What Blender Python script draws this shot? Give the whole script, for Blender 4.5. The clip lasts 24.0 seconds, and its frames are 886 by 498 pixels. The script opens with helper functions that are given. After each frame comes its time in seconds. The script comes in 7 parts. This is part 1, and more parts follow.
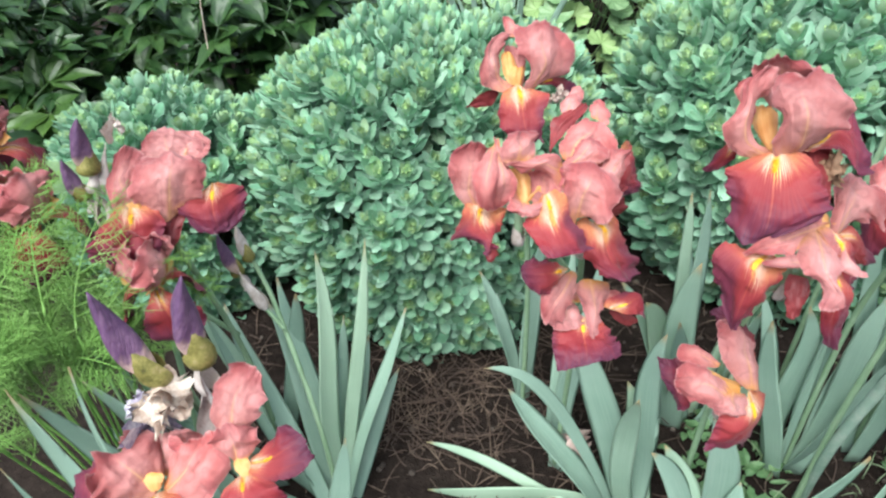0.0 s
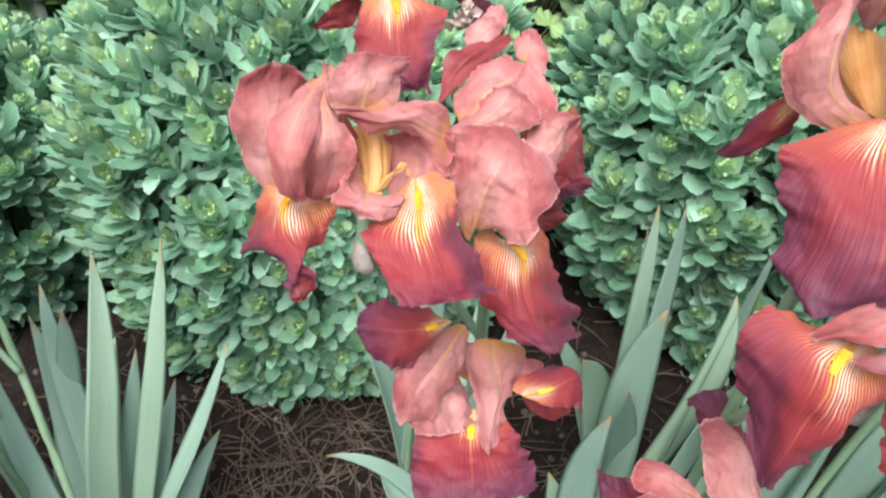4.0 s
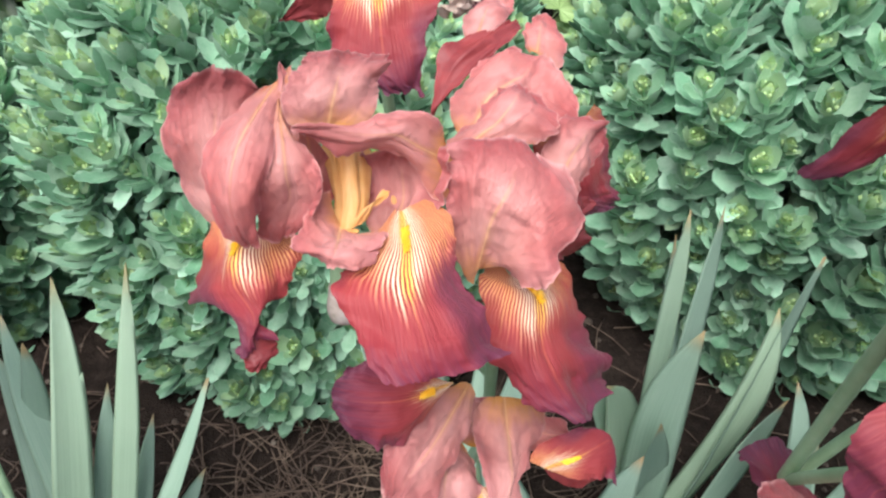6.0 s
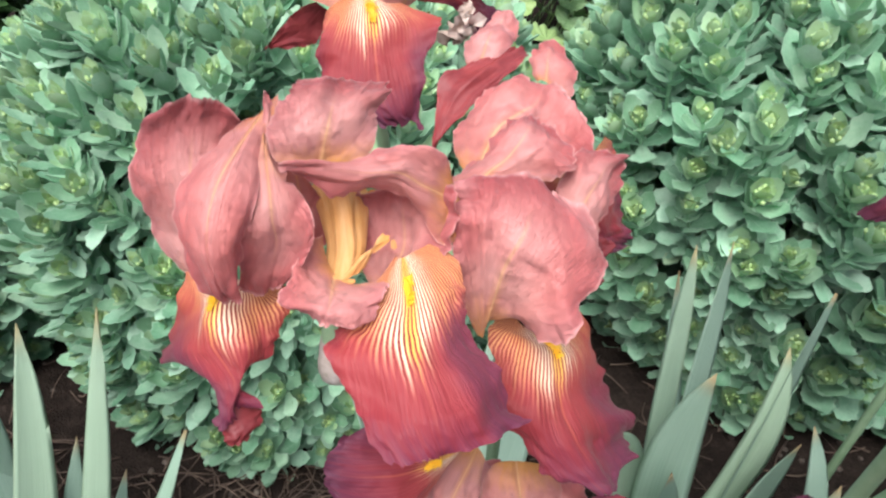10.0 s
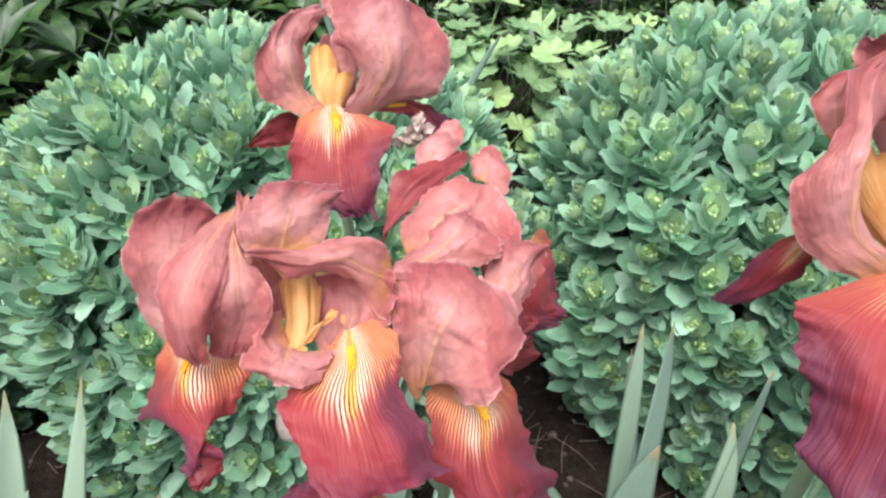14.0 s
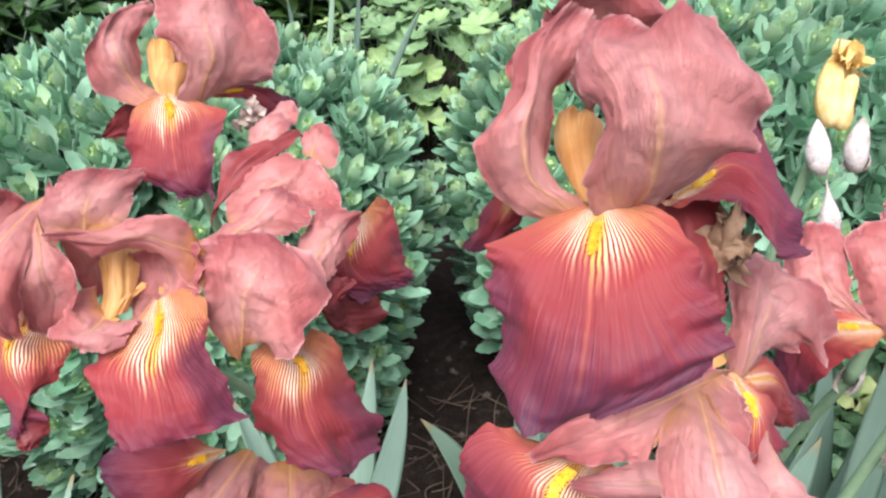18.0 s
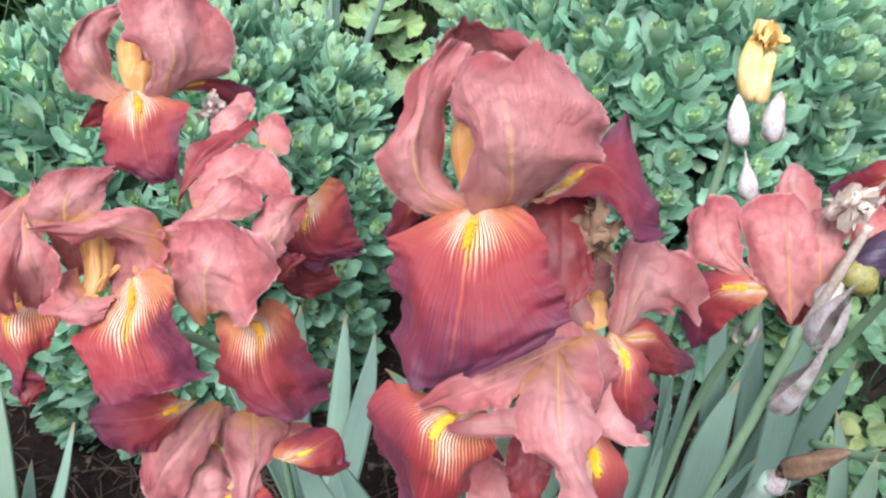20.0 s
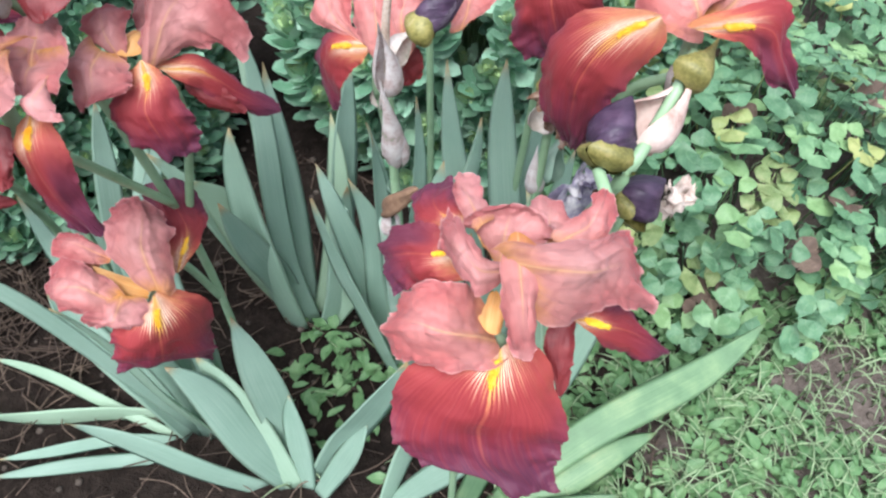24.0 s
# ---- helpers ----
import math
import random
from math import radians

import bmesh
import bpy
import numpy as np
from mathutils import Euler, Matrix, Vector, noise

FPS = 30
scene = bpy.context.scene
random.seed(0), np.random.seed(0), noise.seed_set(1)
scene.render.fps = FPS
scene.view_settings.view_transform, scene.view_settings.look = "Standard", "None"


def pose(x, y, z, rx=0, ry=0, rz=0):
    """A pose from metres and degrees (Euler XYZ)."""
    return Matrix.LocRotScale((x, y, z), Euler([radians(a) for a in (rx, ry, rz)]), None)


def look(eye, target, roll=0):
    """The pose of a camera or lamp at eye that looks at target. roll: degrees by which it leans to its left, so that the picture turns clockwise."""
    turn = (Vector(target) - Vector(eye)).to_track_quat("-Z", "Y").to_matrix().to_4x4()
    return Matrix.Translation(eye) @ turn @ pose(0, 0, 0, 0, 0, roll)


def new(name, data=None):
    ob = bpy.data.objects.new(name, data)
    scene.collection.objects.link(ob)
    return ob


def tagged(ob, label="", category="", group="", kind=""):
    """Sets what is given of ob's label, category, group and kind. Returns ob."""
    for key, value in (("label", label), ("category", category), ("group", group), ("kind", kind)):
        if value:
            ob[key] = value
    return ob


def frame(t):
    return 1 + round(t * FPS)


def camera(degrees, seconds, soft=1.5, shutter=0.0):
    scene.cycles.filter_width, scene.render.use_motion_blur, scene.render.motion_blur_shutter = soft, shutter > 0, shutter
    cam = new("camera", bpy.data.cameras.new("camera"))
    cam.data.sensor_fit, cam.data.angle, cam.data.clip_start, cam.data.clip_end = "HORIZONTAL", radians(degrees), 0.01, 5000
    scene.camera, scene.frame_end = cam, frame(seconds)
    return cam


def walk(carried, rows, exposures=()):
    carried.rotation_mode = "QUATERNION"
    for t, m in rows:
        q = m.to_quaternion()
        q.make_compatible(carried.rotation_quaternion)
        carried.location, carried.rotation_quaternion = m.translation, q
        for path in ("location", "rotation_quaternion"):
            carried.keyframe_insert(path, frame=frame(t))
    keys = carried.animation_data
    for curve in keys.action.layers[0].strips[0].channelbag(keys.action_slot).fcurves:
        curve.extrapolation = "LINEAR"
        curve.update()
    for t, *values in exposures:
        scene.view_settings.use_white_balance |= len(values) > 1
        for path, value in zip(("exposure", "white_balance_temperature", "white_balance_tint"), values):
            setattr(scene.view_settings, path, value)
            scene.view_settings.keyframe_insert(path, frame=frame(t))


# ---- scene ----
cam = camera(63.9, 24.0, soft=2.4)
METRES, EYE, TILT, LEAN, TURN = 1.5, 1.24, -42.0, 3.0, 0.0
ROWS = [
    (0.0, 0.0, 0.0, 0.0, 0.0, 0.0, -0.0),
    (0.5, 0.0848, 0.0259, 0.0187, -0.66, -0.59, -1.59),
    (1.0, 0.1251, 0.0187, 0.0108, 1.97, -2.36, -2.37),
    (1.5, 0.1433, 0.0376, -0.0031, 0.11, -1.5, -3.53),
    (2.0, 0.1489, 0.0664, 0.0005, -2.11, -0.54, -2.59),
    (2.5, 0.1217, 0.1304, 0.005, -3.78, -2.09, -3.28),
    (3.0, 0.0812, 0.1896, 0.0152, -6.7, -2.98, 0.59),
    (3.5, 0.0642, 0.2347, 0.0071, -4.96, 0.48, -4.22),
    (5.5, 0.0793, 0.303, 0.0364, -4.45, 0.18, -3.53),
    (6.0, 0.076, 0.3187, 0.0328, -4.05, -0.58, -2.89),
    (6.5, 0.07, 0.3224, 0.0332, -3.57, 0.96, -3.47),
    (7.0, 0.068, 0.3306, 0.0321, -3.96, 2.09, -4.5),
    (7.5, 0.0641, 0.3402, 0.0322, -4.16, 1.43, -4.17),
    (8.0, 0.0649, 0.351, 0.0335, -4.25, 0.54, -3.64),
    (8.5, 0.0682, 0.3526, 0.0358, -4.65, 0.72, -3.26),
    (9.0, 0.067, 0.3537, 0.0366, -4.98, 1.58, -2.87),
    (9.5, 0.0689, 0.3504, 0.0382, -5.28, 1.87, -2.41),
    (11.5, 0.0738, 0.3275, 0.034, -5.2, 3.66, -2.74),
    (12.0, 0.072, 0.3219, 0.0361, -5.98, 6.04, -3.77),
    (12.5, 0.0762, 0.3175, 0.036, -6.36, 7.55, -3.15),
    (13.0, 0.0766, 0.3132, 0.0365, -6.21, 8.42, -3.38),
    (13.5, 0.0791, 0.309, 0.0372, -6.18, 8.18, -3.45),
    (14.0, 0.0837, 0.3049, 0.0363, -6.24, 8.25, -3.11),
    (14.5, 0.0803, 0.3036, 0.0334, -6.11, 8.0, -3.15),
    (15.0, 0.0859, 0.2988, 0.0327, -6.39, 8.18, -2.32),
    (15.5, 0.0859, 0.2936, 0.0308, -5.74, 7.4, -1.84),
    (16.0, 0.0986, 0.2844, 0.033, -5.67, 6.37, -0.5),
    (16.5, 0.1109, 0.2762, 0.032, -6.13, 6.61, 0.2),
    (17.0, 0.1285, 0.2667, 0.0324, -6.58, 7.01, 1.22),
    (17.5, 0.139, 0.269, 0.03, -6.68, 6.9, 1.13),
    (18.0, 0.1472, 0.272, 0.0299, -7.27, 6.32, 0.96),
    (18.5, 0.1578, 0.2677, 0.0295, -7.89, 6.67, 1.41),
    (20.5, 0.1841, 0.1992, 0.0441, -7.27, 0.02, 1.94),
    (21.0, 0.2054, 0.1771, 0.047, -8.01, -1.26, 3.0),
    (21.5, 0.225, 0.1599, 0.0535, -8.54, -2.84, 5.2),
    (22.0, 0.2396, 0.1434, 0.0567, -6.6, -3.49, 5.57),
    (22.5, 0.2659, 0.1328, 0.0345, -5.62, -2.99, 4.89),
    (23.0, 0.3228, 0.1308, 0.0028, -6.86, -6.15, 3.56),
    (23.5, 0.3515, 0.1378, -0.0126, -6.08, -8.16, 3.37),
    (24.0, 0.3818, 0.1445, -0.0264, -6.45, -8.91, 1.0),
]
walk(cam, [(t, pose(0, 0, EYE, TILT, LEAN, TURN) @ pose(METRES * x, METRES * y, METRES * z, 90 + pitch, roll, yaw)) for t, x, y, z, yaw, pitch, roll in ROWS], [(0.0, 0.60, 6100, 3), (3.5, 0.58, 6250, 6), (7.0, 0.50, 6400, 9), (18.0, 0.52, 6250, 10), (21.0, 0.43, 5800, 10), (22.5, 0.49, 5880, 10), (24.0, 0.57, 5950, 7)])

# ---- light ----
world = bpy.data.worlds.new("overcast_sky")
scene.world = world
world.use_nodes = True
wn = world.node_tree
sky = wn.nodes.new("ShaderNodeTexSky")
sky.sky_type, sky.sun_disc = "NISHITA", False
sky.sun_elevation, sky.sun_rotation = radians(61), radians(205)
sky.air_density, sky.dust_density = 1.0, 4.0
soft_sky = wn.nodes.new("ShaderNodeMixRGB")
soft_sky.inputs[0].default_value = 0.65
soft_sky.inputs[2].default_value = (8.3, 9.0, 10.4, 1)
wn.links.new(sky.outputs[0], soft_sky.inputs[1])
wn.links.new(soft_sky.outputs[0], wn.nodes["Background"].inputs[0])
wn.nodes["Background"].inputs[1].default_value = 0.088
sun_data = bpy.data.lights.new("sun", "SUN")
sun_data.energy, sun_data.angle, sun_data.color = 4.9, radians(46), (1.0, 0.97, 0.94)
sun = new("sun", sun_data)
sun.matrix_world = look((-0.45, -0.70, 3.4), (0.25, 0.8, 0.4))


# ---- materials ----
class Mat:
    """A node material under construction."""

    def __init__(self, name, rough=0.6, translucent=0.0, sheen=0.0):
        self.m = bpy.data.materials.new(name)
        self.m.use_nodes = True
        self.t = self.m.node_tree
        self.b = self.t.nodes["Principled BSDF"]
        self.b.inputs["Roughness"].default_value = rough
        self.b.inputs["Sheen Weight"].default_value = sheen
        self.trans = None
        if translucent:
            out = self.t.nodes["Material Output"]
            self.trans = self.n("ShaderNodeBsdfTranslucent")
            mix = self.n("ShaderNodeMixShader")
            mix.inputs[0].default_value = translucent
            self.t.links.new(self.b.outputs[0], mix.inputs[1])
            self.t.links.new(self.trans.outputs[0], mix.inputs[2])
            self.t.links.new(mix.outputs[0], out.inputs[0])

    def n(self, kind, **props):
        node = self.t.nodes.new(kind)
        for key, value in props.items():
            node[key] = value
        return node

    def link(self, a, b):
        self.t.links.new(a, b)

    def colour(self, socket):
        self.link(socket, self.b.inputs["Base Color"])
        if self.trans:
            self.link(socket, self.trans.inputs["Color"])

    def coords(self, kind="Object"):
        return self.n("ShaderNodeTexCoord").outputs[kind]

    def noise(self, scale, detail=4.0, vec=None, rough=0.55):
        node = self.n("ShaderNodeTexNoise")
        node.inputs["Scale"].default_value = scale
        node.inputs["Detail"].default_value = detail
        node.inputs["Roughness"].default_value = rough
        self.link(vec if vec else self.coords(), node.inputs["Vector"])
        return node.outputs["Fac"]

    def ramp(self, fac, stops):
        node = self.n("ShaderNodeValToRGB")
        els = node.color_ramp.elements
        while len(els) < len(stops):
            els.new(0.5)
        for el, (at, c) in zip(els, stops):
            el.position, el.color = at, (*c, 1)
        self.link(fac, node.inputs[0])
        return node.outputs[0]

    def mix(self, fac, a, b, mode="MIX"):
        node = self.n("ShaderNodeMixRGB")
        node.blend_type = mode
        for i, v in enumerate((fac, a, b)):
            if isinstance(v, (int, float)):
                node.inputs[i].default_value = v
            elif isinstance(v, tuple):
                node.inputs[i].default_value = (*v, 1)
            else:
                self.link(v, node.inputs[i])
        return node.outputs[0]

    def math(self, op, a, b=0.0, c=0.0):
        node = self.n("ShaderNodeMath")
        node.operation = op
        for i, v in enumerate((a, b, c)):
            if isinstance(v, (int, float)):
                node.inputs[i].default_value = v
            else:
                self.link(v, node.inputs[i])
        return node.outputs[0]

    def smooth(self, v, lo, hi):
        node = self.n("ShaderNodeMapRange")
        node.interpolation_type = "SMOOTHSTEP"
        self.link(v, node.inputs[0])
        node.inputs[1].default_value, node.inputs[2].default_value = lo, hi
        return node.outputs[0]

    def bump(self, height, strength=0.3, dist=0.002):
        node = self.n("ShaderNodeBump")
        node.inputs["Strength"].default_value, node.inputs["Distance"].default_value = strength, dist
        self.link(height, node.inputs["Height"])
        self.link(node.outputs[0], self.b.inputs["Normal"])
        if self.trans:
            self.link(node.outputs[0], self.trans.inputs["Normal"])

    def random(self):
        return self.n("ShaderNodeObjectInfo").outputs["Random"]

    def uv(self):
        sep = self.n("ShaderNodeSeparateXYZ")
        self.link(self.coords("UV"), sep.inputs[0])
        return sep.outputs[0], sep.outputs[1]


def vary(m, col, amount=0.3):
    """Slight brightness change from object to object."""
    r = m.math("MULTIPLY_ADD", m.random(), amount, 1.0 - amount * 0.5)
    return m.mix(1.0, col, m.n_rgb(r), "MULTIPLY")


def grey(m, v):
    node = m.n("ShaderNodeCombineXYZ")
    for i in range(3):
        m.link(v, node.inputs[i])
    return node.outputs[0]


Mat.n_rgb = grey


def fan(m, u, v):
    """Across a petal, along lines that spread from its foot."""
    return m.math("DIVIDE", m.math("SUBTRACT", u, 0.5), m.math("ADD", v, 0.38))


def streaks(m, across, along, detail=4.0):
    """Noise drawn out along a petal."""
    u, v = m.uv()
    join = m.n("ShaderNodeCombineXYZ")
    m.link(m.math("MULTIPLY", fan(m, u, v), across), join.inputs[0])
    m.link(m.math("MULTIPLY", v, along), join.inputs[1])
    return m.noise(1.0, detail, join.outputs[0])


def ridges(m, scale, vec=None):
    """Sharp creases between smooth swells, 0 to 1."""
    return m.math("ABSOLUTE", m.math("MULTIPLY_ADD", m.noise(scale, 2, vec), 2.0, -1.0))


def fall_material():
    m = Mat("fall_velvet", 0.55, 0.12, 0.10)
    m.b.inputs["Specular IOR Level"].default_value = 0.3
    m.b.inputs["Sheen Roughness"].default_value = 0.35
    m.b.inputs["Sheen Tint"].default_value = (1.0, 0.70, 0.75, 1)
    u, v = m.uv()
    t = m.math("ABSOLUTE", m.math("SUBTRACT", u, 0.5))
    n1, n2 = m.noise(26, 5), m.noise(150, 3)
    st = streaks(m, 26, 1.2)
    fine = streaks(m, 80, 2.2)
    tone = m.n("ShaderNodeAttribute")
    tone.attribute_name = "tone"
    vv = m.math("ADD", v, m.math("ADD", m.math("MULTIPLY_ADD", n1, 0.34, -0.17), m.math("MULTIPLY_ADD", st, 0.46, -0.23)))
    body = m.ramp(m.math("MULTIPLY_ADD", tone.outputs["Fac"], -0.9, vv), [(0.0, (0.46, 0.14, 0.05)), (0.14, (0.37, 0.070, 0.050)), (0.34, (0.295, 0.038, 0.040)), (0.58, (0.225, 0.024, 0.032)), (0.78, (0.145, 0.021, 0.042)), (0.95, (0.090, 0.022, 0.048))])
    # broad purple borders, uneven from flower to flower
    lean = m.n("ShaderNodeAttribute")
    lean.attribute_name = "lean"
    side = m.math("MULTIPLY_ADD", m.math("SUBTRACT", m.random(), 0.5), 0.16, m.math("ADD", m.math("SUBTRACT", u, 0.5), lean.outputs["Fac"]))
    rim = m.smooth(m.math("ADD", m.math("MULTIPLY_ADD", n1, 0.36, -0.18), m.math("ABSOLUTE", side)), 0.30, 0.50)
    rim = m.math("MULTIPLY", rim, m.smooth(v, 0.18, 0.55))
    body = m.mix(m.math("MULTIPLY", rim, 0.80), body, (0.10, 0.022, 0.048))
    # dark veins over cream and amber beside the beard
    wob = m.math("ADD", fan(m, u, v), m.math("MULTIPLY_ADD", n2, 0.014, m.math("MULTIPLY", n1, 0.09)))
    wave = m.math("SINE", m.math("MULTIPLY", wob, 150.0))
    stripe = m.smooth(m.math("ADD", m.math("MULTIPLY_ADD", fine, 1.6, -0.8), m.math("MULTIPLY_ADD", n2, 0.6, wave)), -0.35, 0.65)
    reach = m.math("ADD", m.math("SUBTRACT", m.math("MULTIPLY_ADD", st, 0.50, -0.25), tone.outputs["Fac"]), m.math("ADD", v, m.math("MULTIPLY", m.math("ABSOLUTE", m.math("MULTIPLY_ADD", lean.outputs["Fac"], 0.7, m.math("SUBTRACT", u, 0.5))), 0.66)))
    near = m.math("SUBTRACT", 1.0, m.smooth(reach, 0.30, 0.54))
    pale = m.mix(m.smooth(t, 0.05, 0.30), (0.92, 0.76, 0.56), (0.68, 0.30, 0.12))
    pale = m.mix(m.math("SUBTRACT", 1.0, m.smooth(t, 0.02, 0.10)), pale, (0.90, 0.56, 0.10))
    pale = m.mix(m.smooth(reach, 0.26, 0.50), pale, (0.60, 0.17, 0.12))
    col = m.mix(m.math("MULTIPLY", near, stripe), body, pale)
    dark = m.math("MULTIPLY", near, m.math("SUBTRACT", 1.0, stripe))
    col = m.mix(m.math("MULTIPLY", dark, 0.75), col, (0.24, 0.030, 0.024))
    # veins go on as faint lines down the blade
    faint = m.math("MULTIPLY", m.smooth(wave, 0.35, 0.95), m.math("SUBTRACT", 1.0, m.smooth(v, 0.45, 0.95)))
    col = m.mix(m.math("MULTIPLY", m.math("MULTIPLY", faint, m.smooth(st, 0.40, 0.70)), 0.12), col, (0.58, 0.16, 0.14))
    mid = m.math("SUBTRACT", 1.0, m.smooth(t, 0.003, 0.018))
    mid = m.math("MULTIPLY", mid, m.math("SUBTRACT", 1.0, m.smooth(v, 0.5, 0.98)))
    col = m.mix(m.math("MULTIPLY", mid, 0.25), col, (0.62, 0.17, 0.09))
    col = m.mix(m.math("MULTIPLY", m.smooth(fine, 0.48, 0.72), 0.15), col, (0.46, 0.09, 0.08))
    col = m.mix(m.math("MULTIPLY", m.smooth(st, 0.52, 0.30), 0.25), col, (0.12, 0.010, 0.022))
    m.colour(vary(m, col, 0.2))
    m.bump(m.math("ADD", m.math("MULTIPLY", fine, 0.9), m.math("ADD", m.math("MULTIPLY", wave, -0.05), m.math("MULTIPLY", m.noise(70, 5), 0.7))), 0.5, 0.0018)
    return m.m


def standard_material():
    m = Mat("standard_petal", 0.50, 0.20, 0.18)
    m.b.inputs["Specular IOR Level"].default_value = 0.30
    m.b.inputs["Sheen Roughness"].default_value = 0.4
    m.b.inputs["Sheen Tint"].default_value = (1.0, 0.80, 0.84, 1)
    u, v = m.uv()
    t = m.math("ABSOLUTE", m.math("SUBTRACT", u, 0.5))
    n1, n2 = m.noise(24, 6), m.noise(220, 3)
    st = streaks(m, 26, 3.0, 5.0)
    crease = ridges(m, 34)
    small = ridges(m, 120)
    crisp = ridges(m, 300)
    pucker = streaks(m, 70, 14.0, 4.0)
    vv = m.math("ADD", v, m.math("ADD", m.math("MULTIPLY_ADD", n1, 0.50, -0.25), m.math("MULTIPLY_ADD", st, 0.24, -0.12)))
    body = m.ramp(vv, [(0.0, (0.68, 0.30, 0.05)), (0.09, (0.66, 0.28, 0.14)), (0.20, (0.60, 0.236, 0.208)), (0.50, (0.53, 0.158, 0.148)), (0.80, (0.425, 0.104, 0.104)), (1.0, (0.32, 0.066, 0.072))])
    # dusty pink highlights put into the colour in soft patches
    col = m.mix(m.math("MULTIPLY", m.smooth(m.noise(15, 3), 0.42, 0.66), 0.62), body, (0.78, 0.39, 0.37))
    heart = m.math("MULTIPLY", m.math("SUBTRACT", 1.0, m.smooth(m.math("MULTIPLY_ADD", n1, 0.2, t), 0.15, 0.50)), m.math("MULTIPLY", m.smooth(v, 0.15, 0.40), m.math("SUBTRACT", 1.0, m.smooth(v, 0.60, 0.95))))
    col = m.mix(m.math("MULTIPLY", heart, 0.38), col, (0.84, 0.47, 0.435))
    # some petals redder, some paler
    col = m.mix(m.math("MULTIPLY", m.smooth(m.random(), 0.55, 1.0), 0.34), col, (0.46, 0.100, 0.086))
    # irregular branching veins
    vein = m.math("SUBTRACT", 1.0, m.smooth(m.math("ABSOLUTE", m.math("MULTIPLY_ADD", streaks(m, 52, 2.6, 3.0), 2.0, -1.0)), 0.0, 0.055))
    fork = m.math("SUBTRACT", 1.0, m.smooth(m.math("ABSOLUTE", m.math("MULTIPLY_ADD", streaks(m, 95, 9.0, 3.0), 2.0, -1.0)), 0.0, 0.045))
    lines = m.math("MAXIMUM", m.math("MULTIPLY", vein, 0.16), m.math("MULTIPLY", fork, 0.08))
    col = m.mix(m.math("MULTIPLY", lines, m.math("MULTIPLY_ADD", n1, 1.0, 0.3)), col, (0.25, 0.050, 0.052))
    col = m.mix(m.math("MULTIPLY", m.smooth(st, 0.50, 0.72), 0.12), col, (0.30, 0.076, 0.080))
    # creases also darkened in the colour, standing for shade in the folds
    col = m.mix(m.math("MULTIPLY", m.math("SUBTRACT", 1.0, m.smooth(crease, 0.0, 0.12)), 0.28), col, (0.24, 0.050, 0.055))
    col = m.mix(m.math("MULTIPLY", m.smooth(n2, 0.55, 0.75), 0.10), col, (0.29, 0.066, 0.074))
    wide = m.math("MULTIPLY", m.smooth(m.math("ADD", t, m.math("MULTIPLY_ADD", n1, 0.28, -0.14)), 0.28, 0.50), 0.30)
    col = m.mix(wide, col, (0.28, 0.066, 0.082))
    rim = m.smooth(m.math("MAXIMUM", t, m.math("MULTIPLY_ADD", v, 0.5, 0.0)), 0.480, 0.5)
    col = m.mix(m.math("MULTIPLY", rim, m.math("MULTIPLY_ADD", n2, 1.1, -0.15)), col, (0.86, 0.50, 0.47))
    mid = m.math("MULTIPLY", m.math("SUBTRACT", 1.0, m.smooth(t, 0.01, 0.09)), m.math("SUBTRACT", 1.0, m.smooth(v, 0.15, 0.60)))
    col = m.mix(m.math("MULTIPLY", mid, 0.45), col, (0.70, 0.31, 0.11))
    rib = m.math("MULTIPLY", m.math("SUBTRACT", 1.0, m.smooth(t, 0.004, 0.022)), m.math("SUBTRACT", 1.0, m.smooth(v, 0.35, 0.85)))
    col = m.mix(m.math("MULTIPLY", rib, 0.55), col, (0.84, 0.50, 0.25))
    col = m.mix(m.math("MULTIPLY", m.smooth(pucker, 0.52, 0.72), 0.05), col, (0.27, 0.068, 0.078))
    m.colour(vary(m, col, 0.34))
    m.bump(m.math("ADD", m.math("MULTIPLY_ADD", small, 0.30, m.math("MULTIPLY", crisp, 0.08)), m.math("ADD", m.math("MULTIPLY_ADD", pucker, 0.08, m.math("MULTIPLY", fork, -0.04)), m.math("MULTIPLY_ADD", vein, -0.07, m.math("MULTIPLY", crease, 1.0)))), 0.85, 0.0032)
    return m.m


def style_material():
    m = Mat("style_arm_orange", 0.5, 0.25)
    u, v = m.uv()
    t = m.math("ABSOLUTE", m.math("SUBTRACT", u, 0.5))
    f, st = m.noise(45, 5), streaks(m, 24, 2.0)
    col = m.ramp(m.math("MULTIPLY_ADD", st, 0.45, m.math("MULTIPLY", f, 0.6)), [(0.3, (0.60, 0.24, 0.06)), (0.52, (0.74, 0.37, 0.12)), (0.75, (0.85, 0.54, 0.26))])
    col = m.mix(m.math("MULTIPLY", m.smooth(t, 0.25, 0.5), 0.5), col, (0.84, 0.52, 0.25))
    col = m.mix(m.math("MULTIPLY", m.smooth(v, 0.65, 1.0), 0.45), col, (0.74, 0.30, 0.045))
    m.colour(vary(m, col, 0.25))
    m.bump(m.math("ADD", st, f), 0.5, 0.0015)
    return m.m


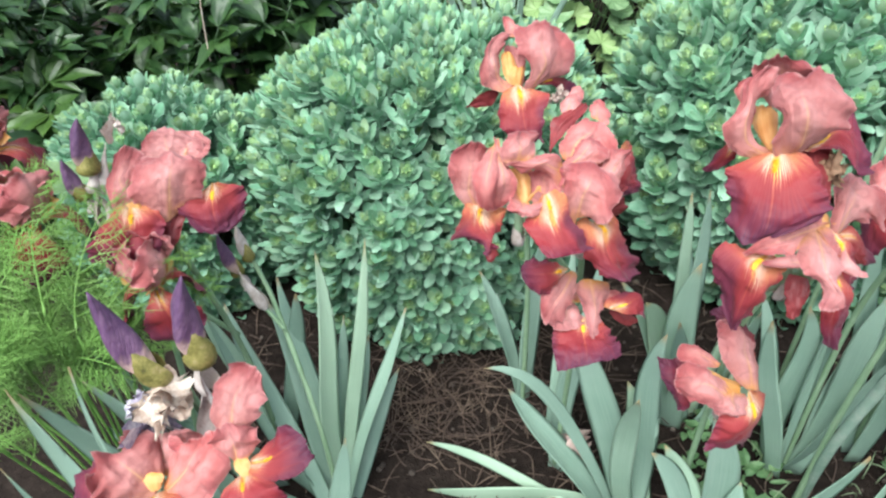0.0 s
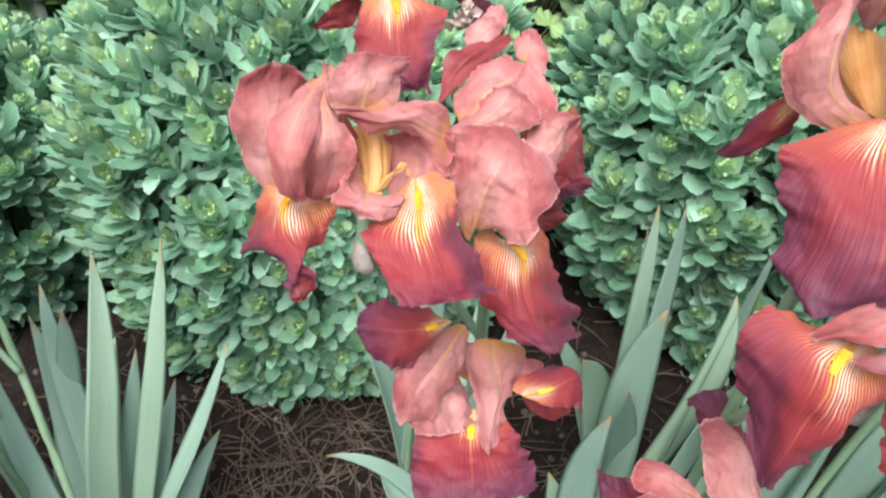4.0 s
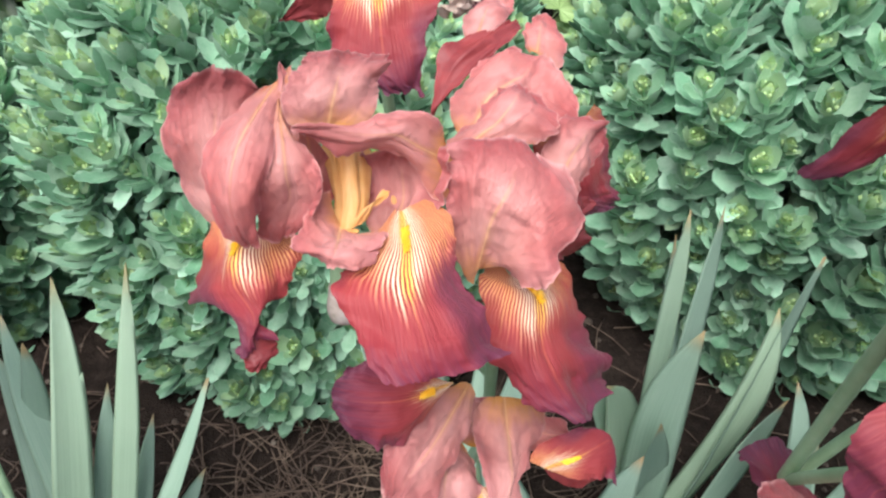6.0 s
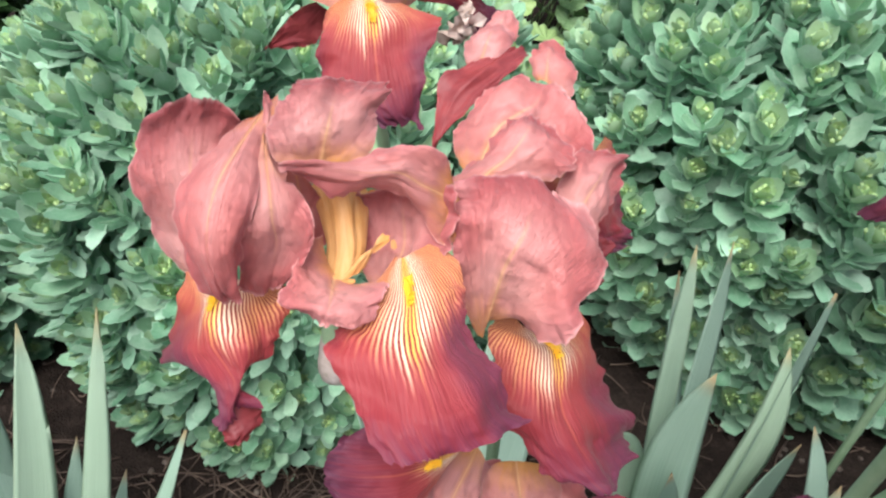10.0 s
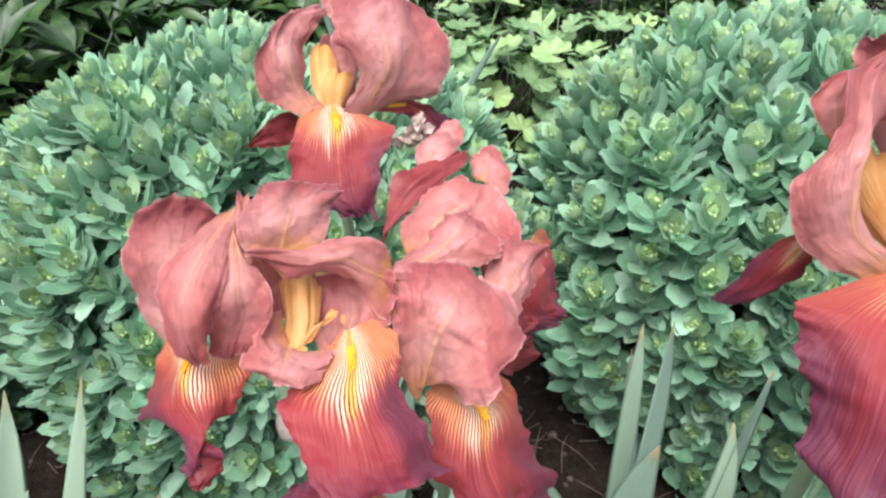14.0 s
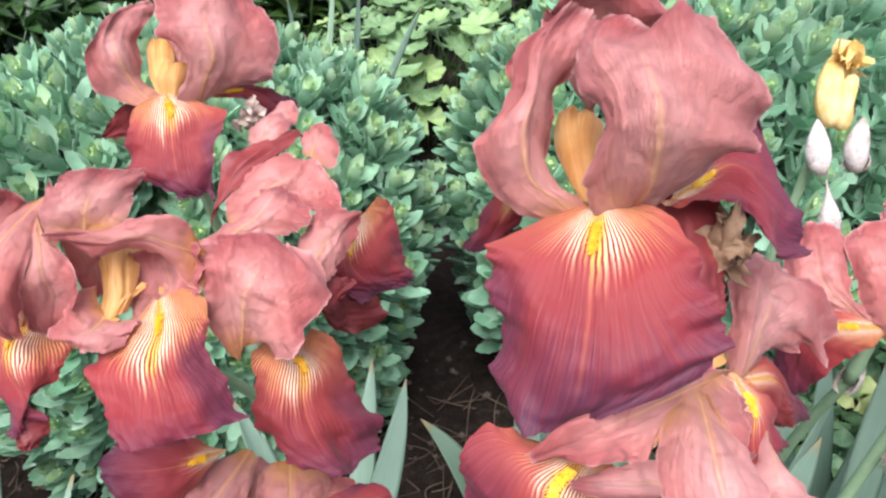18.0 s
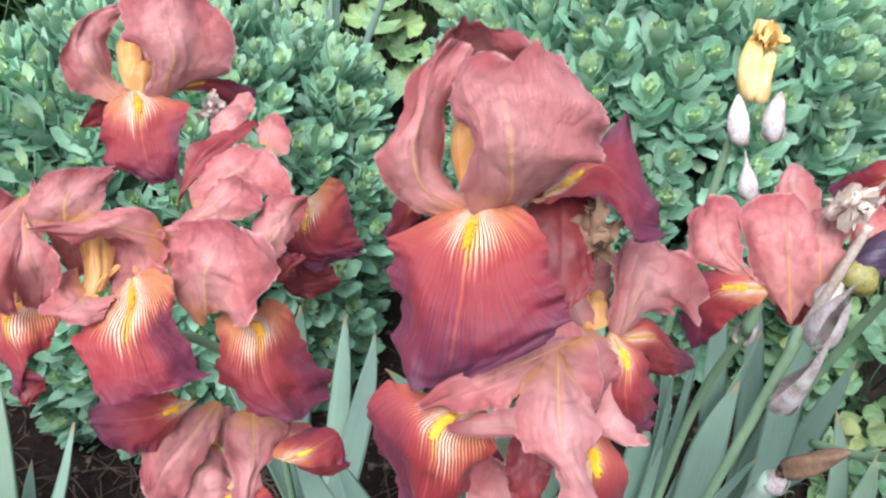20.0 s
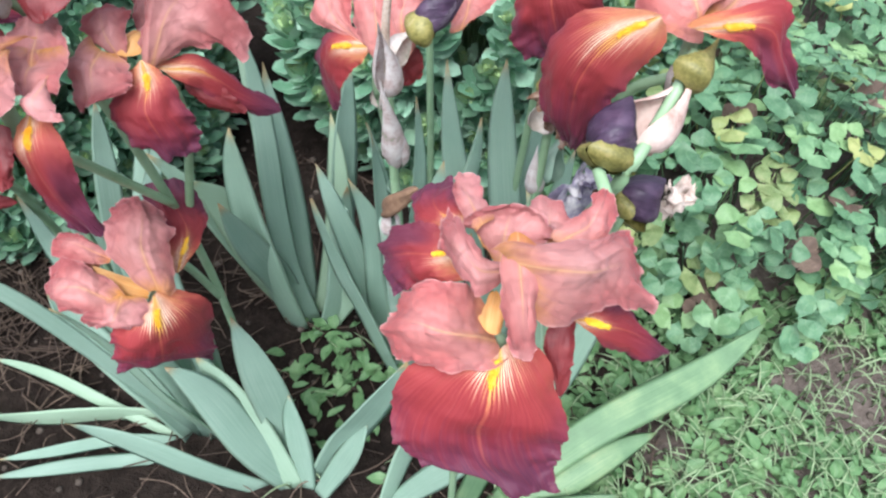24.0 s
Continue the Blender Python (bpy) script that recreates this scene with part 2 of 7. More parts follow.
def plain_material(name, stops, scale=30.0, rough=0.6, translucent=0.0, bump=0.25, spread=0.2, dist=0.001, uv_stretch=False):
    m = Mat(name, rough, translucent)
    vec = None
    if uv_stretch:
        mapping = m.n("ShaderNodeMapping")
        m.link(m.coords("UV"), mapping.inputs[0])
        mapping.inputs["Scale"].default_value = (22, 1.2, 1)
        vec = mapping.outputs[0]
    f = m.noise(scale, 5, vec)
    g = m.noise(scale * 6, 3)
    fac = m.math("MULTIPLY_ADD", g, 0.35, m.math("MULTIPLY", f, 0.75))
    m.colour(vary(m, m.ramp(fac, stops), spread))
    m.bump(fac, bump, dist)
    return m.m


def leaf_blade_material(name, old=0.0):
    """old: how far the blue-green bloom has gone and yellow blotches have come."""
    m = Mat(name, 0.50, 0.30)
    u, v = m.uv()
    mapping = m.n("ShaderNodeMapping")
    m.link(m.coords("UV"), mapping.inputs[0])
    mapping.inputs["Scale"].default_value = (30, 1.6, 1)
    streak = m.noise(1.6, 5, mapping.outputs[0])
    blot = m.noise(9, 4)
    fac = m.math("MULTIPLY_ADD", streak, 0.6, m.math("MULTIPLY", blot, 0.4))
    col = m.ramp(fac, [(0.25, (0.23, 0.37, 0.28)), (0.5, (0.34, 0.49, 0.385)), (0.75, (0.45, 0.59, 0.48))])
    tip = m.smooth(m.math("MULTIPLY_ADD", blot, 0.12, v), 0.97, 1.06)
    col = m.mix(tip, col, (0.42, 0.30, 0.15))
    edge = m.smooth(m.math("ABSOLUTE", m.math("SUBTRACT", u, 0.5)), 0.44, 0.5)
    col = m.mix(m.math("MULTIPLY", edge, 0.35), col, (0.33, 0.42, 0.27))
    col = m.mix(m.math("MULTIPLY", m.smooth(m.random(), 0.55, 1.0), 0.35), col, (0.36, 0.44, 0.25))
    if old:
        col = m.mix(old, col, m.ramp(m.math("MULTIPLY_ADD", streak, 0.4, m.math("MULTIPLY", m.noise(22, 5), 0.6)), [(0.30, (0.06, 0.13, 0.05)), (0.48, (0.11, 0.21, 0.09)), (0.60, (0.19, 0.29, 0.13)), (0.76, (0.36, 0.37, 0.18))]))
    m.colour(vary(m, col, 0.36))
    m.bump(streak, 0.4, 0.0012)
    return m.m


def sedum_material():
    m = Mat("sedum_leaf", 0.66, 0.14)
    m.b.inputs["Specular IOR Level"].default_value = 0.35
    u, v = m.uv()
    tone = m.n("ShaderNodeAttribute")
    tone.attribute_name = "tone"
    f = m.noise(40, 4)
    g = m.noise(260, 2)
    leaf = m.n("ShaderNodeNewGeometry").outputs["Random Per Island"]
    fac = m.math("MULTIPLY_ADD", leaf, 0.34, m.math("MULTIPLY_ADD", g, 0.22, m.math("MULTIPLY", f, 0.5)))
    col = m.ramp(fac, [(0.26, (0.115, 0.290, 0.170)), (0.50, (0.235, 0.430, 0.290)), (0.75, (0.400, 0.580, 0.440))])
    col = m.mix(m.math("MULTIPLY", m.smooth(leaf, 0.86, 0.97), 0.4), col, (0.36, 0.46, 0.20))
    col = m.mix(tone.outputs["Fac"], col, (0.42, 0.56, 0.24))
    t = m.math("ABSOLUTE", m.math("SUBTRACT", u, 0.5))
    edge = m.smooth(t, 0.4, 0.5)
    col = m.mix(m.math("MULTIPLY", edge, 0.50), col, (0.48, 0.63, 0.50))
    rib = m.math("MULTIPLY", m.math("SUBTRACT", 1.0, m.smooth(t, 0.01, 0.07)), m.math("SUBTRACT", 1.0, m.smooth(v, 0.3, 0.9)))
    col = m.mix(m.math("MULTIPLY", rib, 0.35), col, (0.36, 0.52, 0.37))
    m.colour(vary(m, col, 0.35))
    m.bump(m.math("MULTIPLY_ADD", rib, -0.6, fac), 0.25, 0.001)
    return m.m


def green_material(name, dark, mid, light, rough=0.4, translucent=0.2, spread=0.45):
    m = Mat(name, rough, translucent)
    u, v = m.uv()
    t = m.math("ABSOLUTE", m.math("SUBTRACT", u, 0.5))
    f, g = m.noise(25, 4), m.noise(150, 3)
    fac = m.math("MULTIPLY_ADD", g, 0.3, m.math("MULTIPLY", f, 0.8))
    col = m.ramp(fac, [(0.3, dark), (0.55, mid), (0.8, light)])
    vein = m.math("SUBTRACT", 1.0, m.smooth(t, 0.01, 0.05))
    side = m.smooth(m.math("SINE", m.math("MULTIPLY", m.math("SUBTRACT", v, m.math("MULTIPLY", t, 0.5)), 60.0)), 0.75, 1.0)
    col = m.mix(m.math("MULTIPLY", m.math("MAXIMUM", vein, m.math("MULTIPLY", side, 0.5)), 0.4), col, light)
    col = m.mix(m.math("MULTIPLY", m.smooth(m.random(), 0.45, 1.0), 0.4), col, (light[0] * 1.05, light[1] * 0.9, light[2] * 0.5))
    m.colour(vary(m, col, spread))
    m.bump(m.math("ADD", fac, m.math("MULTIPLY", side, -0.4)), 0.35, 0.0012)
    return m.m


def bud_material(name, dark, mid, light, pale=0.0):
    """Furled bud petals, streaked along a spiral; pale: how far up the blanched base reaches."""
    m = Mat(name, 0.5)
    u, v = m.uv()
    join = m.n("ShaderNodeCombineXYZ")
    m.link(m.math("MULTIPLY", m.math("ADD", u, m.math("MULTIPLY", v, 0.8)), 9.0), join.inputs[0])
    m.link(m.math("MULTIPLY", v, 2.0), join.inputs[1])
    st, f = m.noise(1.5, 4, join.outputs[0]), m.noise(110, 4)
    fac = m.math("MULTIPLY_ADD", f, 0.45, m.math("MULTIPLY", st, 0.6))
    col = m.ramp(fac, [(0.3, dark), (0.52, mid), (0.78, light)])
    if pale:
        low = m.smooth(m.math("MULTIPLY_ADD", st, 0.25, m.math("MULTIPLY_ADD", f, 0.2, v)), pale + 0.28, pale + 0.06)
        col = m.mix(low, col, m.mix(st, (0.46, 0.25, 0.27), (0.78, 0.62, 0.48)))
    m.colour(vary(m, col, 0.25))
    m.bump(m.math("MULTIPLY_ADD", st, 1.5, f), 0.7, 0.002)
    return m.m


def soil_material():
    m = Mat("garden_soil", 0.95)
    m.b.inputs["Specular IOR Level"].default_value = 0.1
    a, b, c = m.noise(5, 6), m.noise(45, 6, rough=0.7), m.noise(300, 3)
    fac = m.math("MULTIPLY_ADD", c, 0.25, m.math("MULTIPLY_ADD", b, 0.5, m.math("MULTIPLY", a, 0.3)))
    col = m.ramp(fac, [(0.3, (0.008, 0.006, 0.005)), (0.5, (0.019, 0.0135, 0.011)), (0.66, (0.044, 0.032, 0.026)), (0.8, (0.11, 0.085, 0.07))])
    # trodden and drier on the path
    sep = m.n("ShaderNodeSeparateXYZ")
    m.link(m.coords(), sep.inputs[0])
    dry = m.smooth(m.math("MULTIPLY_ADD", a, 0.5, m.math("MULTIPLY_ADD", sep.outputs[1], -0.35, sep.outputs[0])), 0.90, 1.20)
    col = m.mix(dry, col, m.ramp(fac, [(0.3, (0.055, 0.042, 0.036)), (0.5, (0.12, 0.095, 0.082)), (0.75, (0.26, 0.21, 0.185))]))
    m.colour(col)
    m.bump(m.math("ADD", m.math("MULTIPLY", b, 2.0), c), 0.9, 0.006)
    return m.m


FALL, STANDARD = fall_material(), standard_material()
# maroon backs of falls, with the shade beneath the flower put into the colour
SHADED_FALL_BACK = plain_material("shaded_fall_back", [(0.3, (0.10, 0.012, 0.016)), (0.55, (0.18, 0.022, 0.025)), (0.8, (0.27, 0.04, 0.04))], 30, 0.55, 0.12, 0.4)
STYLE = style_material()
BEARD = plain_material("beard_yellow", [(0.3, (0.86, 0.38, 0.01)), (0.55, (0.94, 0.56, 0.03)), (0.8, (0.96, 0.74, 0.20))], 160, 0.8)
LEAF, OLD_LEAF = leaf_blade_material("iris_leaf"), leaf_blade_material("old_iris_leaf", 0.85)
STEM = plain_material("iris_stem", [(0.3, (0.17, 0.28, 0.15)), (0.6, (0.26, 0.38, 0.23)), (0.8, (0.33, 0.44, 0.29))], 14, 0.5)
SPATHE = plain_material("papery_spathe", [(0.28, (0.26, 0.27, 0.19)), (0.48, (0.50, 0.42, 0.37)), (0.72, (0.72, 0.65, 0.62))], 60, 0.7, 0.25, 0.5)
BUD = bud_material("bud_purple", (0.050, 0.024, 0.060), (0.105, 0.052, 0.115), (0.21, 0.12, 0.19), 0.36)
BUD_DARK = bud_material("bud_dark_violet", (0.018, 0.009, 0.022), (0.045, 0.024, 0.052), (0.11, 0.065, 0.11))
CALYX = plain_material("bud_calyx", [(0.34, (0.05, 0.045, 0.014)), (0.48, (0.15, 0.14, 0.035)), (0.62, (0.27, 0.235, 0.07)), (0.8, (0.40, 0.32, 0.17))], 70, 0.55, 0.05, 0.5)
PAPER = plain_material("lilac_papery_spathe", [(0.36, (0.27, 0.31, 0.22)), (0.46, (0.50, 0.38, 0.36)), (0.55, (0.62, 0.55, 0.53)), (0.72, (0.74, 0.70, 0.67))], 75, 0.75, 0.2, 0.8)
DRY = plain_material("withered_petal", [(0.25, (0.20, 0.12, 0.10)), (0.5, (0.50, 0.38, 0.32)), (0.75, (0.78, 0.70, 0.64))], 45, 0.8, 0.1, 0.8)
DRY_PALE = plain_material("withered_white", [(0.25, (0.22, 0.12, 0.09)), (0.5, (0.50, 0.38, 0.30)), (0.72, (0.74, 0.66, 0.58))], 60, 0.8, 0.1, 0.8)
STEM_PALE = plain_material("pale_green_sheath", [(0.3, (0.20, 0.32, 0.23)), (0.55, (0.30, 0.42, 0.33)), (0.8, (0.48, 0.54, 0.45))], 20, 0.6, 0.15, 0.4)
DRY_PINK = plain_material("withered_pink", [(0.25, (0.26, 0.14, 0.11)), (0.5, (0.55, 0.38, 0.33)), (0.75, (0.72, 0.58, 0.52))], 40, 0.75, 0.1, 0.6)
DRY_BROWN = plain_material("withered_brown", [(0.25, (0.05, 0.028, 0.02)), (0.5, (0.15, 0.085, 0.05)), (0.8, (0.30, 0.18, 0.11))], 45, 0.85, 0.0, 0.8)
DRY_BUFF = plain_material("withered_buff", [(0.34, (0.05, 0.03, 0.026)), (0.48, (0.17, 0.09, 0.052)), (0.60, (0.30, 0.20, 0.145)), (0.75, (0.50, 0.39, 0.34))], 90, 0.8, 0.05, 0.8)
DRY_VIOLET = plain_material("withered_violet", [(0.3, (0.12, 0.09, 0.17)), (0.5, (0.30, 0.26, 0.36)), (0.7, (0.70, 0.66, 0.66))], 40, 0.75, 0.1, 0.7)
YELLOW = plain_material("yellow_petal", [(0.3, (0.72, 0.38, 0.08)), (0.5, (0.84, 0.58, 0.18)), (0.75, (0.86, 0.72, 0.42))], 50, 0.6, 0.2, 0.5)
SEDUM = sedum_material()
SEDUM_STEM = plain_material("sedum_stem", [(0.3, (0.16, 0.26, 0.12)), (0.7, (0.28, 0.38, 0.2))], 20, 0.6)
PEONY = green_material("peony_leaf", (0.009, 0.030, 0.008), (0.024, 0.064, 0.017), (0.075, 0.145, 0.040), 0.38)
MANTLE = green_material("mantle_leaf", (0.12, 0.23, 0.09), (0.20, 0.34, 0.15), (0.34, 0.48, 0.26), 0.5)
COLUMBINE = green_material("columbine_leaf", (0.060, 0.145, 0.075), (0.110, 0.230, 0.118), (0.23, 0.36, 0.20), 0.55)
OLD_COLUMBINE = green_material("yellowed_columbine_leaf", (0.11, 0.17, 0.07), (0.19, 0.26, 0.10), (0.34, 0.36, 0.18), 0.6)
WEED = green_material("weed_leaf", (0.07, 0.16, 0.06), (0.13, 0.25, 0.10), (0.26, 0.38, 0.18), 0.55)
GRASS = green_material("grass_blade", (0.15, 0.25, 0.13), (0.26, 0.37, 0.21), (0.42, 0.50, 0.33), 0.55)
FENNEL = plain_material("fennel_thread", [(0.3, (0.17, 0.36, 0.06)), (0.6, (0.29, 0.51, 0.13)), (0.8, (0.44, 0.62, 0.26))], 12, 0.6, 0.3)
SOIL = soil_material()
STRAW = plain_material("dry_straw", [(0.3, (0.030, 0.019, 0.014)), (0.55, (0.085, 0.054, 0.038)), (0.8, (0.24, 0.175, 0.125))], 18, 0.8)
PEBBLE = plain_material("soil_clod", [(0.3, (0.03, 0.022, 0.017)), (0.6, (0.08, 0.06, 0.047)), (0.8, (0.20, 0.17, 0.14))], 40, 0.95, 0.0, 0.7)
WHITE = plain_material("white_petal", [(0.3, (0.68, 0.68, 0.64)), (0.7, (0.82, 0.82, 0.8))], 40, 0.6, 0.2)
VIOLET = plain_material("violet_petal", [(0.3, (0.13, 0.09, 0.33)), (0.7, (0.25, 0.18, 0.5))], 40, 0.6, 0.2)


# ---- mesh helpers ----


def mesh_of(name, verts, faces, mat, uvs=None, tone=None, smooth=True):
    me = bpy.data.meshes.new(name)
    me.from_pydata([tuple(map(float, v)) for v in verts], [], faces)
    me.materials.append(mat)
    if uvs is not None:
        layer = me.uv_layers.new(name="UVMap")
        idx = np.empty(len(me.loops), dtype=np.int32)
        me.loops.foreach_get("vertex_index", idx)
        layer.data.foreach_set("uv", np.asarray(uvs, dtype=np.float32)[idx].ravel())
    if tone is not None:
        me.attributes.new("tone", "FLOAT", "POINT").data.foreach_set("value", np.asarray(tone, dtype=np.float32))
    if smooth:
        me.polygons.foreach_set("use_smooth", np.ones(len(me.polygons), dtype=bool))
    me.update()
    return me


class Soup:
    """Collects grids and tubes into one mesh."""

    def __init__(self):
        self.v, self.f, self.uv, self.tone, self.count = [], [], [], [], 0

    def add(self, verts, faces, uvs, tone=0.0):
        verts = np.asarray(verts, float).reshape(-1, 3)
        self.v.append(verts)
        self.uv.append(np.asarray(uvs, float).reshape(-1, 2))
        self.tone.append(np.full(len(verts), tone))
        self.f += [tuple(i + self.count for i in f) for f in faces]
        self.count += len(verts)

    def grid(self, p, tone=0.0):
        a, b = p.shape[:2]
        uv = np.stack(np.meshgrid(np.linspace(0, 1, b), np.linspace(0, 1, a)), -1)
        faces = [(i * b + j, i * b + j + 1, (i + 1) * b + j + 1, (i + 1) * b + j) for i in range(a - 1) for j in range(b - 1)]
        self.add(p, faces, uv, tone)

    def tube(self, pts, radii, sides=6, tone=0.0):
        pts = np.asarray(pts, float)
        radii = np.broadcast_to(radii, (len(pts),))
        d = np.gradient(pts, axis=0)
        d /= np.linalg.norm(d, axis=1)[:, None] + 1e-9
        ref = np.where(np.abs(d[:, 2:3]) > 0.9, [[1.0, 0, 0]], [[0, 0, 1.0]])
        s = np.cross(d, ref)
        s /= np.linalg.norm(s, axis=1)[:, None] + 1e-9
        n = np.cross(s, d)
        ang = np.linspace(0, 2 * np.pi, sides, endpoint=False)
        ring = pts[:, None] + radii[:, None, None] * (np.cos(ang)[None, :, None] * s[:, None] + np.sin(ang)[None, :, None] * n[:, None])
        a = len(pts)
        faces = [(i * sides + j, i * sides + (j + 1) % sides, (i + 1) * sides + (j + 1) % sides, (i + 1) * sides + j) for i in range(a - 1) for j in range(sides)]
        faces += [tuple(range(sides))[::-1], tuple((a - 1) * sides + j for j in range(sides))]
        uv = np.stack(np.meshgrid(np.linspace(0, 1, sides), np.linspace(0, 1, a)), -1)
        self.add(ring, faces, uv, tone)

    def mesh(self, name, mat, tone=False):
        return mesh_of(name, np.concatenate(self.v), self.f, mat, np.concatenate(self.uv), np.concatenate(self.tone) if tone else None)


def part(name, me, parent, label="", at=None):
    ob = new(name, me)
    ob.parent = parent
    if at is not None:
        ob.matrix_basis = at
    return tagged(ob, label)


def thing(name, at, label, category, group="", kind=""):
    ob = new(name)
    ob.empty_display_size = 0.02
    ob.location = at
    return tagged(ob, label, category, group, kind)


def unit(v):
    v = np.asarray(v, float)
    return v / (np.linalg.norm(v) + 1e-12)


def bezier(a, b, c, d, n):
    t = np.linspace(0, 1, n)[:, None]
    a, b, c, d = (np.asarray(p, float) for p in (a, b, c, d))
    return (1 - t) ** 3 * a + 3 * t * (1 - t) ** 2 * b + 3 * t * t * (1 - t) * c + t ** 3 * d


def smooth_noise(n, m, cells, g):
    """A smooth random field of n by m values, about -1 to 1."""
    coarse = g.normal(0, 0.6, (cells[0] + 3, cells[1] + 3))

    def up(a, size):
        x = np.linspace(0, a.shape[0] - 3, size)
        i = np.minimum(x.astype(int), a.shape[0] - 4)
        f = (x - i)[:, None]
        h = f * f * (3 - 2 * f)
        return a[i + 1] * (1 - h) + a[i + 2] * h

    return up(up(coarse, n).T, m).T


# ---- iris petals ----
def petal(g, length, width, angles, shape, cup, ruffle, start=0.006, twist=0.0, rows=34, cols=27, fine=1.0):
    """A petal as a grid. angles: rise above level, in degrees, along it; shape: half widths along it, of width; in the plane x, z."""
    s = np.linspace(0, 1, rows)
    ang = np.radians(np.interp(s, np.linspace(0, 1, len(angles)), angles))
    ang = np.convolve(np.pad(ang, 2, mode="edge"), np.ones(5) / 5, "valid")
    step = length / (rows - 1)
    cx = start + np.concatenate([[0], np.cumsum(np.cos(ang[:-1]) * step)])
    cz = np.concatenate([[0], np.cumsum(np.sin(ang[:-1]) * step)])
    half = np.interp(s, np.linspace(0, 1, len(shape)), shape)
    half = np.convolve(np.pad(half, 1, mode="edge"), [0.25, 0.5, 0.25], "valid") * width
    t = np.linspace(-1, 1, cols)
    grow = np.clip(s * 1.6, 0.1, 1)[:, None]
    field = smooth_noise(rows, cols, (4, 4), g) * ruffle * 0.55 * grow
    fine_field = smooth_noise(rows, cols, (10, 8), g) * ruffle * 0.16 * grow * fine
    edge = np.abs(t)[None, :] ** 2.2
    ph = g.uniform(0, 6.3, 2)
    fr = g.uniform(2.2, 3.4, 2)
    side = np.where(t[None, :] < 0, np.sin(ph[0] + fr[0] * 6.3 * s[:, None]), np.sin(ph[1] + fr[1] * 6.3 * s[:, None]))
    wave = side * edge * ruffle * 0.5 * grow
    rib = -0.0022 * np.exp(-((t[None, :] / 0.10) ** 2)) * np.clip(1.2 - s[:, None], 0, 1)
    off = rib + cup * half[:, None] * t[None, :] ** 2 + field * (0.35 + edge) + wave + fine_field
    # the outer end waves as well
    endw = np.clip((s - 0.75) / 0.25, 0, 1)[:, None] ** 2
    off = off + endw * ruffle * 0.6 * np.sin(ph[0] + t[None, :] * 5.5)
    squeeze = 1.0 / np.sqrt(1 + (cup * 0.8 * t[None, :]) ** 2)
    y = half[:, None] * t[None, :] * squeeze
    serr = 1 + 0.035 * fine * g.normal(0, 1, (rows, 1)) * edge
    y = y * serr + math.sin(twist) * s[:, None] ** 2 * length * 0.35
    nx, nz = -np.sin(ang)[:, None], np.cos(ang)[:, None]
    # tips of the middle columns reach further, so that the end is rounded
    reach = -0.10 * length * (t[None, :] ** 2) * endw + 0.012 * length * endw * g.normal(0, 1, (1, cols)) * fine
    return np.stack([cx[:, None] + nx * off + np.cos(ang)[:, None] * reach, y, cz[:, None] + nz * off + np.sin(ang)[:, None] * reach], -1)


FALL_SHAPE = [0.20, 0.24, 0.36, 0.56, 0.76, 0.90, 0.98, 1.0, 0.97, 0.88, 0.70]
STD_SHAPE = [0.14, 0.22, 0.46, 0.74, 0.91, 0.99, 1.0, 0.98, 0.93, 0.82, 0.62]


def turned(p, az, tilt=0.0):
    """Turns points about z by az degrees."""
    c, s = math.cos(radians(az)), math.sin(radians(az))
    x, y = p[..., 0] * c - p[..., 1] * s, p[..., 0] * s + p[..., 1] * c
    return np.stack([x, y, p[..., 2]], -1)


def beard_mesh(p, g, sm=0.17, face=None):
    """Short hairs along the middle of a fall."""
    soup = Soup()
    rows, mid = p.shape[0], p.shape[1] // 2
    lo, hi = max(0.02, sm - 0.11), sm + 0.035
    big = min(max(np.linalg.norm(p[-1, mid] - p[0, mid]) / 0.075, 0.45), 1.0)
    for k in range(380):
        f = (lo + (hi - lo) * g.uniform(0, 1) ** 1.1) * (rows - 1)
        i = min(int(f), rows - 2)
        a = p[i, mid] * (1 - f + i) + p[i + 1, mid] * (f - i)
        d = unit(p[i + 1, mid] - p[i, mid])
        side = unit(p[i, mid + 1] - p[i, mid])
        up = np.cross(d, side)
        up = np.asarray(face) if face is not None else up if up[2] > -0.3 else -up
        q = (f / (rows - 1) - lo) / (hi - lo)
        w = 0.0009 * big * math.sin(math.pi * min(max(0.30 + 0.70 * q, 0), 0.99)) + 0.0002
        a = a + side * g.normal(0, w) - up * 0.0008
        tip = a + (up * g.uniform(0.7, 1.2) + d * g.uniform(0.3, 1.3) + side * g.normal(0, 0.4)) * 0.0026 * big
        soup.tube([a, (a + tip) / 2 + up * 0.0005 * big, tip], [0.00026, 0.00022, 0.00008], 3)
    return soup.mesh("beard", BEARD)


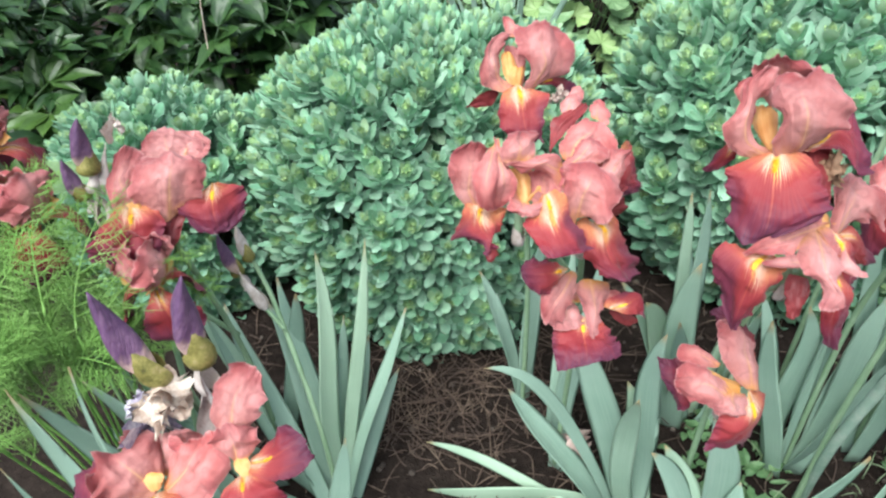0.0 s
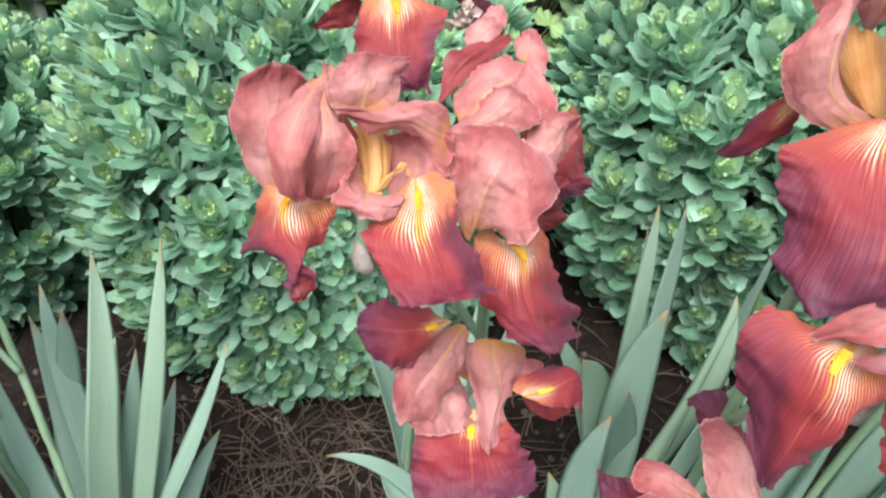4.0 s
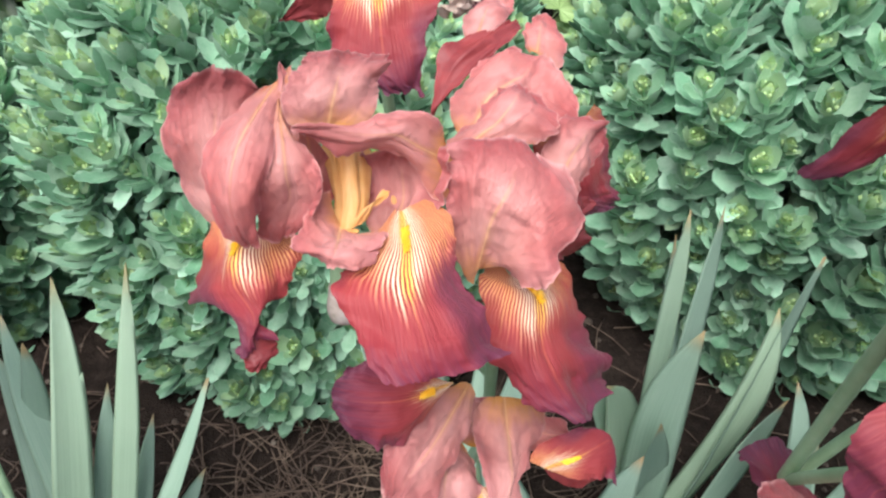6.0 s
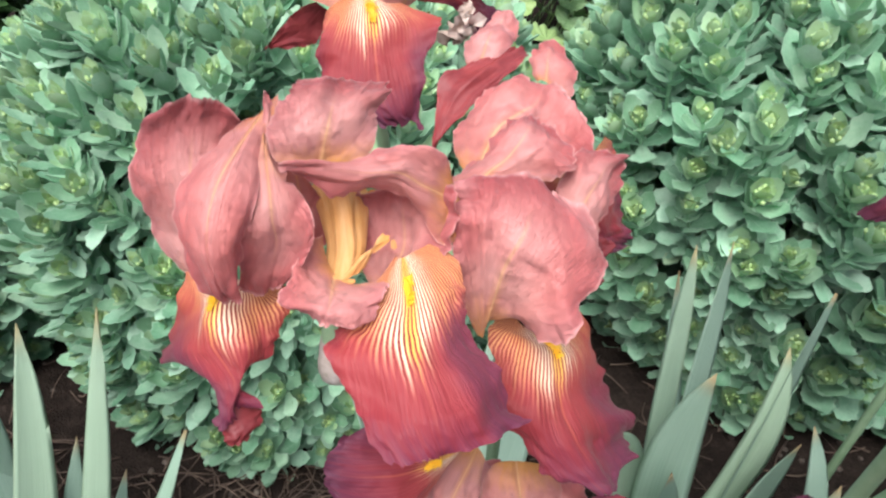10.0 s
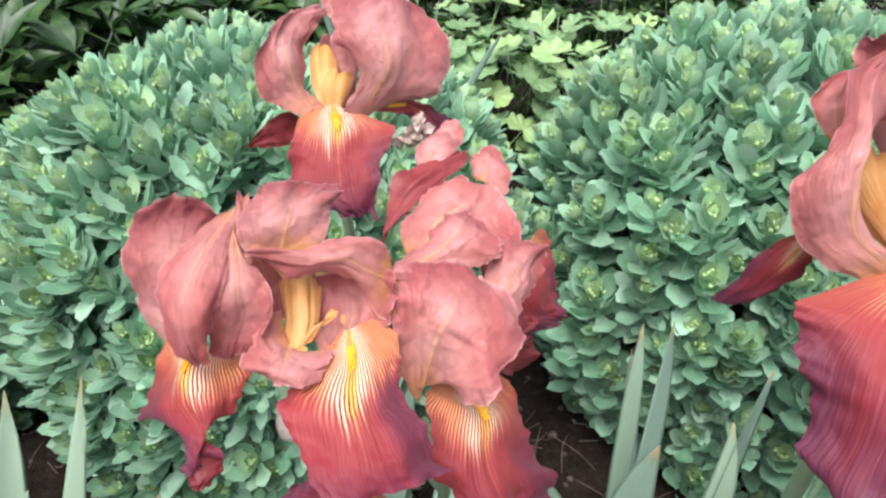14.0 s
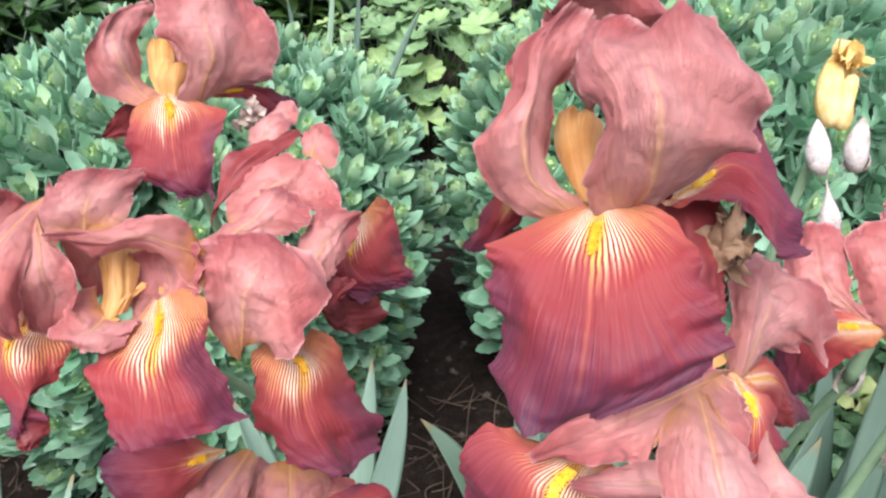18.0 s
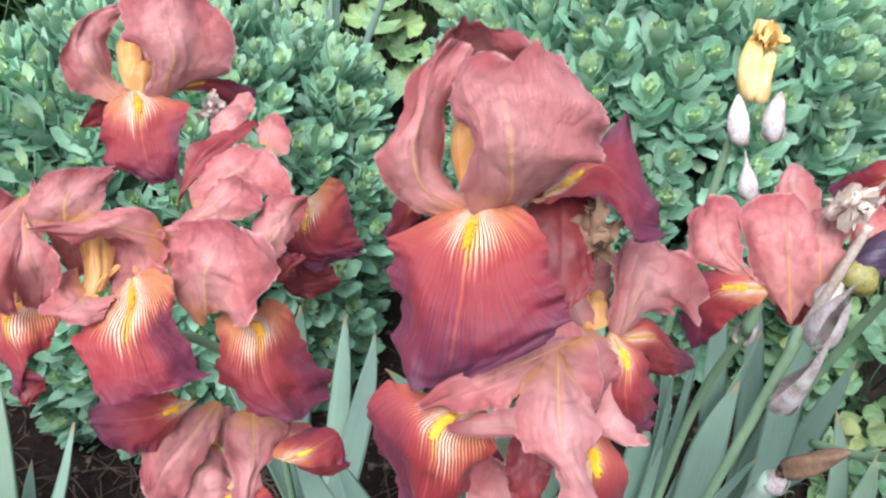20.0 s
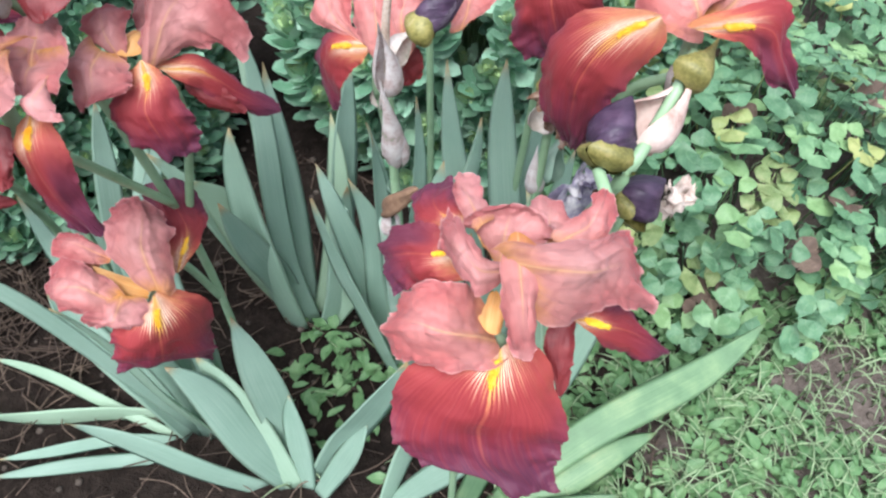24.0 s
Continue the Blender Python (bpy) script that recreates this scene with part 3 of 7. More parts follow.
def bloom(parent, base, c, az, size=1.0, lean=(0, 0), falls=(), stds=(), seed=0, label="", old=0.0):
    """An open iris flower at c, under a plant whose foot is base. falls: turn from az, droop, length, width; stds: turn from az + 60, lean outwards, length, width."""
    g = np.random.default_rng(1000 + seed)
    at = Matrix.Translation(Vector(c) - Vector(base)) @ Euler((radians(lean[0]), radians(lean[1]), 0)).to_matrix().to_4x4() @ Matrix.Scale(size, 4)
    core = Soup()
    core.tube([(0, 0, -0.042), (0, 0, -0.03), (0, 0, -0.016), (0, 0, -0.006), (0, 0, -0.001)], [0.0045, 0.0062, 0.0052, 0.0060, 0.003], 10)
    flower = part("flower", core.mesh("flower_tube", STEM), parent, label, at)
    falls = list(falls) + [(0, 80, 1, 1)] * (3 - len(falls))
    stds = list(stds) + [(0, 0, 1, 1)] * (3 - len(stds))
    for k, (da, droop, ln, wd) in enumerate(falls):
        angles = [26, 16, -0.16 * droop, -0.50 * droop, -0.78 * droop, -0.94 * droop, -1.02 * droop, -droop * 1.04, -droop * 1.0, -droop * 0.94, -droop * 0.82]
        p = petal(g, 0.106 * ln, 0.041 * wd, angles, FALL_SHAPE, -0.20, 0.0095, twist=g.normal(0, 0.25))
        p = turned(p, az + 120 * k + da)
        soup = Soup()
        soup.grid(p)
        fall = part("fall", soup.mesh("fall", FALL), flower, "maroon fall veined yellow at the beard")
        part("beard", beard_mesh(p, g), flower, "fuzzy yellow beard")
        a = [48, 45, 38, 30, 38, 60]
        arm = petal(g, 0.043, 0.0135, a, [0.45, 0.6, 0.8, 0.95, 1.0, 0.75], -0.5, 0.0025, 0.003, rows=10, cols=7)
        arm[..., 2] += 0.004
        soup = Soup()
        soup.grid(turned(arm, az + 120 * k + da * 0.6))
        part("style_arm", soup.mesh("style_arm", STYLE), flower, "orange style arm")
    for k, (da, out, ln, wd) in enumerate(stds):
        angles = np.array([66, 60, 60, 70, 83, 95, 106, 117, 128, 138, 146.0]) - out * np.linspace(0.7, 1.3, 11)
        p = petal(g, 0.098 * ln, 0.044 * wd, angles, STD_SHAPE, 0.34, 0.0145, 0.004, twist=g.normal(0, 0.3))
        soup = Soup()
        soup.grid(turned(p, az + 60 + 120 * k + da))
        part("standard", soup.mesh("standard", STANDARD), flower, "dusty rose ruffled standard")
    return flower


def laid_petal(flower, name, base, mid, tip, half, face, seed, back=False, broad=False):
    """A petal whose middle line runs from base over mid to tip (millimetres from the flower's throat), half as wide as given, its face turned to face."""
    g = np.random.default_rng(2000 + seed)
    fall, arm = name == "fall", name == "style_arm"
    a, b, c = (np.asarray(v, float) / 1000 for v in (base, mid, tip))
    half = half / 1000
    sm = 0.5
    if fall:
        q = np.linalg.norm(b - a) / (np.linalg.norm(b - a) + np.linalg.norm(c - b))
        sm = min(max(q, 0.2), 0.5)
    x = np.linspace(0, 1, 60)[:, None]
    line = a * (x - sm) * (x - 1) / sm + b * x * (x - 1) / (sm * (sm - 1)) + c * x * (x - sm) / (1 - sm)
    dist = np.concatenate([[0], np.cumsum(np.linalg.norm(np.diff(line, axis=0), axis=1))])
    rows, cols = (12, 9) if arm else (46, 37)
    s = np.linspace(0, 1, rows)
    mid_line = np.stack([np.interp(s * dist[-1], dist, line[:, k]) for k in range(3)], -1)
    length = dist[-1]
    d = np.gradient(mid_line, axis=0)
    d /= np.linalg.norm(d, axis=1)[:, None] + 1e-9
    side = np.cross(d, unit(face))
    side /= np.linalg.norm(side, axis=1)[:, None] + 1e-9
    nrm = np.cross(side, d)
    shape = [0.45, 0.6, 0.8, 0.95, 1.0, 0.8] if arm else ([0.50, 0.70, 0.86, 0.96, 1.0, 1.0, 0.97, 0.91, 0.82, 0.69, 0.46] if broad else [0.36, 0.45, 0.57, 0.70, 0.81, 0.90, 0.97, 1.0, 1.0, 0.96, 0.84] if fall else [0.30, 0.42, 0.64, 0.84, 0.96, 1.0, 1.0, 1.0, 0.98, 0.89, 0.64])
    half *= 1.0 if arm else 1.0 if fall else 1.1
    w = np.interp(s, np.linspace(0, 1, len(shape)), shape)
    w = np.convolve(np.pad(w, 1, mode="edge"), [0.25, 0.5, 0.25], "valid") * half
    t = np.linspace(-1, 1, cols)
    edge = np.abs(t)[None, :] ** 2.6
    grow = np.clip(s * 1.5, 0.08, 1)[:, None]
    ruffle = half * (0.10 if arm else 0.20 if fall else 0.27)
    ph, fr = g.uniform(0, 6.3, 4), g.uniform(2.0, 4.0, 2)
    waves = np.where(t[None, :] < 0, np.sin(ph[0] + fr[0] * 6.3 * s[:, None]), np.sin(ph[1] + fr[1] * 6.3 * s[:, None]))
    endw = np.clip((s - 0.72) / 0.28, 0, 1)[:, None] ** 1.6
    cup = -0.20 if fall else -0.42
    off = cup * w[:, None] * t[None, :] ** 2 * (1 - (0.5 if fall else 0.75) * endw)
    off = off - 0.0016 * np.exp(-((t[None, :] / 0.09) ** 2)) * np.clip(1.1 - s[:, None], 0, 1)
    off = off + grow * ruffle * (0.8 * waves * edge + (0.7 if fall else 0.95) * smooth_noise(rows, cols, (3, 3), g) + (0.16 if fall else 0.24) * smooth_noise(rows, cols, (8, 9), g) + 0.05 * smooth_noise(rows, cols, (18, 16), g))
    pleat = np.sin(ph[3] + t[None, :] * g.uniform(5, 8)) + 0.5 * np.sin(ph[2] * 2 + t[None, :] * g.uniform(13, 19))
    off = off + grow ** 2 * ruffle * (0.10 if fall else 0.13) * pleat * (0.6 + 0.4 * smooth_noise(rows, cols, (4, 2), g))
    off = off + endw * ruffle * 0.45 * np.sin(ph[2] + t[None, :] * g.uniform(4, 8))
    y = w[:, None] * t[None, :] * (1 + 0.016 * g.normal(0, 1, (rows, 1)) * edge + 0.07 * smooth_noise(rows, cols, (5, 2), g) * edge)
    reach = endw * length * ((-0.08 if fall else -0.12) * t[None, :] ** 2 + 0.022 * smooth_noise(1 + 1, cols, (1, 5), g)[0][None, :] + 0.009 * g.normal(0, 1, (1, cols)))
    if not arm:
        if not fall:
            q = g.uniform(-0.35, 0.35, 2)
            for f in q:
                line = f * (0.3 + s[:, None]) + 0.12 * np.sin(ph[2] + 3 * s[:, None])
                off = off - grow * ruffle * 0.30 * np.exp(-np.abs(t[None, :] - line) / 0.07)
        roll = np.clip((np.abs(t)[None, :] - 0.62) / 0.38, 0, 1) ** 2 * (1 - 0.85 * endw)
        off = off + roll * w[:, None] * (0.04 + (0.24 if fall else 0.40) * smooth_noise(rows, cols, (5, 1), g)) * grow
        off = off + endw ** 2 * w[:, None] * (0.12 if fall else 0.17) * smooth_noise(2, cols, (1, 6), g)[0][None, :]
        crimp = np.abs(t)[None, :] ** 6 * np.sin(ph[1] + s[:, None] * g.uniform(50, 75)) + endw ** 3 * np.sin(ph[0] + t[None, :] * g.uniform(26, 38))
        off = off + grow * ruffle * 0.13 * crimp
    p = mid_line[:, None] + side[:, None] * y[..., None] + nrm[:, None] * off[..., None] + d[:, None] * reach[..., None]
    soup = Soup()
    soup.grid(p)
    label = {"fall": "maroon fall veined yellow at the beard", "standard": "dusty rose ruffled standard", "style_arm": "orange style arm"}[name]
    ob = part(name, soup.mesh(name, SHADED_FALL_BACK if back else {"fall": FALL, "standard": STANDARD, "style_arm": STYLE}[name]), flower, "maroon back of a fall, coloured dark for shade" if back else label)
    if fall and not back and half > 0.013:
        part("beard", beard_mesh(p, g, sm), flower, "fuzzy yellow beard")
    return ob


def draped_petal(flower, name, cage, seed, back=False, ruffle=1.0, glow=0.0, lean=0.0):
    """A petal over a cage of rows from its foot to its end; each row holds its left edge, middle and right edge, in millimetres from the flower's throat; glow: how far the pale veined part reaches; lean: to which side the purple border is broad."""
    g = np.random.default_rng(2000 + seed)
    fall, arm = name == "fall", name == "style_arm"
    c = np.asarray(cage, float) / 1000
    if not arm:
        # the foot narrows on towards the throat, the edges lap over their neighbours
        c = np.concatenate([[c[0] + 0.55 * (c[0] - c[1]) + (c[0][1] - c[0]) * 0.35], c])
        c = c + (c - c[:, 1:2]) * np.array([0.06, 0, 0.06])[None, :, None]
    step = np.linalg.norm(np.diff(c[:, 1], axis=0), axis=1) + 0.002
    at = np.concatenate([[0], np.cumsum(step)]) / step.sum()
    wide = np.linalg.norm(c[:, 2] - c[:, 0], axis=1).max()
    span = max(wide, step.sum())
    rows, cols = (16, 11) if arm else (54, 43) if span > 0.045 else (32, 27)
    s, t = np.linspace(0, 1, rows), np.linspace(-1, 1, cols)
    pad = np.concatenate([[2 * c[0] - c[1]], c, [2 * c[-1] - c[-2]]])
    # the ends are rounded: towards the edges the rows stop short
    ss = s[:, None] - (0.10 if arm else 0.05) * np.abs(t)[None, :] ** 3 * s[:, None] ** 5
    ss = np.clip(ss + (5 if arm else 1) * (0.006 * g.normal(0, 1, (1, cols)) + 0.012 * smooth_noise(2, cols, (1, 7), g)[0][None, :]) * s[:, None] ** 8, 0, 1)
    k = np.clip(np.searchsorted(at, ss, side="right") - 1, 0, len(at) - 2)
    f = ((ss - at[k]) / (at[k + 1] - at[k]))[..., None]

    def along(col):
        a, b, d, e = pad[k, col], pad[k + 1, col], pad[k + 2, col], pad[k + 3, col]
        return 0.5 * (2 * b + (d - a) * f + (2 * a - 5 * b + 4 * d - e) * f * f + (3 * b - a - 3 * d + e) * f ** 3)

    left, mid, right = along(0), along(1), along(2)
    tt = t[None, :, None] * (1 + (0 if arm else 1) * (np.abs(t) ** 4)[None, :, None] * (0.010 * g.normal(0, 1, (rows, 1, 1)) + 0.035 * smooth_noise(rows, 2, (9, 1), g)[:, :1, None]))
    p = mid + (right - left) * 0.5 * tt + ((right + left) * 0.5 - mid) * tt * tt
    du, dv = np.gradient(p, axis=1), np.gradient(p, axis=0)
    nrm = np.cross(dv, du)
    nrm /= np.linalg.norm(nrm, axis=2)[..., None] + 1e-9
    grow = np.clip(0.25 + s * 1.3, 0.1, 1)[:, None]
    size = min(wide, 0.075) * ruffle
    edge = np.abs(t)[None, :] ** 3
    if arm:
        off = size * (0.06 * smooth_noise(rows, cols, (4, 3), g) - 0.10 * (1 - t[None, :] ** 2) + 0.16 * np.exp(-((t[None, :] / 0.16) ** 2)) * (0.3 + 0.7 * s[:, None]))
    else:
        end = np.clip((s - 0.7) / 0.3, 0, 1)[:, None] ** 2
        rim = np.maximum(edge, end)
        ph, fr = g.uniform(0, 6.3, 4), g.uniform(2.2, 4.4, 2)
        lap = np.where(t[None, :] < 0, np.sin(ph[0] + fr[0] * 6.3 * s[:, None]), np.sin(ph[1] + fr[1] * 6.3 * s[:, None]))
        fold = smooth_noise(rows, cols, (2, 5), g)
        off = (0.050 if fall else 0.070) * smooth_noise(rows, cols, (4, 4), g) + 0.024 * smooth_noise(rows, cols, (7, 6), g) + 0.010 * smooth_noise(rows, cols, (17, 12), g)
        off = off + (0.014 if fall else 0.016) * fold * (0.4 + 0.6 * s[:, None]) + 0.036 * lap * edge + 0.030 * end * np.sin(ph[2] + t[None, :] * g.uniform(4, 9))
        off = off + 0.024 * rim * smooth_noise(rows, cols, (22, 18), g) + 0.022 * edge * np.abs(t)[None, :] ** 4 * np.sin(ph[3] + s[:, None] * g.uniform(45, 70) + 2 * smooth_noise(rows, 2, (8, 1), g)[:, :1]) * (0.4 + 0.6 * np.abs(smooth_noise(rows, 2, (5, 1), g)[:, :1]))
        crease = (0.25 * np.sin(ph[0] + 2.5 * s[:, None]) + g.uniform(-0.4, 0.4)) * (0.3 + s[:, None])
        off = off - (0.0 if fall else 0.035) * np.exp(-np.abs(t[None, :] - crease) / 0.06)
        off = off + (0.006 if fall else 0.016) * smooth_noise(rows, cols, (2, 7), g) * np.clip(s * 2, 0, 1)[:, None]
        off = off - (0.020 if fall else 0.012) * np.exp(-((t[None, :] / 0.07) ** 2)) * (1.1 - s[:, None])
        off = off * size * grow
    p = p + nrm * off[..., None]
    soup = Soup()
    soup.grid(p, glow)
    label = {"fall": "maroon fall veined yellow at the beard", "standard": "dusty rose ruffled standard", "style_arm": "orange style arm"}[name]
    me = soup.mesh(name, SHADED_FALL_BACK if back else {"fall": FALL, "standard": STANDARD, "style_arm": STYLE}[name], fall)
    if fall:
        me.attributes.new("lean", "FLOAT", "POINT").data.foreach_set("value", np.full(len(me.vertices), lean, dtype=np.float32))
    ob = part(name, me, flower, "maroon back of a fall, coloured dark for shade" if back else label)
    if fall and not back and wide > 0.026 and len(cage) > 3:
        face = unit(nrm[int(at[2] * rows), cols // 2])
        part("beard", beard_mesh(p, g, min(max(at[2] - 0.02, 0.12), 0.30), face if face[2] - face[1] > 0 else -face), flower, "fuzzy yellow beard")
    return ob


def flower_core(parent, base, c, label):
    core = Soup()
    core.tube([(0, 0, -0.045), (0, 0, -0.03), (0, 0, -0.016), (0, 0, -0.008), (0, 0, -0.004)], [0.0045, 0.0062, 0.0052, 0.0055, 0.003], 10)
    return part("flower", core.mesh("flower_tube", STEM), parent, label, Matrix.Translation(Vector(c) - Vector(base)))


def spindle(soup, a, b, r, sides=9, rows=10, pointed=1.0, ridge=0.0):
    """A bud-shaped body from a to b."""
    s = np.linspace(0, 1, rows)
    prof = np.sin(np.pi * np.clip(s, 0.02, 1) ** 0.72) ** (0.8 * pointed) * r + 0.0006
    a, b = np.asarray(a, float), np.asarray(b, float)
    bow = np.cross(unit(b - a), [0, 1, 0.2]) * np.linalg.norm(b - a) * 0.06
    soup.tube(a + (b - a) * s[:, None] + bow * np.sin(np.pi * s)[:, None], prof, sides)
    if ridge:
        ring = soup.v[-1].reshape(rows, sides, 3)
        mid = ring.mean(1, keepdims=True)
        turn = 1 + ridge * np.cos(3 * np.arange(sides)[None, :] * 2 * np.pi / sides + 5 * s[:, None])
        soup.v[-1] = (mid + (ring - mid) * turn[..., None]).reshape(-1, 3)


def wrap(g, a, b, r, spread=1.0, open_side=None):
    """A papery sheath round the line a to b: a rolled leaf with a pointed end."""
    rows, cols = 9, 9
    s = np.linspace(0, 1, rows)
    a, b = np.asarray(a, float), np.asarray(b, float)
    d = unit(b - a)
    sx = unit(np.cross(d, [0.3, 0.9, 0.2]))
    sy = np.cross(d, sx)
    ph = g.uniform(0, 6.3) if open_side is None else open_side
    t = np.linspace(-1, 1, cols)
    rad = r * (0.36 + 0.95 * np.sin(np.pi * s ** 0.7)) * (1 - 0.55 * s)
    angle = ph + t[None, :] * (2.6 * spread * (1 - 0.55 * s[:, None] ** 2))
    length = (b - a)[None, None, :] * (s[:, None, None] - (np.abs(t)[None, :, None] ** 1.5) * 0.25 * s[:, None, None])
    rr = rad[:, None] * (1 + 0.12 * smooth_noise(rows, cols, (4, 4), g))
    return a + length + rr[..., None] * (np.cos(angle)[..., None] * sx + np.sin(angle)[..., None] * sy)


def bud(parent, base, a, b, r=0.011, mat=None, seed=0, sheath=True):
    """A closed bud from a to b with a yellow-green calyx at its foot."""
    g = np.random.default_rng(3000 + seed)
    a, b, base = (np.asarray(v, float) for v in (a, b, base))
    soup = Soup()
    spindle(soup, a - base, b - base, r, 18, 16, 1.25, 0.16)
    body = part("bud", soup.mesh("bud", mat or BUD), parent, "closed dark purple bud")
    calyx = Soup()
    mid = a + (b - a) * 0.66
    calyx.grid(wrap(g, a - base - (b - a) * 0.06, mid - base, r * 1.10, 0.95))
    calyx.grid(wrap(g, a - base - (b - a) * 0.08, a + (b - a) * 0.54 - base, r * 1.16, 0.8))
    part("calyx", calyx.mesh("calyx", CALYX), body, "yellow-green calyx")
    if sheath:
        sp = Soup()
        sp.grid(wrap(g, a - base - (b - a) * 0.45, a - base + (b - a) * 0.12, r * 0.95, 0.9))
        part("spathe", sp.mesh("spathe", SPATHE), body, "papery whitish spathe")
    return body


def withered(parent, base, c, r, mat, seed=0, d=(0, 0, 1), label="withered crumpled flower", n=7):
    """A dry crumpled flower: folded rags of petal round a core."""
    g = np.random.default_rng(5000 + seed)
    c, base = np.asarray(c, float), np.asarray(base, float)
    soup = Soup()
    d = unit(d)
    for k in range(n):
        p = petal(g, r * g.uniform(1.3, 2.2), r * g.uniform(0.35, 0.7), list(np.cumsum(g.normal(0, 55, 8)) + 40), [0.3, 0.6, 0.9, 1, 0.8, 0.5], g.normal(0, 0.9), r * 0.5, 0.002, rows=12, cols=8)
        p = turned(p, g.uniform(0, 360))
        soup.grid(p - p.mean((0, 1)) * 0.6 + g.normal(0, r * 0.2, 3) + c - base + d * r * 0.3)
    return part("withered_flower", soup.mesh("withered_flower", mat), parent, label)


def stalk(parent, base, pts, r0=0.0055, r1=0.0042, name="stem", mat=None):
    pts = np.asarray(pts, float) - np.asarray(base, float)
    dense = []
    n = 8
    for i in range(len(pts) - 1):
        p0, p1, p2, p3 = pts[max(i - 1, 0)], pts[i], pts[i + 1], pts[min(i + 2, len(pts) - 1)]
        for t in np.linspace(0, 1, n, endpoint=False):
            dense.append(0.5 * (2 * p1 + (p2 - p0) * t + (2 * p0 - 5 * p1 + 4 * p2 - p3) * t * t + (3 * p1 - p0 - 3 * p2 + p3) * t ** 3))
    dense.append(pts[-1])
    soup = Soup()
    soup.tube(dense, np.linspace(r0, r1, len(dense)), 8)
    return part(name, soup.mesh(name, mat or STEM), parent)


def sheath_on(parent, base, a, b, r, seed, mat=None):
    g = np.random.default_rng(4000 + seed)
    soup = Soup()
    base = np.asarray(base, float)
    soup.grid(wrap(g, np.asarray(a) - base, np.asarray(b) - base, r, 0.85))
    soup.grid(wrap(g, np.asarray(a) - base, np.asarray(b) * 0.8 + np.asarray(a) * 0.2 - base, r * 1.1, 0.6))
    return part("spathe", soup.mesh("spathe", mat or SPATHE), parent, "papery whitish spathe")


def blade(parent, base, foot, tip, width=0.017, bow=0.12, face=None, seed=0, flop=0.0, name="leaf", mat=None):
    """A sword-shaped leaf with a flat lens section, from foot to tip; face: the way its width runs."""
    g = np.random.default_rng(8000 + seed)
    base, foot, tip = (np.asarray(v, float) for v in (base, foot, tip))
    d = tip - foot
    L = np.linalg.norm(d)
    up = np.array([0, 0, 1.0])
    c1 = foot + d * 0.33 + up * L * bow
    c2 = foot + d * 0.72 + up * L * (bow * 0.9 + flop)
    rows, cols = 18, 7
    mid = bezier(foot, c1, c2, tip, rows)
    ease = np.linspace(0, 1, rows)[:, None]
    mid = mid + np.sin(np.pi * ease) * L * g.normal(0, 0.018, 3) + np.sin(2 * np.pi * ease) * L * g.normal(0, 0.010, 3)
    dirs = np.gradient(mid, axis=0)
    dirs /= np.linalg.norm(dirs, axis=1)[:, None]
    w0 = unit(face) if face is not None else unit(np.cross(unit(d), (0.1, -0.75, 0.65))) + np.array([0.0, 0.75, -0.65]) * g.normal(0, 0.6)
    w = w0[None] - dirs * (dirs @ w0)[:, None]
    w /= np.linalg.norm(w, axis=1)[:, None]
    nrm = np.cross(w, dirs)
    s = np.linspace(0, 1, rows)
    half = width * np.clip(np.minimum(0.72 + s * 0.7, 1.0) * (1 - np.clip((s - 0.5) / 0.5, 0, 1) ** 2.1), 0.015, 1)
    ang = 2 * np.pi * np.arange(8) / 8
    thick = 0.0006 + 0.0020 * (1 - s)
    curl = g.normal(0.1, 0.16)
    ripple = 0.0016 * smooth_noise(rows, 8, (5, 2), g)
    ring = mid[:, None] + half[:, None, None] * np.cos(ang)[None, :, None] * w[:, None] + (thick[:, None] * np.sin(ang)[None, :] + curl * half[:, None] * np.cos(ang)[None, :] ** 2 + ripple)[..., None] * nrm[:, None]
    soup = Soup()
    n = 8
    faces = [(i * n + j, i * n + (j + 1) % n, (i + 1) * n + (j + 1) % n, (i + 1) * n + j) for i in range(rows - 1) for j in range(n)]
    faces.append(tuple(range(n))[::-1])
    faces.append(tuple((rows - 1) * n + j for j in range(n)))
    uv = np.stack([np.broadcast_to(0.5 + 0.5 * np.cos(ang)[None, :], (rows, n)), np.broadcast_to(s[:, None], (rows, n))], -1)
    soup.add(ring - base, faces, uv)
    return part(name, soup.mesh(name, mat or LEAF), parent)


def ground_z(x, y):
    return 0.018 * noise.noise((x * 3.1, y * 3.1, 0.3)) + 0.010 * noise.noise((x * 11, y * 11, 1.7))


# ---- ground ----
def axis(lo, hi, step, far):
    inner = np.arange(lo, hi + step / 2, step)
    out = [step * 1.35 ** k for k in range(1, 40)]
    a = np.cumsum(out)
    a = a[a < far]
    return np.concatenate([lo - a[::-1], inner, hi + a])


gx, gy = axis(-1.0, 1.9, 0.02, 400), axis(0.2, 2.6, 0.02, 400)
gp = np.zeros((len(gy), len(gx), 3))
for i, yy in enumerate(gy):
    for j, xx in enumerate(gx):
        gp[i, j] = (xx, yy, ground_z(xx, yy) + 0.006 * noise.noise((xx * 40, yy * 40, 4)))
soup = Soup()
soup.grid(gp)
tagged(new("ground", soup.mesh("ground", SOIL)), "dark brown crumbly garden soil", "ground", kind="structure")


# ---- irises ----
IRISES = "rust-red bearded irises"


def iris(base, label):
    return thing("iris_plant", base, label, "iris", IRISES)


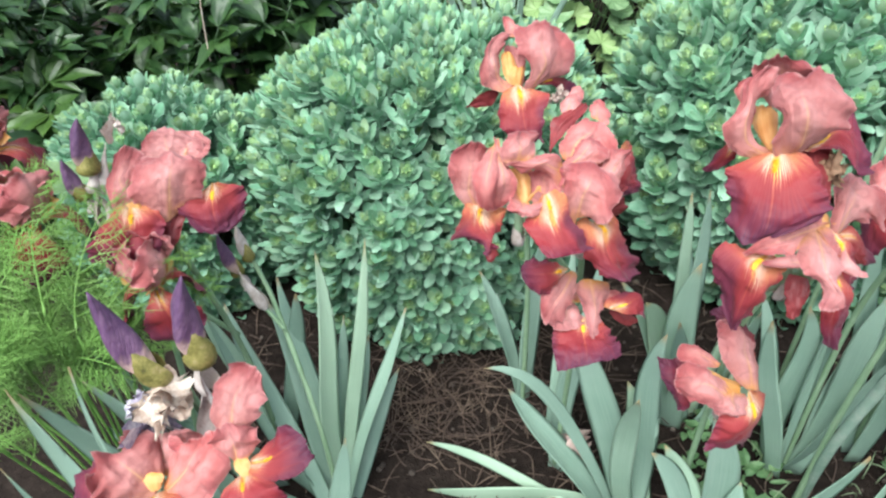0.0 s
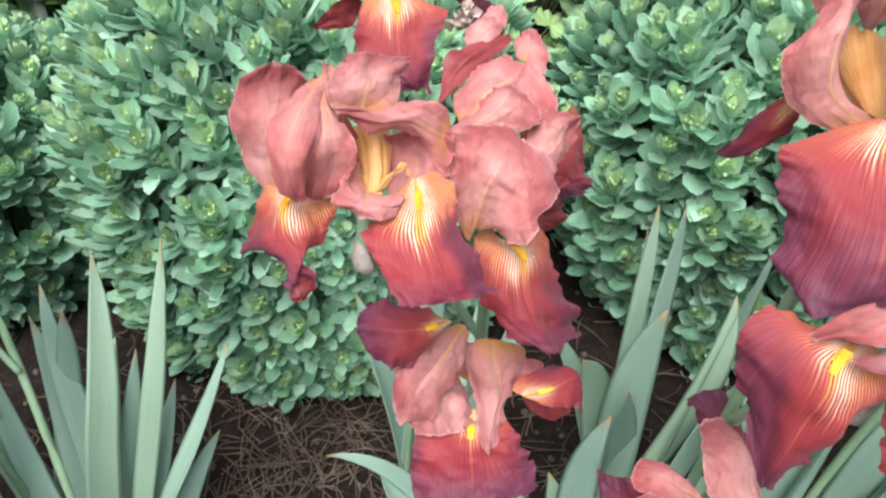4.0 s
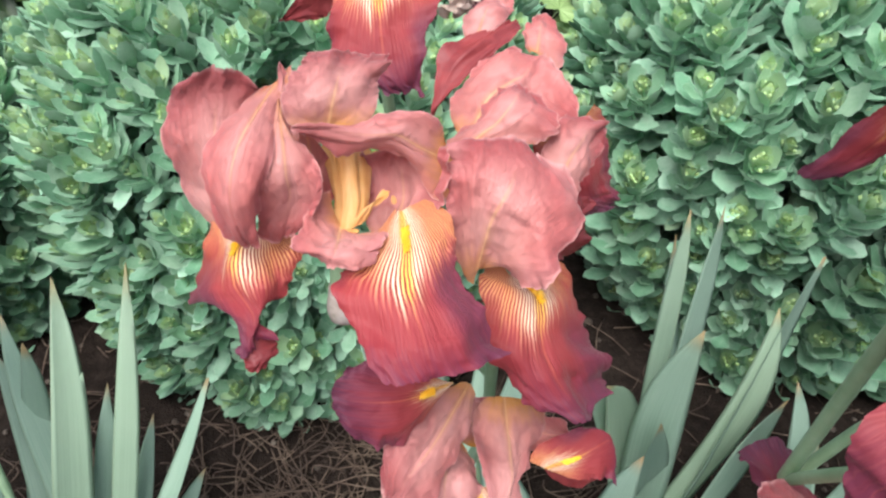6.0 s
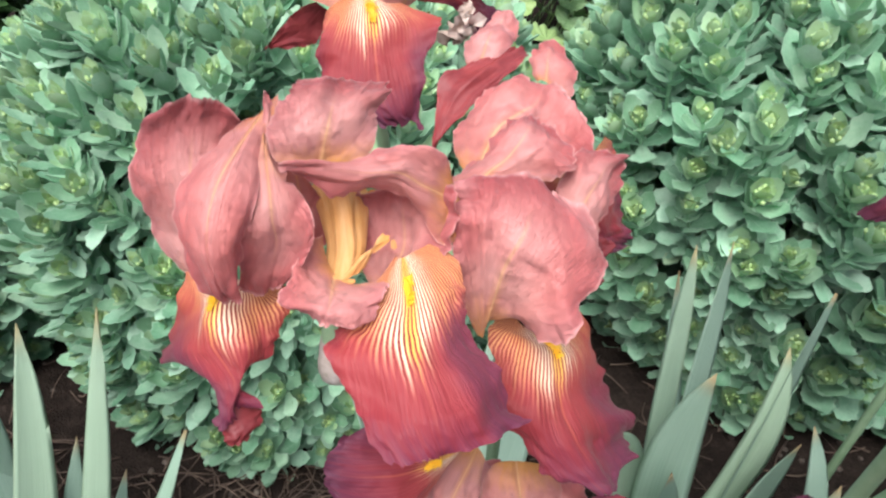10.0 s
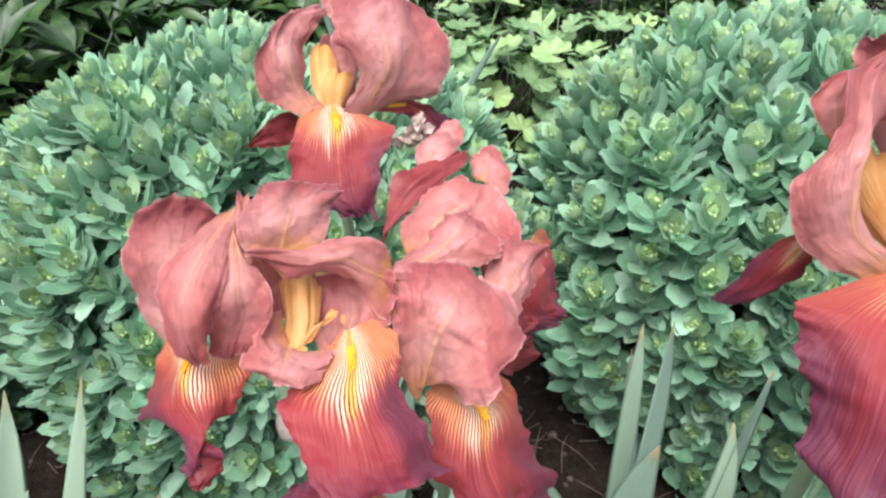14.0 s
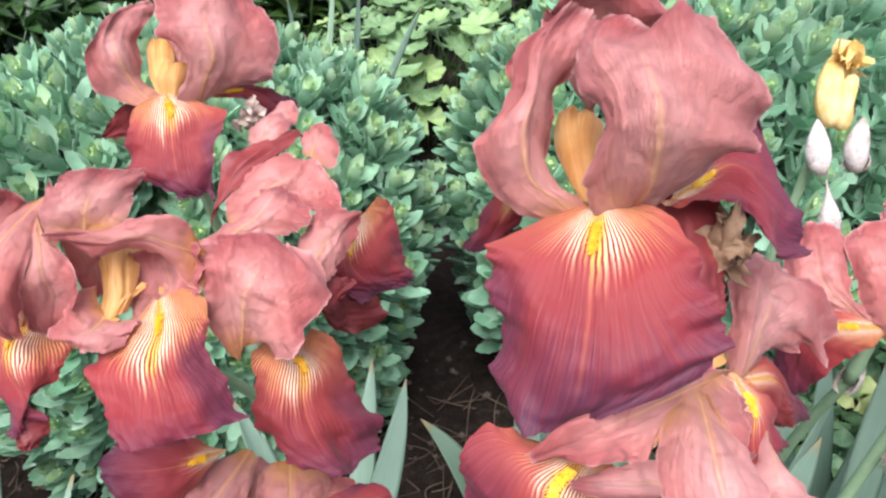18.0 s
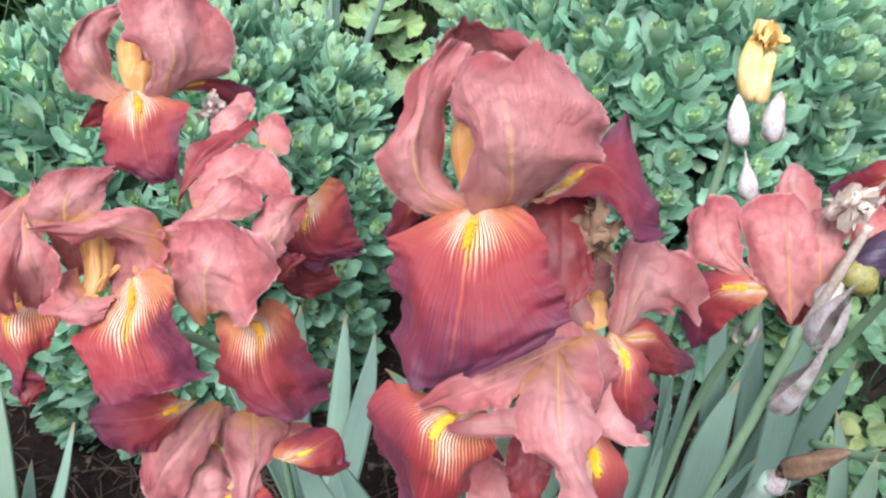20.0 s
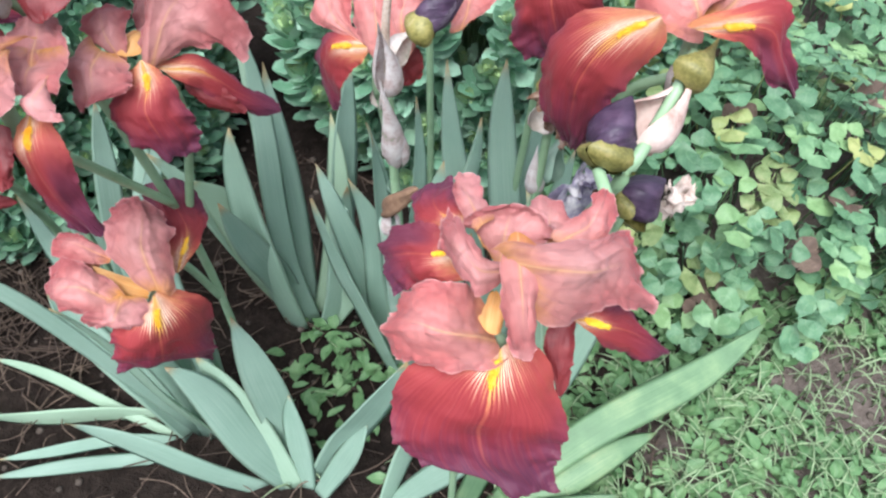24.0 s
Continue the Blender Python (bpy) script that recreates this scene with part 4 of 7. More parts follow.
def sprout(plant, base, c, size=1.0, mid=None, via=(), lean=(0, 0)):
    """The stem from the foot (or from a fork at mid) to a flower."""
    r = Euler((radians(lean[0]), radians(lean[1]), 0)).to_matrix() @ Vector((0, 0, -0.04 * size))
    top = Vector(c) + r
    start = mid if mid else base
    stalk(plant, base, [start, *via, tuple(top)], 0.0052 if not mid else 0.0042, 0.0042, "stem" if not mid else "side_stem")
    sheath_on(plant, base, tuple(top - Vector((0, 0, 0.02))), tuple(top + Vector((0, 0, 0.035))), 0.008, int(abs(c[0]) * 1000))


def spread_leaves(plant, base, tips, seed, width=0.018, bow=0.06, mat=None):
    for k, tip in enumerate(tips):
        g = np.random.default_rng(seed * 50 + k)
        foot = (base[0] + (tip[0] - base[0]) * 0.12 + g.normal(0, 0.012), base[1] + (tip[1] - base[1]) * 0.10 + g.normal(0, 0.015), -0.01)
        blade(plant, base, foot, tip[:3], tip[3] if len(tip) > 3 else width * g.uniform(0.85, 1.15), bow + g.normal(0, 0.02), None, seed * 50 + k, mat=mat)


# the plant with three flowers on one stem
b1 = (0.15, 0.74, 0.0)
p1 = iris(b1, "tall iris with three stacked rust-red flowers and maroon falls")
cA, cF, cC = (0.061, 0.642, 0.724), (0.147, 0.678, 0.665), (0.116, 0.598, 0.591)
sprout(p1, b1, cF, 1.0, None, [(0.16, 0.735, 0.35)])
sprout(p1, b1, cA, 1.0, (0.158, 0.73, 0.5), [(0.10, 0.70, 0.62)])
sprout(p1, b1, cC, 0.8, (0.158, 0.735, 0.42), [(0.16, 0.68, 0.52)])
fl = flower_core(p1, b1, cA, "open rust-red iris flower with orange style arms")
draped_petal(fl, "fall", [((21, -7, 11), (31, -5, 14), (49, 7, 11)), ((14, -24, 7), (33, -18, 12), (53, -6, 5)), ((5, -31, 4), (34, -40, 11), (57, -20, 4)), ((11, -53, -3), (40, -60, 3), (67, -40, -8)), ((18, -65, -6), (43, -70, -3), (75, -50, -17)), ((33, -79, -13), (47, -75, -11), (81, -56, -22))], 300, glow=0.24, lean=0.08)
draped_petal(fl, "fall", [((-62, 11, 2), (-44, 0, 0), (-18, 2, -5)), ((-65, 2, -14), (-46, -11, -1), (-18, -6, -5)), ((-80, 2, -46), (-45, -24, -10), (-23, -20, -13)), ((-54, -20, -32), (-36, -39, -15), (-31, -35, -21)), ((-43, -41, -29), (-36, -45, -22), (-32, -39, -25)), ((-41, -46, -32), (-36, -46, -29), (-33, -40, -28))], 301, glow=0.14, lean=-0.22)
draped_petal(fl, "fall", [((-41, -46, -32), (-36, -45, -28), (-29, -36, -31)), ((-40, -50, -35), (-33, -49, -33), (-27, -41, -34)), ((-39, -52, -38), (-36, -51, -38), (-34, -49, -39))], 302, back=True)
draped_petal(fl, "standard", [((-64, 11, -2), (-52, 5, 4), (-41, 4, 9)), ((-74, 18, 14), (-57, 12, 17), (-43, 9, 23)), ((-78, 25, 38), (-55, 19, 40), (-41, 22, 42)), ((-73, 32, 57), (-53, 29, 57), (-35, 38, 56)), ((-61, 32, 67), (-48, 30, 72), (-34, 38, 58))], 303)
draped_petal(fl, "standard", [((-34, 26, 61), (-28, 28, 62), (-21, 34, 61)), ((-44, 8, 59), (-32, 6, 62), (-24, 7, 56)), ((-53, -9, 48), (-37, -14, 55), (-24, -13, 48)), ((-51, -18, 37), (-39, -26, 42), (-28, -16, 36)), ((-45, -23, 21), (-36, -28, 25), (-31, -16, 21)), ((-38, -23, 15), (-34, -25, 15), (-32, -20, 14))], 304)
draped_petal(fl, "standard", [((-25, 8, 57), (-21, 6, 57), (-15, 4, 52)), ((-27, -12, 47), (-18, -10, 45), (-8, -3, 49)), ((-30, -12, 33), (-18, -10, 30), (-4, -8, 37)), ((-33, -11, 15), (-24, -10, 13), (-9, -10, 23)), ((-34, -12, 6), (-26, -9, 4), (-15, -9, 13))], 305)
draped_petal(fl, "standard", [((-25, 6, 55), (-21, 7, 53), (-15, 7, 49)), ((-27, 21, 60), (-23, 21, 60), (-16, 27, 59)), ((-25, 34, 62), (-24, 35, 63), (-21, 36, 61)), ((-27, 45, 66), (-27, 47, 66), (-26, 46, 66))], 306)
draped_petal(fl, "standard", [((-19, 10, 59), (-1, 13, 57), (17, 21, 55)), ((-19, 17, 67), (1, 16, 66), (18, 32, 61)), ((-14, 26, 73), (3, 28, 71), (20, 44, 65)), ((-9, 35, 79), (6, 43, 75), (21, 56, 68))], 307)
draped_petal(fl, "standard", [((49, 24, 42), (49, 21, 32), (45, 12, 17)), ((46, 23, 51), (38, 15, 42), (35, 15, 31)), ((35, 21, 56), (28, 11, 51), (25, 14, 40)), ((18, 18, 56), (14, 6, 54), (11, 10, 43)), ((0, 8, 60), (-1, 3, 58), (-2, 6, 49)), ((-15, -1, 64), (-15, -3, 62), (-14, 0, 56))], 308)
draped_petal(fl, "standard", [((15, 1, 6), (26, -2, 7), (40, 1, 9)), ((11, 20, 9), (29, 18, 11), (48, 9, 16)), ((10, 30, 21), (31, 26, 25), (51, 16, 30)), ((13, 29, 31), (33, 23, 36), (49, 24, 39))], 309)
draped_petal(fl, "standard", [((-8, 1, 23), (3, -12, 14), (23, -13, 13)), ((-12, -17, 21), (3, -26, 19), (22, -20, 17)), ((-13, -28, 18), (3, -35, 21), (20, -27, 15)), ((-7, -31, 11), (3, -36, 14), (14, -30, 13))], 310)
draped_petal(fl, "style_arm", [((-3, 1, 10), (1, -6, 8), (7, -6, 10)), ((-2, 14, 13), (2, 9, 16), (7, 7, 19)), ((-7, 28, 20), (-1, 26, 23), (5, 19, 27)), ((-14, 40, 26), (-6, 39, 26), (2, 33, 30))], 311)
draped_petal(fl, "style_arm", [((5, -6, 11), (9, -4, 10), (13, 1, 9)), ((6, 7, 19), (10, 11, 17), (14, 16, 13)), ((4, 19, 27), (9, 24, 26), (15, 31, 20)), ((1, 32, 30), (7, 37, 28), (14, 40, 22))], 312)
draped_petal(fl, "style_arm", [((4, -8, 11), (10, -6, 13), (15, -4, 15)), ((12, -4, 18), (16, -3, 22), (18, 2, 21)), ((22, 0, 21), (25, 4, 24), (23, 10, 23))], 313)
draped_petal(fl, "style_arm", [((13, 13, 1), (22, 15, 3), (31, 17, 3)), ((11, 30, 11), (20, 31, 11), (28, 31, 11)), ((12, 41, 20), (19, 42, 20), (26, 41, 19))], 314)
draped_petal(fl, "style_arm", [((-6, 1, 14), (-4, -3, 13), (-2, -5, 10)), ((1, -5, 11), (3, -7, 11), (4, -8, 10)), ((10, -7, 11), (11, -8, 11), (11, -9, 10))], 315)
draped_petal(fl, "standard", [((-19, 21, 41), (-14, 25, 41), (-10, 29, 34)), ((-18, 23, 21), (-12, 28, 21), (-4, 30, 20)), ((-12, 13, 6), (-7, 18, 6), (-1, 19, 7))], 316)
fl = flower_core(p1, b1, cF, "open rust-red iris flower")
draped_petal(fl, "standard", [((-29, -36, 49), (-17, -32, 40), (-7, -33, 34)), ((-33, -27, 69), (-12, -29, 64), (10, -54, 43)), ((-35, -15, 85), (-5, -26, 82), (21, -39, 55)), ((-34, -11, 90), (0, -14, 88), (31, -16, 61)), ((-27, -4, 94), (-3, -1, 94), (24, 1, 78))], 317)
draped_petal(fl, "fall", [((-10, -17, 20), (10, -25, 17), (31, -10, 17)), ((-13, -28, 17), (16, -36, 17), (38, -19, 3)), ((-11, -46, 9), (17, -51, 9), (43, -29, -12)), ((-2, -63, -3), (21, -67, -1), (59, -42, -28)), ((13, -77, -14), (29, -77, -13), (59, -53, -35)), ((24, -84, -20), (38, -85, -23), (49, -70, -31))], 318, glow=0.1, lean=0.20)
draped_petal(fl, "fall", [((-41, 58, 72), (-38, 58, 74), (-31, 63, 80)), ((-38, 79, 83), (-30, 78, 84), (-18, 78, 86)), ((-35, 92, 92), (-18, 91, 91), (-5, 92, 90)), ((-13, 110, 93), (0, 109, 94), (10, 110, 94)), ((6, 125, 96), (11, 124, 95), (16, 123, 93))], 319, back=True)
draped_petal(fl, "standard", [((-31, 46, 78), (-17, 36, 78), (3, 29, 76)), ((-27, 57, 87), (-8, 49, 88), (15, 42, 83)), ((-13, 73, 94), (8, 62, 91), (39, 46, 76)), ((0, 84, 96), (18, 76, 94), (40, 59, 81)), ((12, 88, 96), (26, 81, 92), (36, 69, 87))], 320)
draped_petal(fl, "standard", [((-33, 5, 87), (-20, 5, 88), (7, 6, 86)), ((-25, 15, 88), (-9, 15, 92), (16, 13, 84)), ((-10, 35, 94), (1, 28, 97), (23, 22, 87)), ((-2, 44, 97), (6, 46, 98), (14, 41, 95))], 321)
draped_petal(fl, "standard", [((16, 14, 73), (24, 3, 65), (34, 1, 56)), ((22, 23, 80), (34, 18, 75), (41, 14, 61)), ((30, 34, 84), (42, 30, 78), (50, 29, 68)), ((36, 38, 82), (52, 38, 78), (54, 38, 74))], 322)
draped_petal(fl, "fall", [((28, 5, 56), (30, 0, 49), (31, -8, 38)), ((37, 9, 50), (38, 3, 46), (36, -2, 38)), ((48, 13, 44), (49, 12, 43), (48, 11, 41))], 323, back=True)
draped_petal(fl, "standard", [((-22, 115, 94), (-13, 112, 93), (-3, 114, 94)), ((-20, 126, 100), (-8, 123, 102), (5, 124, 98)), ((-11, 133, 101), (-2, 136, 103), (6, 133, 99))], 324)
draped_petal(fl, "standard", [((15, 104, 90), (22, 100, 91), (37, 97, 82)), ((15, 114, 95), (24, 110, 95), (39, 109, 89)), ((22, 123, 98), (26, 125, 100), (32, 125, 99))], 325)
draped_petal(fl, "standard", [((-12, 137, 100), (-2, 136, 100), (9, 134, 97)), ((-2, 147, 104), (5, 151, 107), (11, 146, 101))], 326)
draped_petal(fl, "fall", [((23, 69, 46), (47, 81, 34), (75, 118, 33)), ((26, 60, 32), (45, 68, 22), (78, 107, 13)), ((34, 53, 10), (52, 65, 4), (85, 96, -13)), ((50, 58, -11), (69, 72, -15), (89, 92, -26))], 327)
draped_petal(fl, "fall", [((18, 52, 13), (32, 56, 1), (51, 67, -5)), ((22, 46, -3), (40, 52, -14), (63, 68, -22)), ((27, 42, -19), (42, 46, -31), (68, 63, -40))], 328, back=True)
fl = flower_core(p1, b1, cC, "smaller rust-red iris flower low on the stem")
draped_petal(fl, "fall", [((-11, 12, 69), (-6, 6, 65), (-12, -1, 55)), ((-23, 10, 76), (-21, -6, 72), (-26, -18, 50)), ((-41, 7, 83), (-40, -12, 78), (-40, -20, 57)), ((-52, 1, 86), (-57, -11, 82), (-53, -18, 71))], 366, lean=0.05)
draped_petal(fl, "standard", [((-6, 16, 47), (5, 12, 43), (12, 7, 34)), ((-17, 0, 49), (-7, -12, 42), (1, -14, 28)), ((-28, -8, 48), (-20, -27, 37), (-10, -32, 19)), ((-35, -30, 30), (-31, -39, 23), (-26, -38, 21))], 367)
draped_petal(fl, "standard", [((-17, -9, 15), (-1, -2, 14), (15, -3, 8)), ((-23, -29, 16), (-2, -25, 14), (17, -23, 6)), ((-16, -42, 10), (1, -38, 9), (18, -32, 4))], 368)
draped_petal(fl, "standard", [((16, 17, 26), (34, 17, 22), (57, 22, 12)), ((17, -1, 21), (35, -6, 16), (47, 3, 8)), ((22, -22, 12), (32, -25, 12), (38, -17, 7)), ((25, -47, 1), (30, -49, -1), (32, -42, 0))], 369)
draped_petal(fl, "standard", [((38, 24, 13), (45, 19, 10), (48, 12, 1)), ((58, 29, 6), (62, 19, 3), (62, 13, -6)), ((73, 30, -3), (78, 22, -8), (81, 12, -18))], 370)
draped_petal(fl, "fall", [((69, 25, -13), (68, 15, -17), (65, 7, -24)), ((83, 23, -27), (84, 16, -32), (80, 9, -38)), ((98, 24, -44), (100, 22, -46), (94, 17, -48))], 371, back=True)
draped_petal(fl, "style_arm", [((-5, -7, 10), (4, -5, 8), (11, -1, 5)), ((-8, 14, 12), (1, 15, 13), (7, 15, 8)), ((-7, 30, 13), (0, 33, 13), (5, 31, 9))], 372)
draped_petal(fl, "standard", [((2, 21, 12), (16, 22, 7), (29, 28, 4)), ((-4, 41, 15), (10, 43, 11), (26, 44, 3))], 373)
draped_petal(fl, "fall", [((-5, -22, 5), (17, -26, 5), (41, -23, 2)), ((-19, -40, 1), (17, -46, 2), (51, -37, -3)), ((-18, -67, -5), (17, -70, -2), (56, -51, -7)), ((-19, -87, -10), (18, -79, -4), (58, -70, -12))], 374, glow=0.0)
draped_petal(fl, "fall", [((50, 4, 11), (62, -2, 6), (71, -7, 0)), ((63, 10, 14), (74, 2, 7), (81, -5, -3)), ((83, 17, 14), (95, 12, 8), (94, -2, -8)), ((96, 12, -3), (100, 4, -9), (99, -2, -16))], 375)

b2 = (0.10, 0.88, 0.0)
p2 = iris(b2, "single rust-red iris flower on a tall green stem")
cG = (0.072, 0.829, 0.773)
sprout(p2, b2, cG, 1.0, None, [(0.10, 0.87, 0.4)])
fl = flower_core(p2, b2, cG, "upright rust-red iris flower")
draped_petal(fl, "fall", [((-19, -27, 8), (0, -23, 10), (22, -19, 6)), ((-23, -36, 2), (2, -31, 4), (38, -25, 1)), ((-25, -49, -13), (4, -49, -10), (30, -43, -10)), ((-22, -59, -26), (7, -62, -26), (29, -57, -25)), ((-9, -62, -34), (12, -67, -34), (29, -66, -40)), ((4, -64, -39), (17, -66, -41), (28, -68, -44))], 329, glow=0.04, lean=0.12)
draped_petal(fl, "standard", [((-17, -22, 4), (-14, -16, 7), (-8, -11, 9)), ((-34, -20, 11), (-23, -11, 16), (-19, -1, 16)), ((-46, -19, 20), (-30, -10, 33), (-21, 9, 29)), ((-49, -15, 40), (-34, -2, 46), (-18, 15, 46)), ((-40, 0, 54), (-29, 14, 59), (-10, 28, 56)), ((-30, 21, 61), (-19, 29, 63), (-3, 35, 59))], 330)
draped_petal(fl, "standard", [((5, -22, 9), (20, -16, 8), (37, 1, 9)), ((15, -18, 22), (26, -18, 22), (57, 5, 8)), ((15, -12, 41), (32, -14, 37), (65, 11, 17)), ((4, -4, 54), (29, -5, 54), (70, 18, 36)), ((1, 14, 64), (29, 10, 67), (58, 30, 53)), ((14, 30, 70), (31, 27, 75), (44, 36, 62))], 331)
draped_petal(fl, "style_arm", [((-12, -5, 9), (-3, -7, 6), (4, -2, 8)), ((-18, 9, 18), (-8, 2, 19), (0, 8, 18)), ((-20, 20, 30), (-11, 18, 30), (-1, 20, 25)), ((-19, 27, 34), (-12, 29, 36), (-4, 28, 28))], 332)
draped_petal(fl, "style_arm", [((-9, -8, 12), (-1, -12, 8), (7, -5, 10)), ((-11, -3, 19), (0, -6, 21), (10, 2, 19)), ((-7, 5, 25), (2, 4, 28), (11, 11, 23))], 333)
draped_petal(fl, "standard", [((-8, 5, 4), (2, 6, 3), (10, 9, 4)), ((-14, 30, 29), (1, 28, 28), (12, 26, 26)), ((-12, 40, 41), (-3, 39, 38), (8, 34, 37))], 334)
draped_petal(fl, "standard", [((-11, 43, 55), (-1, 45, 56), (10, 44, 58)), ((-14, 50, 63), (-7, 53, 66), (2, 51, 62)), ((-16, 57, 71), (-12, 59, 71), (-7, 59, 69))], 335)
draped_petal(fl, "fall", [((-39, -1, -3), (-33, -4, -7), (-27, -6, -11)), ((-51, 9, -16), (-44, 5, -21), (-36, 0, -26)), ((-68, 18, -38), (-66, 18, -37), (-59, 16, -35))], 336, back=True)
draped_petal(fl, "fall", [((30, -3, 3), (34, 1, 6), (36, 6, 6)), ((47, 7, -3), (52, 12, 1), (56, 19, 1)), ((60, 13, -20), (65, 20, -12), (69, 29, -9)), ((66, 17, -28), (76, 25, -25), (85, 34, -20))], 337)
withered(p2, b2, (0.125, 0.815, 0.76), 0.011, DRY, 1)

# the large plant with four flowers
b3 = (0.35, 0.64, 0.0)
p3 = iris(b3, "large iris with four rust-red flowers one above another")
cB, cD, cH, cL = (0.312, 0.584, 0.822), (0.32, 0.517, 0.747), (0.4, 0.595, 0.695), (0.319, 0.546, 0.482)
sprout(p3, b3, cB, 1.05, None, [(0.355, 0.64, 0.4), (0.33, 0.61, 0.7)])
sprout(p3, b3, cD, 1.0, (0.35, 0.63, 0.52), [(0.32, 0.56, 0.65)])
sprout(p3, b3, cH, 0.95, (0.354, 0.64, 0.48), [(0.385, 0.63, 0.6)])
sprout(p3, b3, cL, 0.7, (0.354, 0.64, 0.35), [(0.345, 0.59, 0.48)])
fl = flower_core(p3, b3, cB, "large rust-red iris flower with a domed crown")
draped_petal(fl, "fall", [((-35, -14, 8), (-15, -23, 13), (9, -27, 17)), ((-53, -16, -2), (-19, -35, 7), (14, -44, 15)), ((-56, -24, -9), (-25, -54, -1), (13, -59, 8)), ((-55, -39, -24), (-29, -69, -14), (18, -70, -4)), ((-58, -53, -43), (-33, -78, -30), (17, -74, -13)), ((-48, -70, -49), (-40, -81, -43), (-7, -82, -28))], 338, glow=-0.04, lean=-0.05)
draped_petal(fl, "standard", [((-15, -20, 14), (1, -19, 15), (22, -11, 15)), ((-20, -21, 27), (1, -25, 36), (35, -15, 32)), ((-20, -17, 45), (-1, -29, 56), (47, -16, 39)), ((-20, -8, 58), (-2, -20, 69), (46, -11, 52)), ((-25, 3, 66), (-3, -5, 79), (40, -5, 65)), ((-17, 13, 71), (0, 9, 82), (29, 3, 80)), ((-8, 20, 77), (10, 16, 83), (23, 12, 83))], 339)
draped_petal(fl, "standard", [((-29, -7, 2), (-17, -7, 5), (-8, -2, 7)), ((-50, 2, 11), (-38, -4, 20), (-18, 8, 6)), ((-60, 4, 30), (-44, 1, 37), (-23, 19, 17)), ((-56, 9, 40), (-42, 6, 47), (-23, 24, 29)), ((-45, 14, 51), (-35, 16, 55), (-22, 27, 41)), ((-41, 28, 67), (-29, 27, 67), (-16, 24, 61)), ((-26, 34, 75), (-16, 35, 80), (-7, 32, 75))], 340)
draped_petal(fl, "standard", [((-9, 49, 37), (0, 45, 38), (4, 41, 39)), ((-24, 53, 66), (0, 45, 65), (24, 36, 70)), ((-23, 44, 76), (-7, 36, 81), (20, 31, 78)), ((-17, 33, 88), (-12, 29, 91), (5, 30, 89))], 341)
draped_petal(fl, "standard", [((-38, 36, 42), (-33, 36, 43), (-25, 37, 42)), ((-43, 41, 51), (-35, 41, 52), (-25, 42, 54)), ((-37, 45, 60), (-30, 46, 62), (-23, 45, 63))], 342)
draped_petal(fl, "style_arm", [((-16, -2, 9), (-12, -4, 8), (-7, -3, 10)), ((-19, 21, 16), (-15, 13, 23), (-4, 11, 21)), ((-18, 39, 27), (-13, 31, 31), (0, 28, 29)), ((-15, 45, 27), (-7, 43, 30), (0, 38, 28))], 343)
draped_petal(fl, "style_arm", [((-13, -1, 5), (-9, -3, 4), (-6, -3, 6)), ((-18, 37, 13), (-12, 31, 16), (-3, 27, 18)), ((-15, 51, 24), (-9, 49, 26), (-1, 45, 26))], 344)
draped_petal(fl, "fall", [((-46, 20, 2), (-41, 17, 1), (-38, 13, -1)), ((-50, 25, -8), (-45, 18, -12), (-36, 16, -8)), ((-55, 29, -26), (-49, 23, -26), (-40, 19, -21)), ((-61, 34, -39), (-56, 31, -39), (-50, 27, -37))], 345)
draped_petal(fl, "fall", [((23, -2, 8), (35, 4, 9), (45, 38, 13)), ((54, 2, 4), (57, 18, 11), (56, 40, 13)), ((69, 2, -7), (71, 16, 4), (76, 47, 16)), ((80, -7, -21), (85, 11, -9), (91, 56, 18)), ((102, -4, -23), (96, 8, -15), (83, 31, -3))], 346)
draped_petal(fl, "fall", [((21, 12, -10), (42, 17, -9), (63, 16, -16)), ((17, -1, -22), (39, -2, -24), (58, -3, -30)), ((21, -16, -35), (36, -22, -41), (54, -18, -42)), ((28, -29, -47), (35, -31, -49), (45, -27, -47))], 347, back=True)
fl = flower_core(p3, b3, cD, "open rust-red iris flower with a purple-edged fall")
draped_petal(fl, "fall", [((-51, -7, 17), (-37, -16, 16), (-16, -22, 5)), ((-68, -1, 24), (-50, -28, 16), (-21, -27, 3)), ((-79, -6, 9), (-53, -36, 3), (-29, -33, -9)), ((-76, -13, -9), (-56, -38, -20), (-37, -37, -28)), ((-69, -23, -32), (-57, -39, -43), (-46, -38, -45)), ((-63, -39, -54), (-58, -42, -59), (-54, -41, -55))], 348, glow=0.06, lean=-0.20)
draped_petal(fl, "standard", [((23, 8, 35), (12, 2, 33), (-14, -23, 24)), ((-7, 4, 38), (-12, -9, 35), (-17, -25, 25)), ((-28, -4, 36), (-29, -15, 35), (-27, -25, 28)), ((-45, -10, 28), (-45, -16, 28), (-42, -21, 25)), ((-59, -14, 19), (-57, -16, 20), (-54, -17, 19))], 349)
draped_petal(fl, "standard", [((-9, -25, 26), (-10, -34, 24), (-10, -38, 21)), ((-30, -26, 24), (-30, -32, 24), (-31, -36, 21)), ((-46, -27, 20), (-45, -29, 21), (-44, -31, 20))], 350)
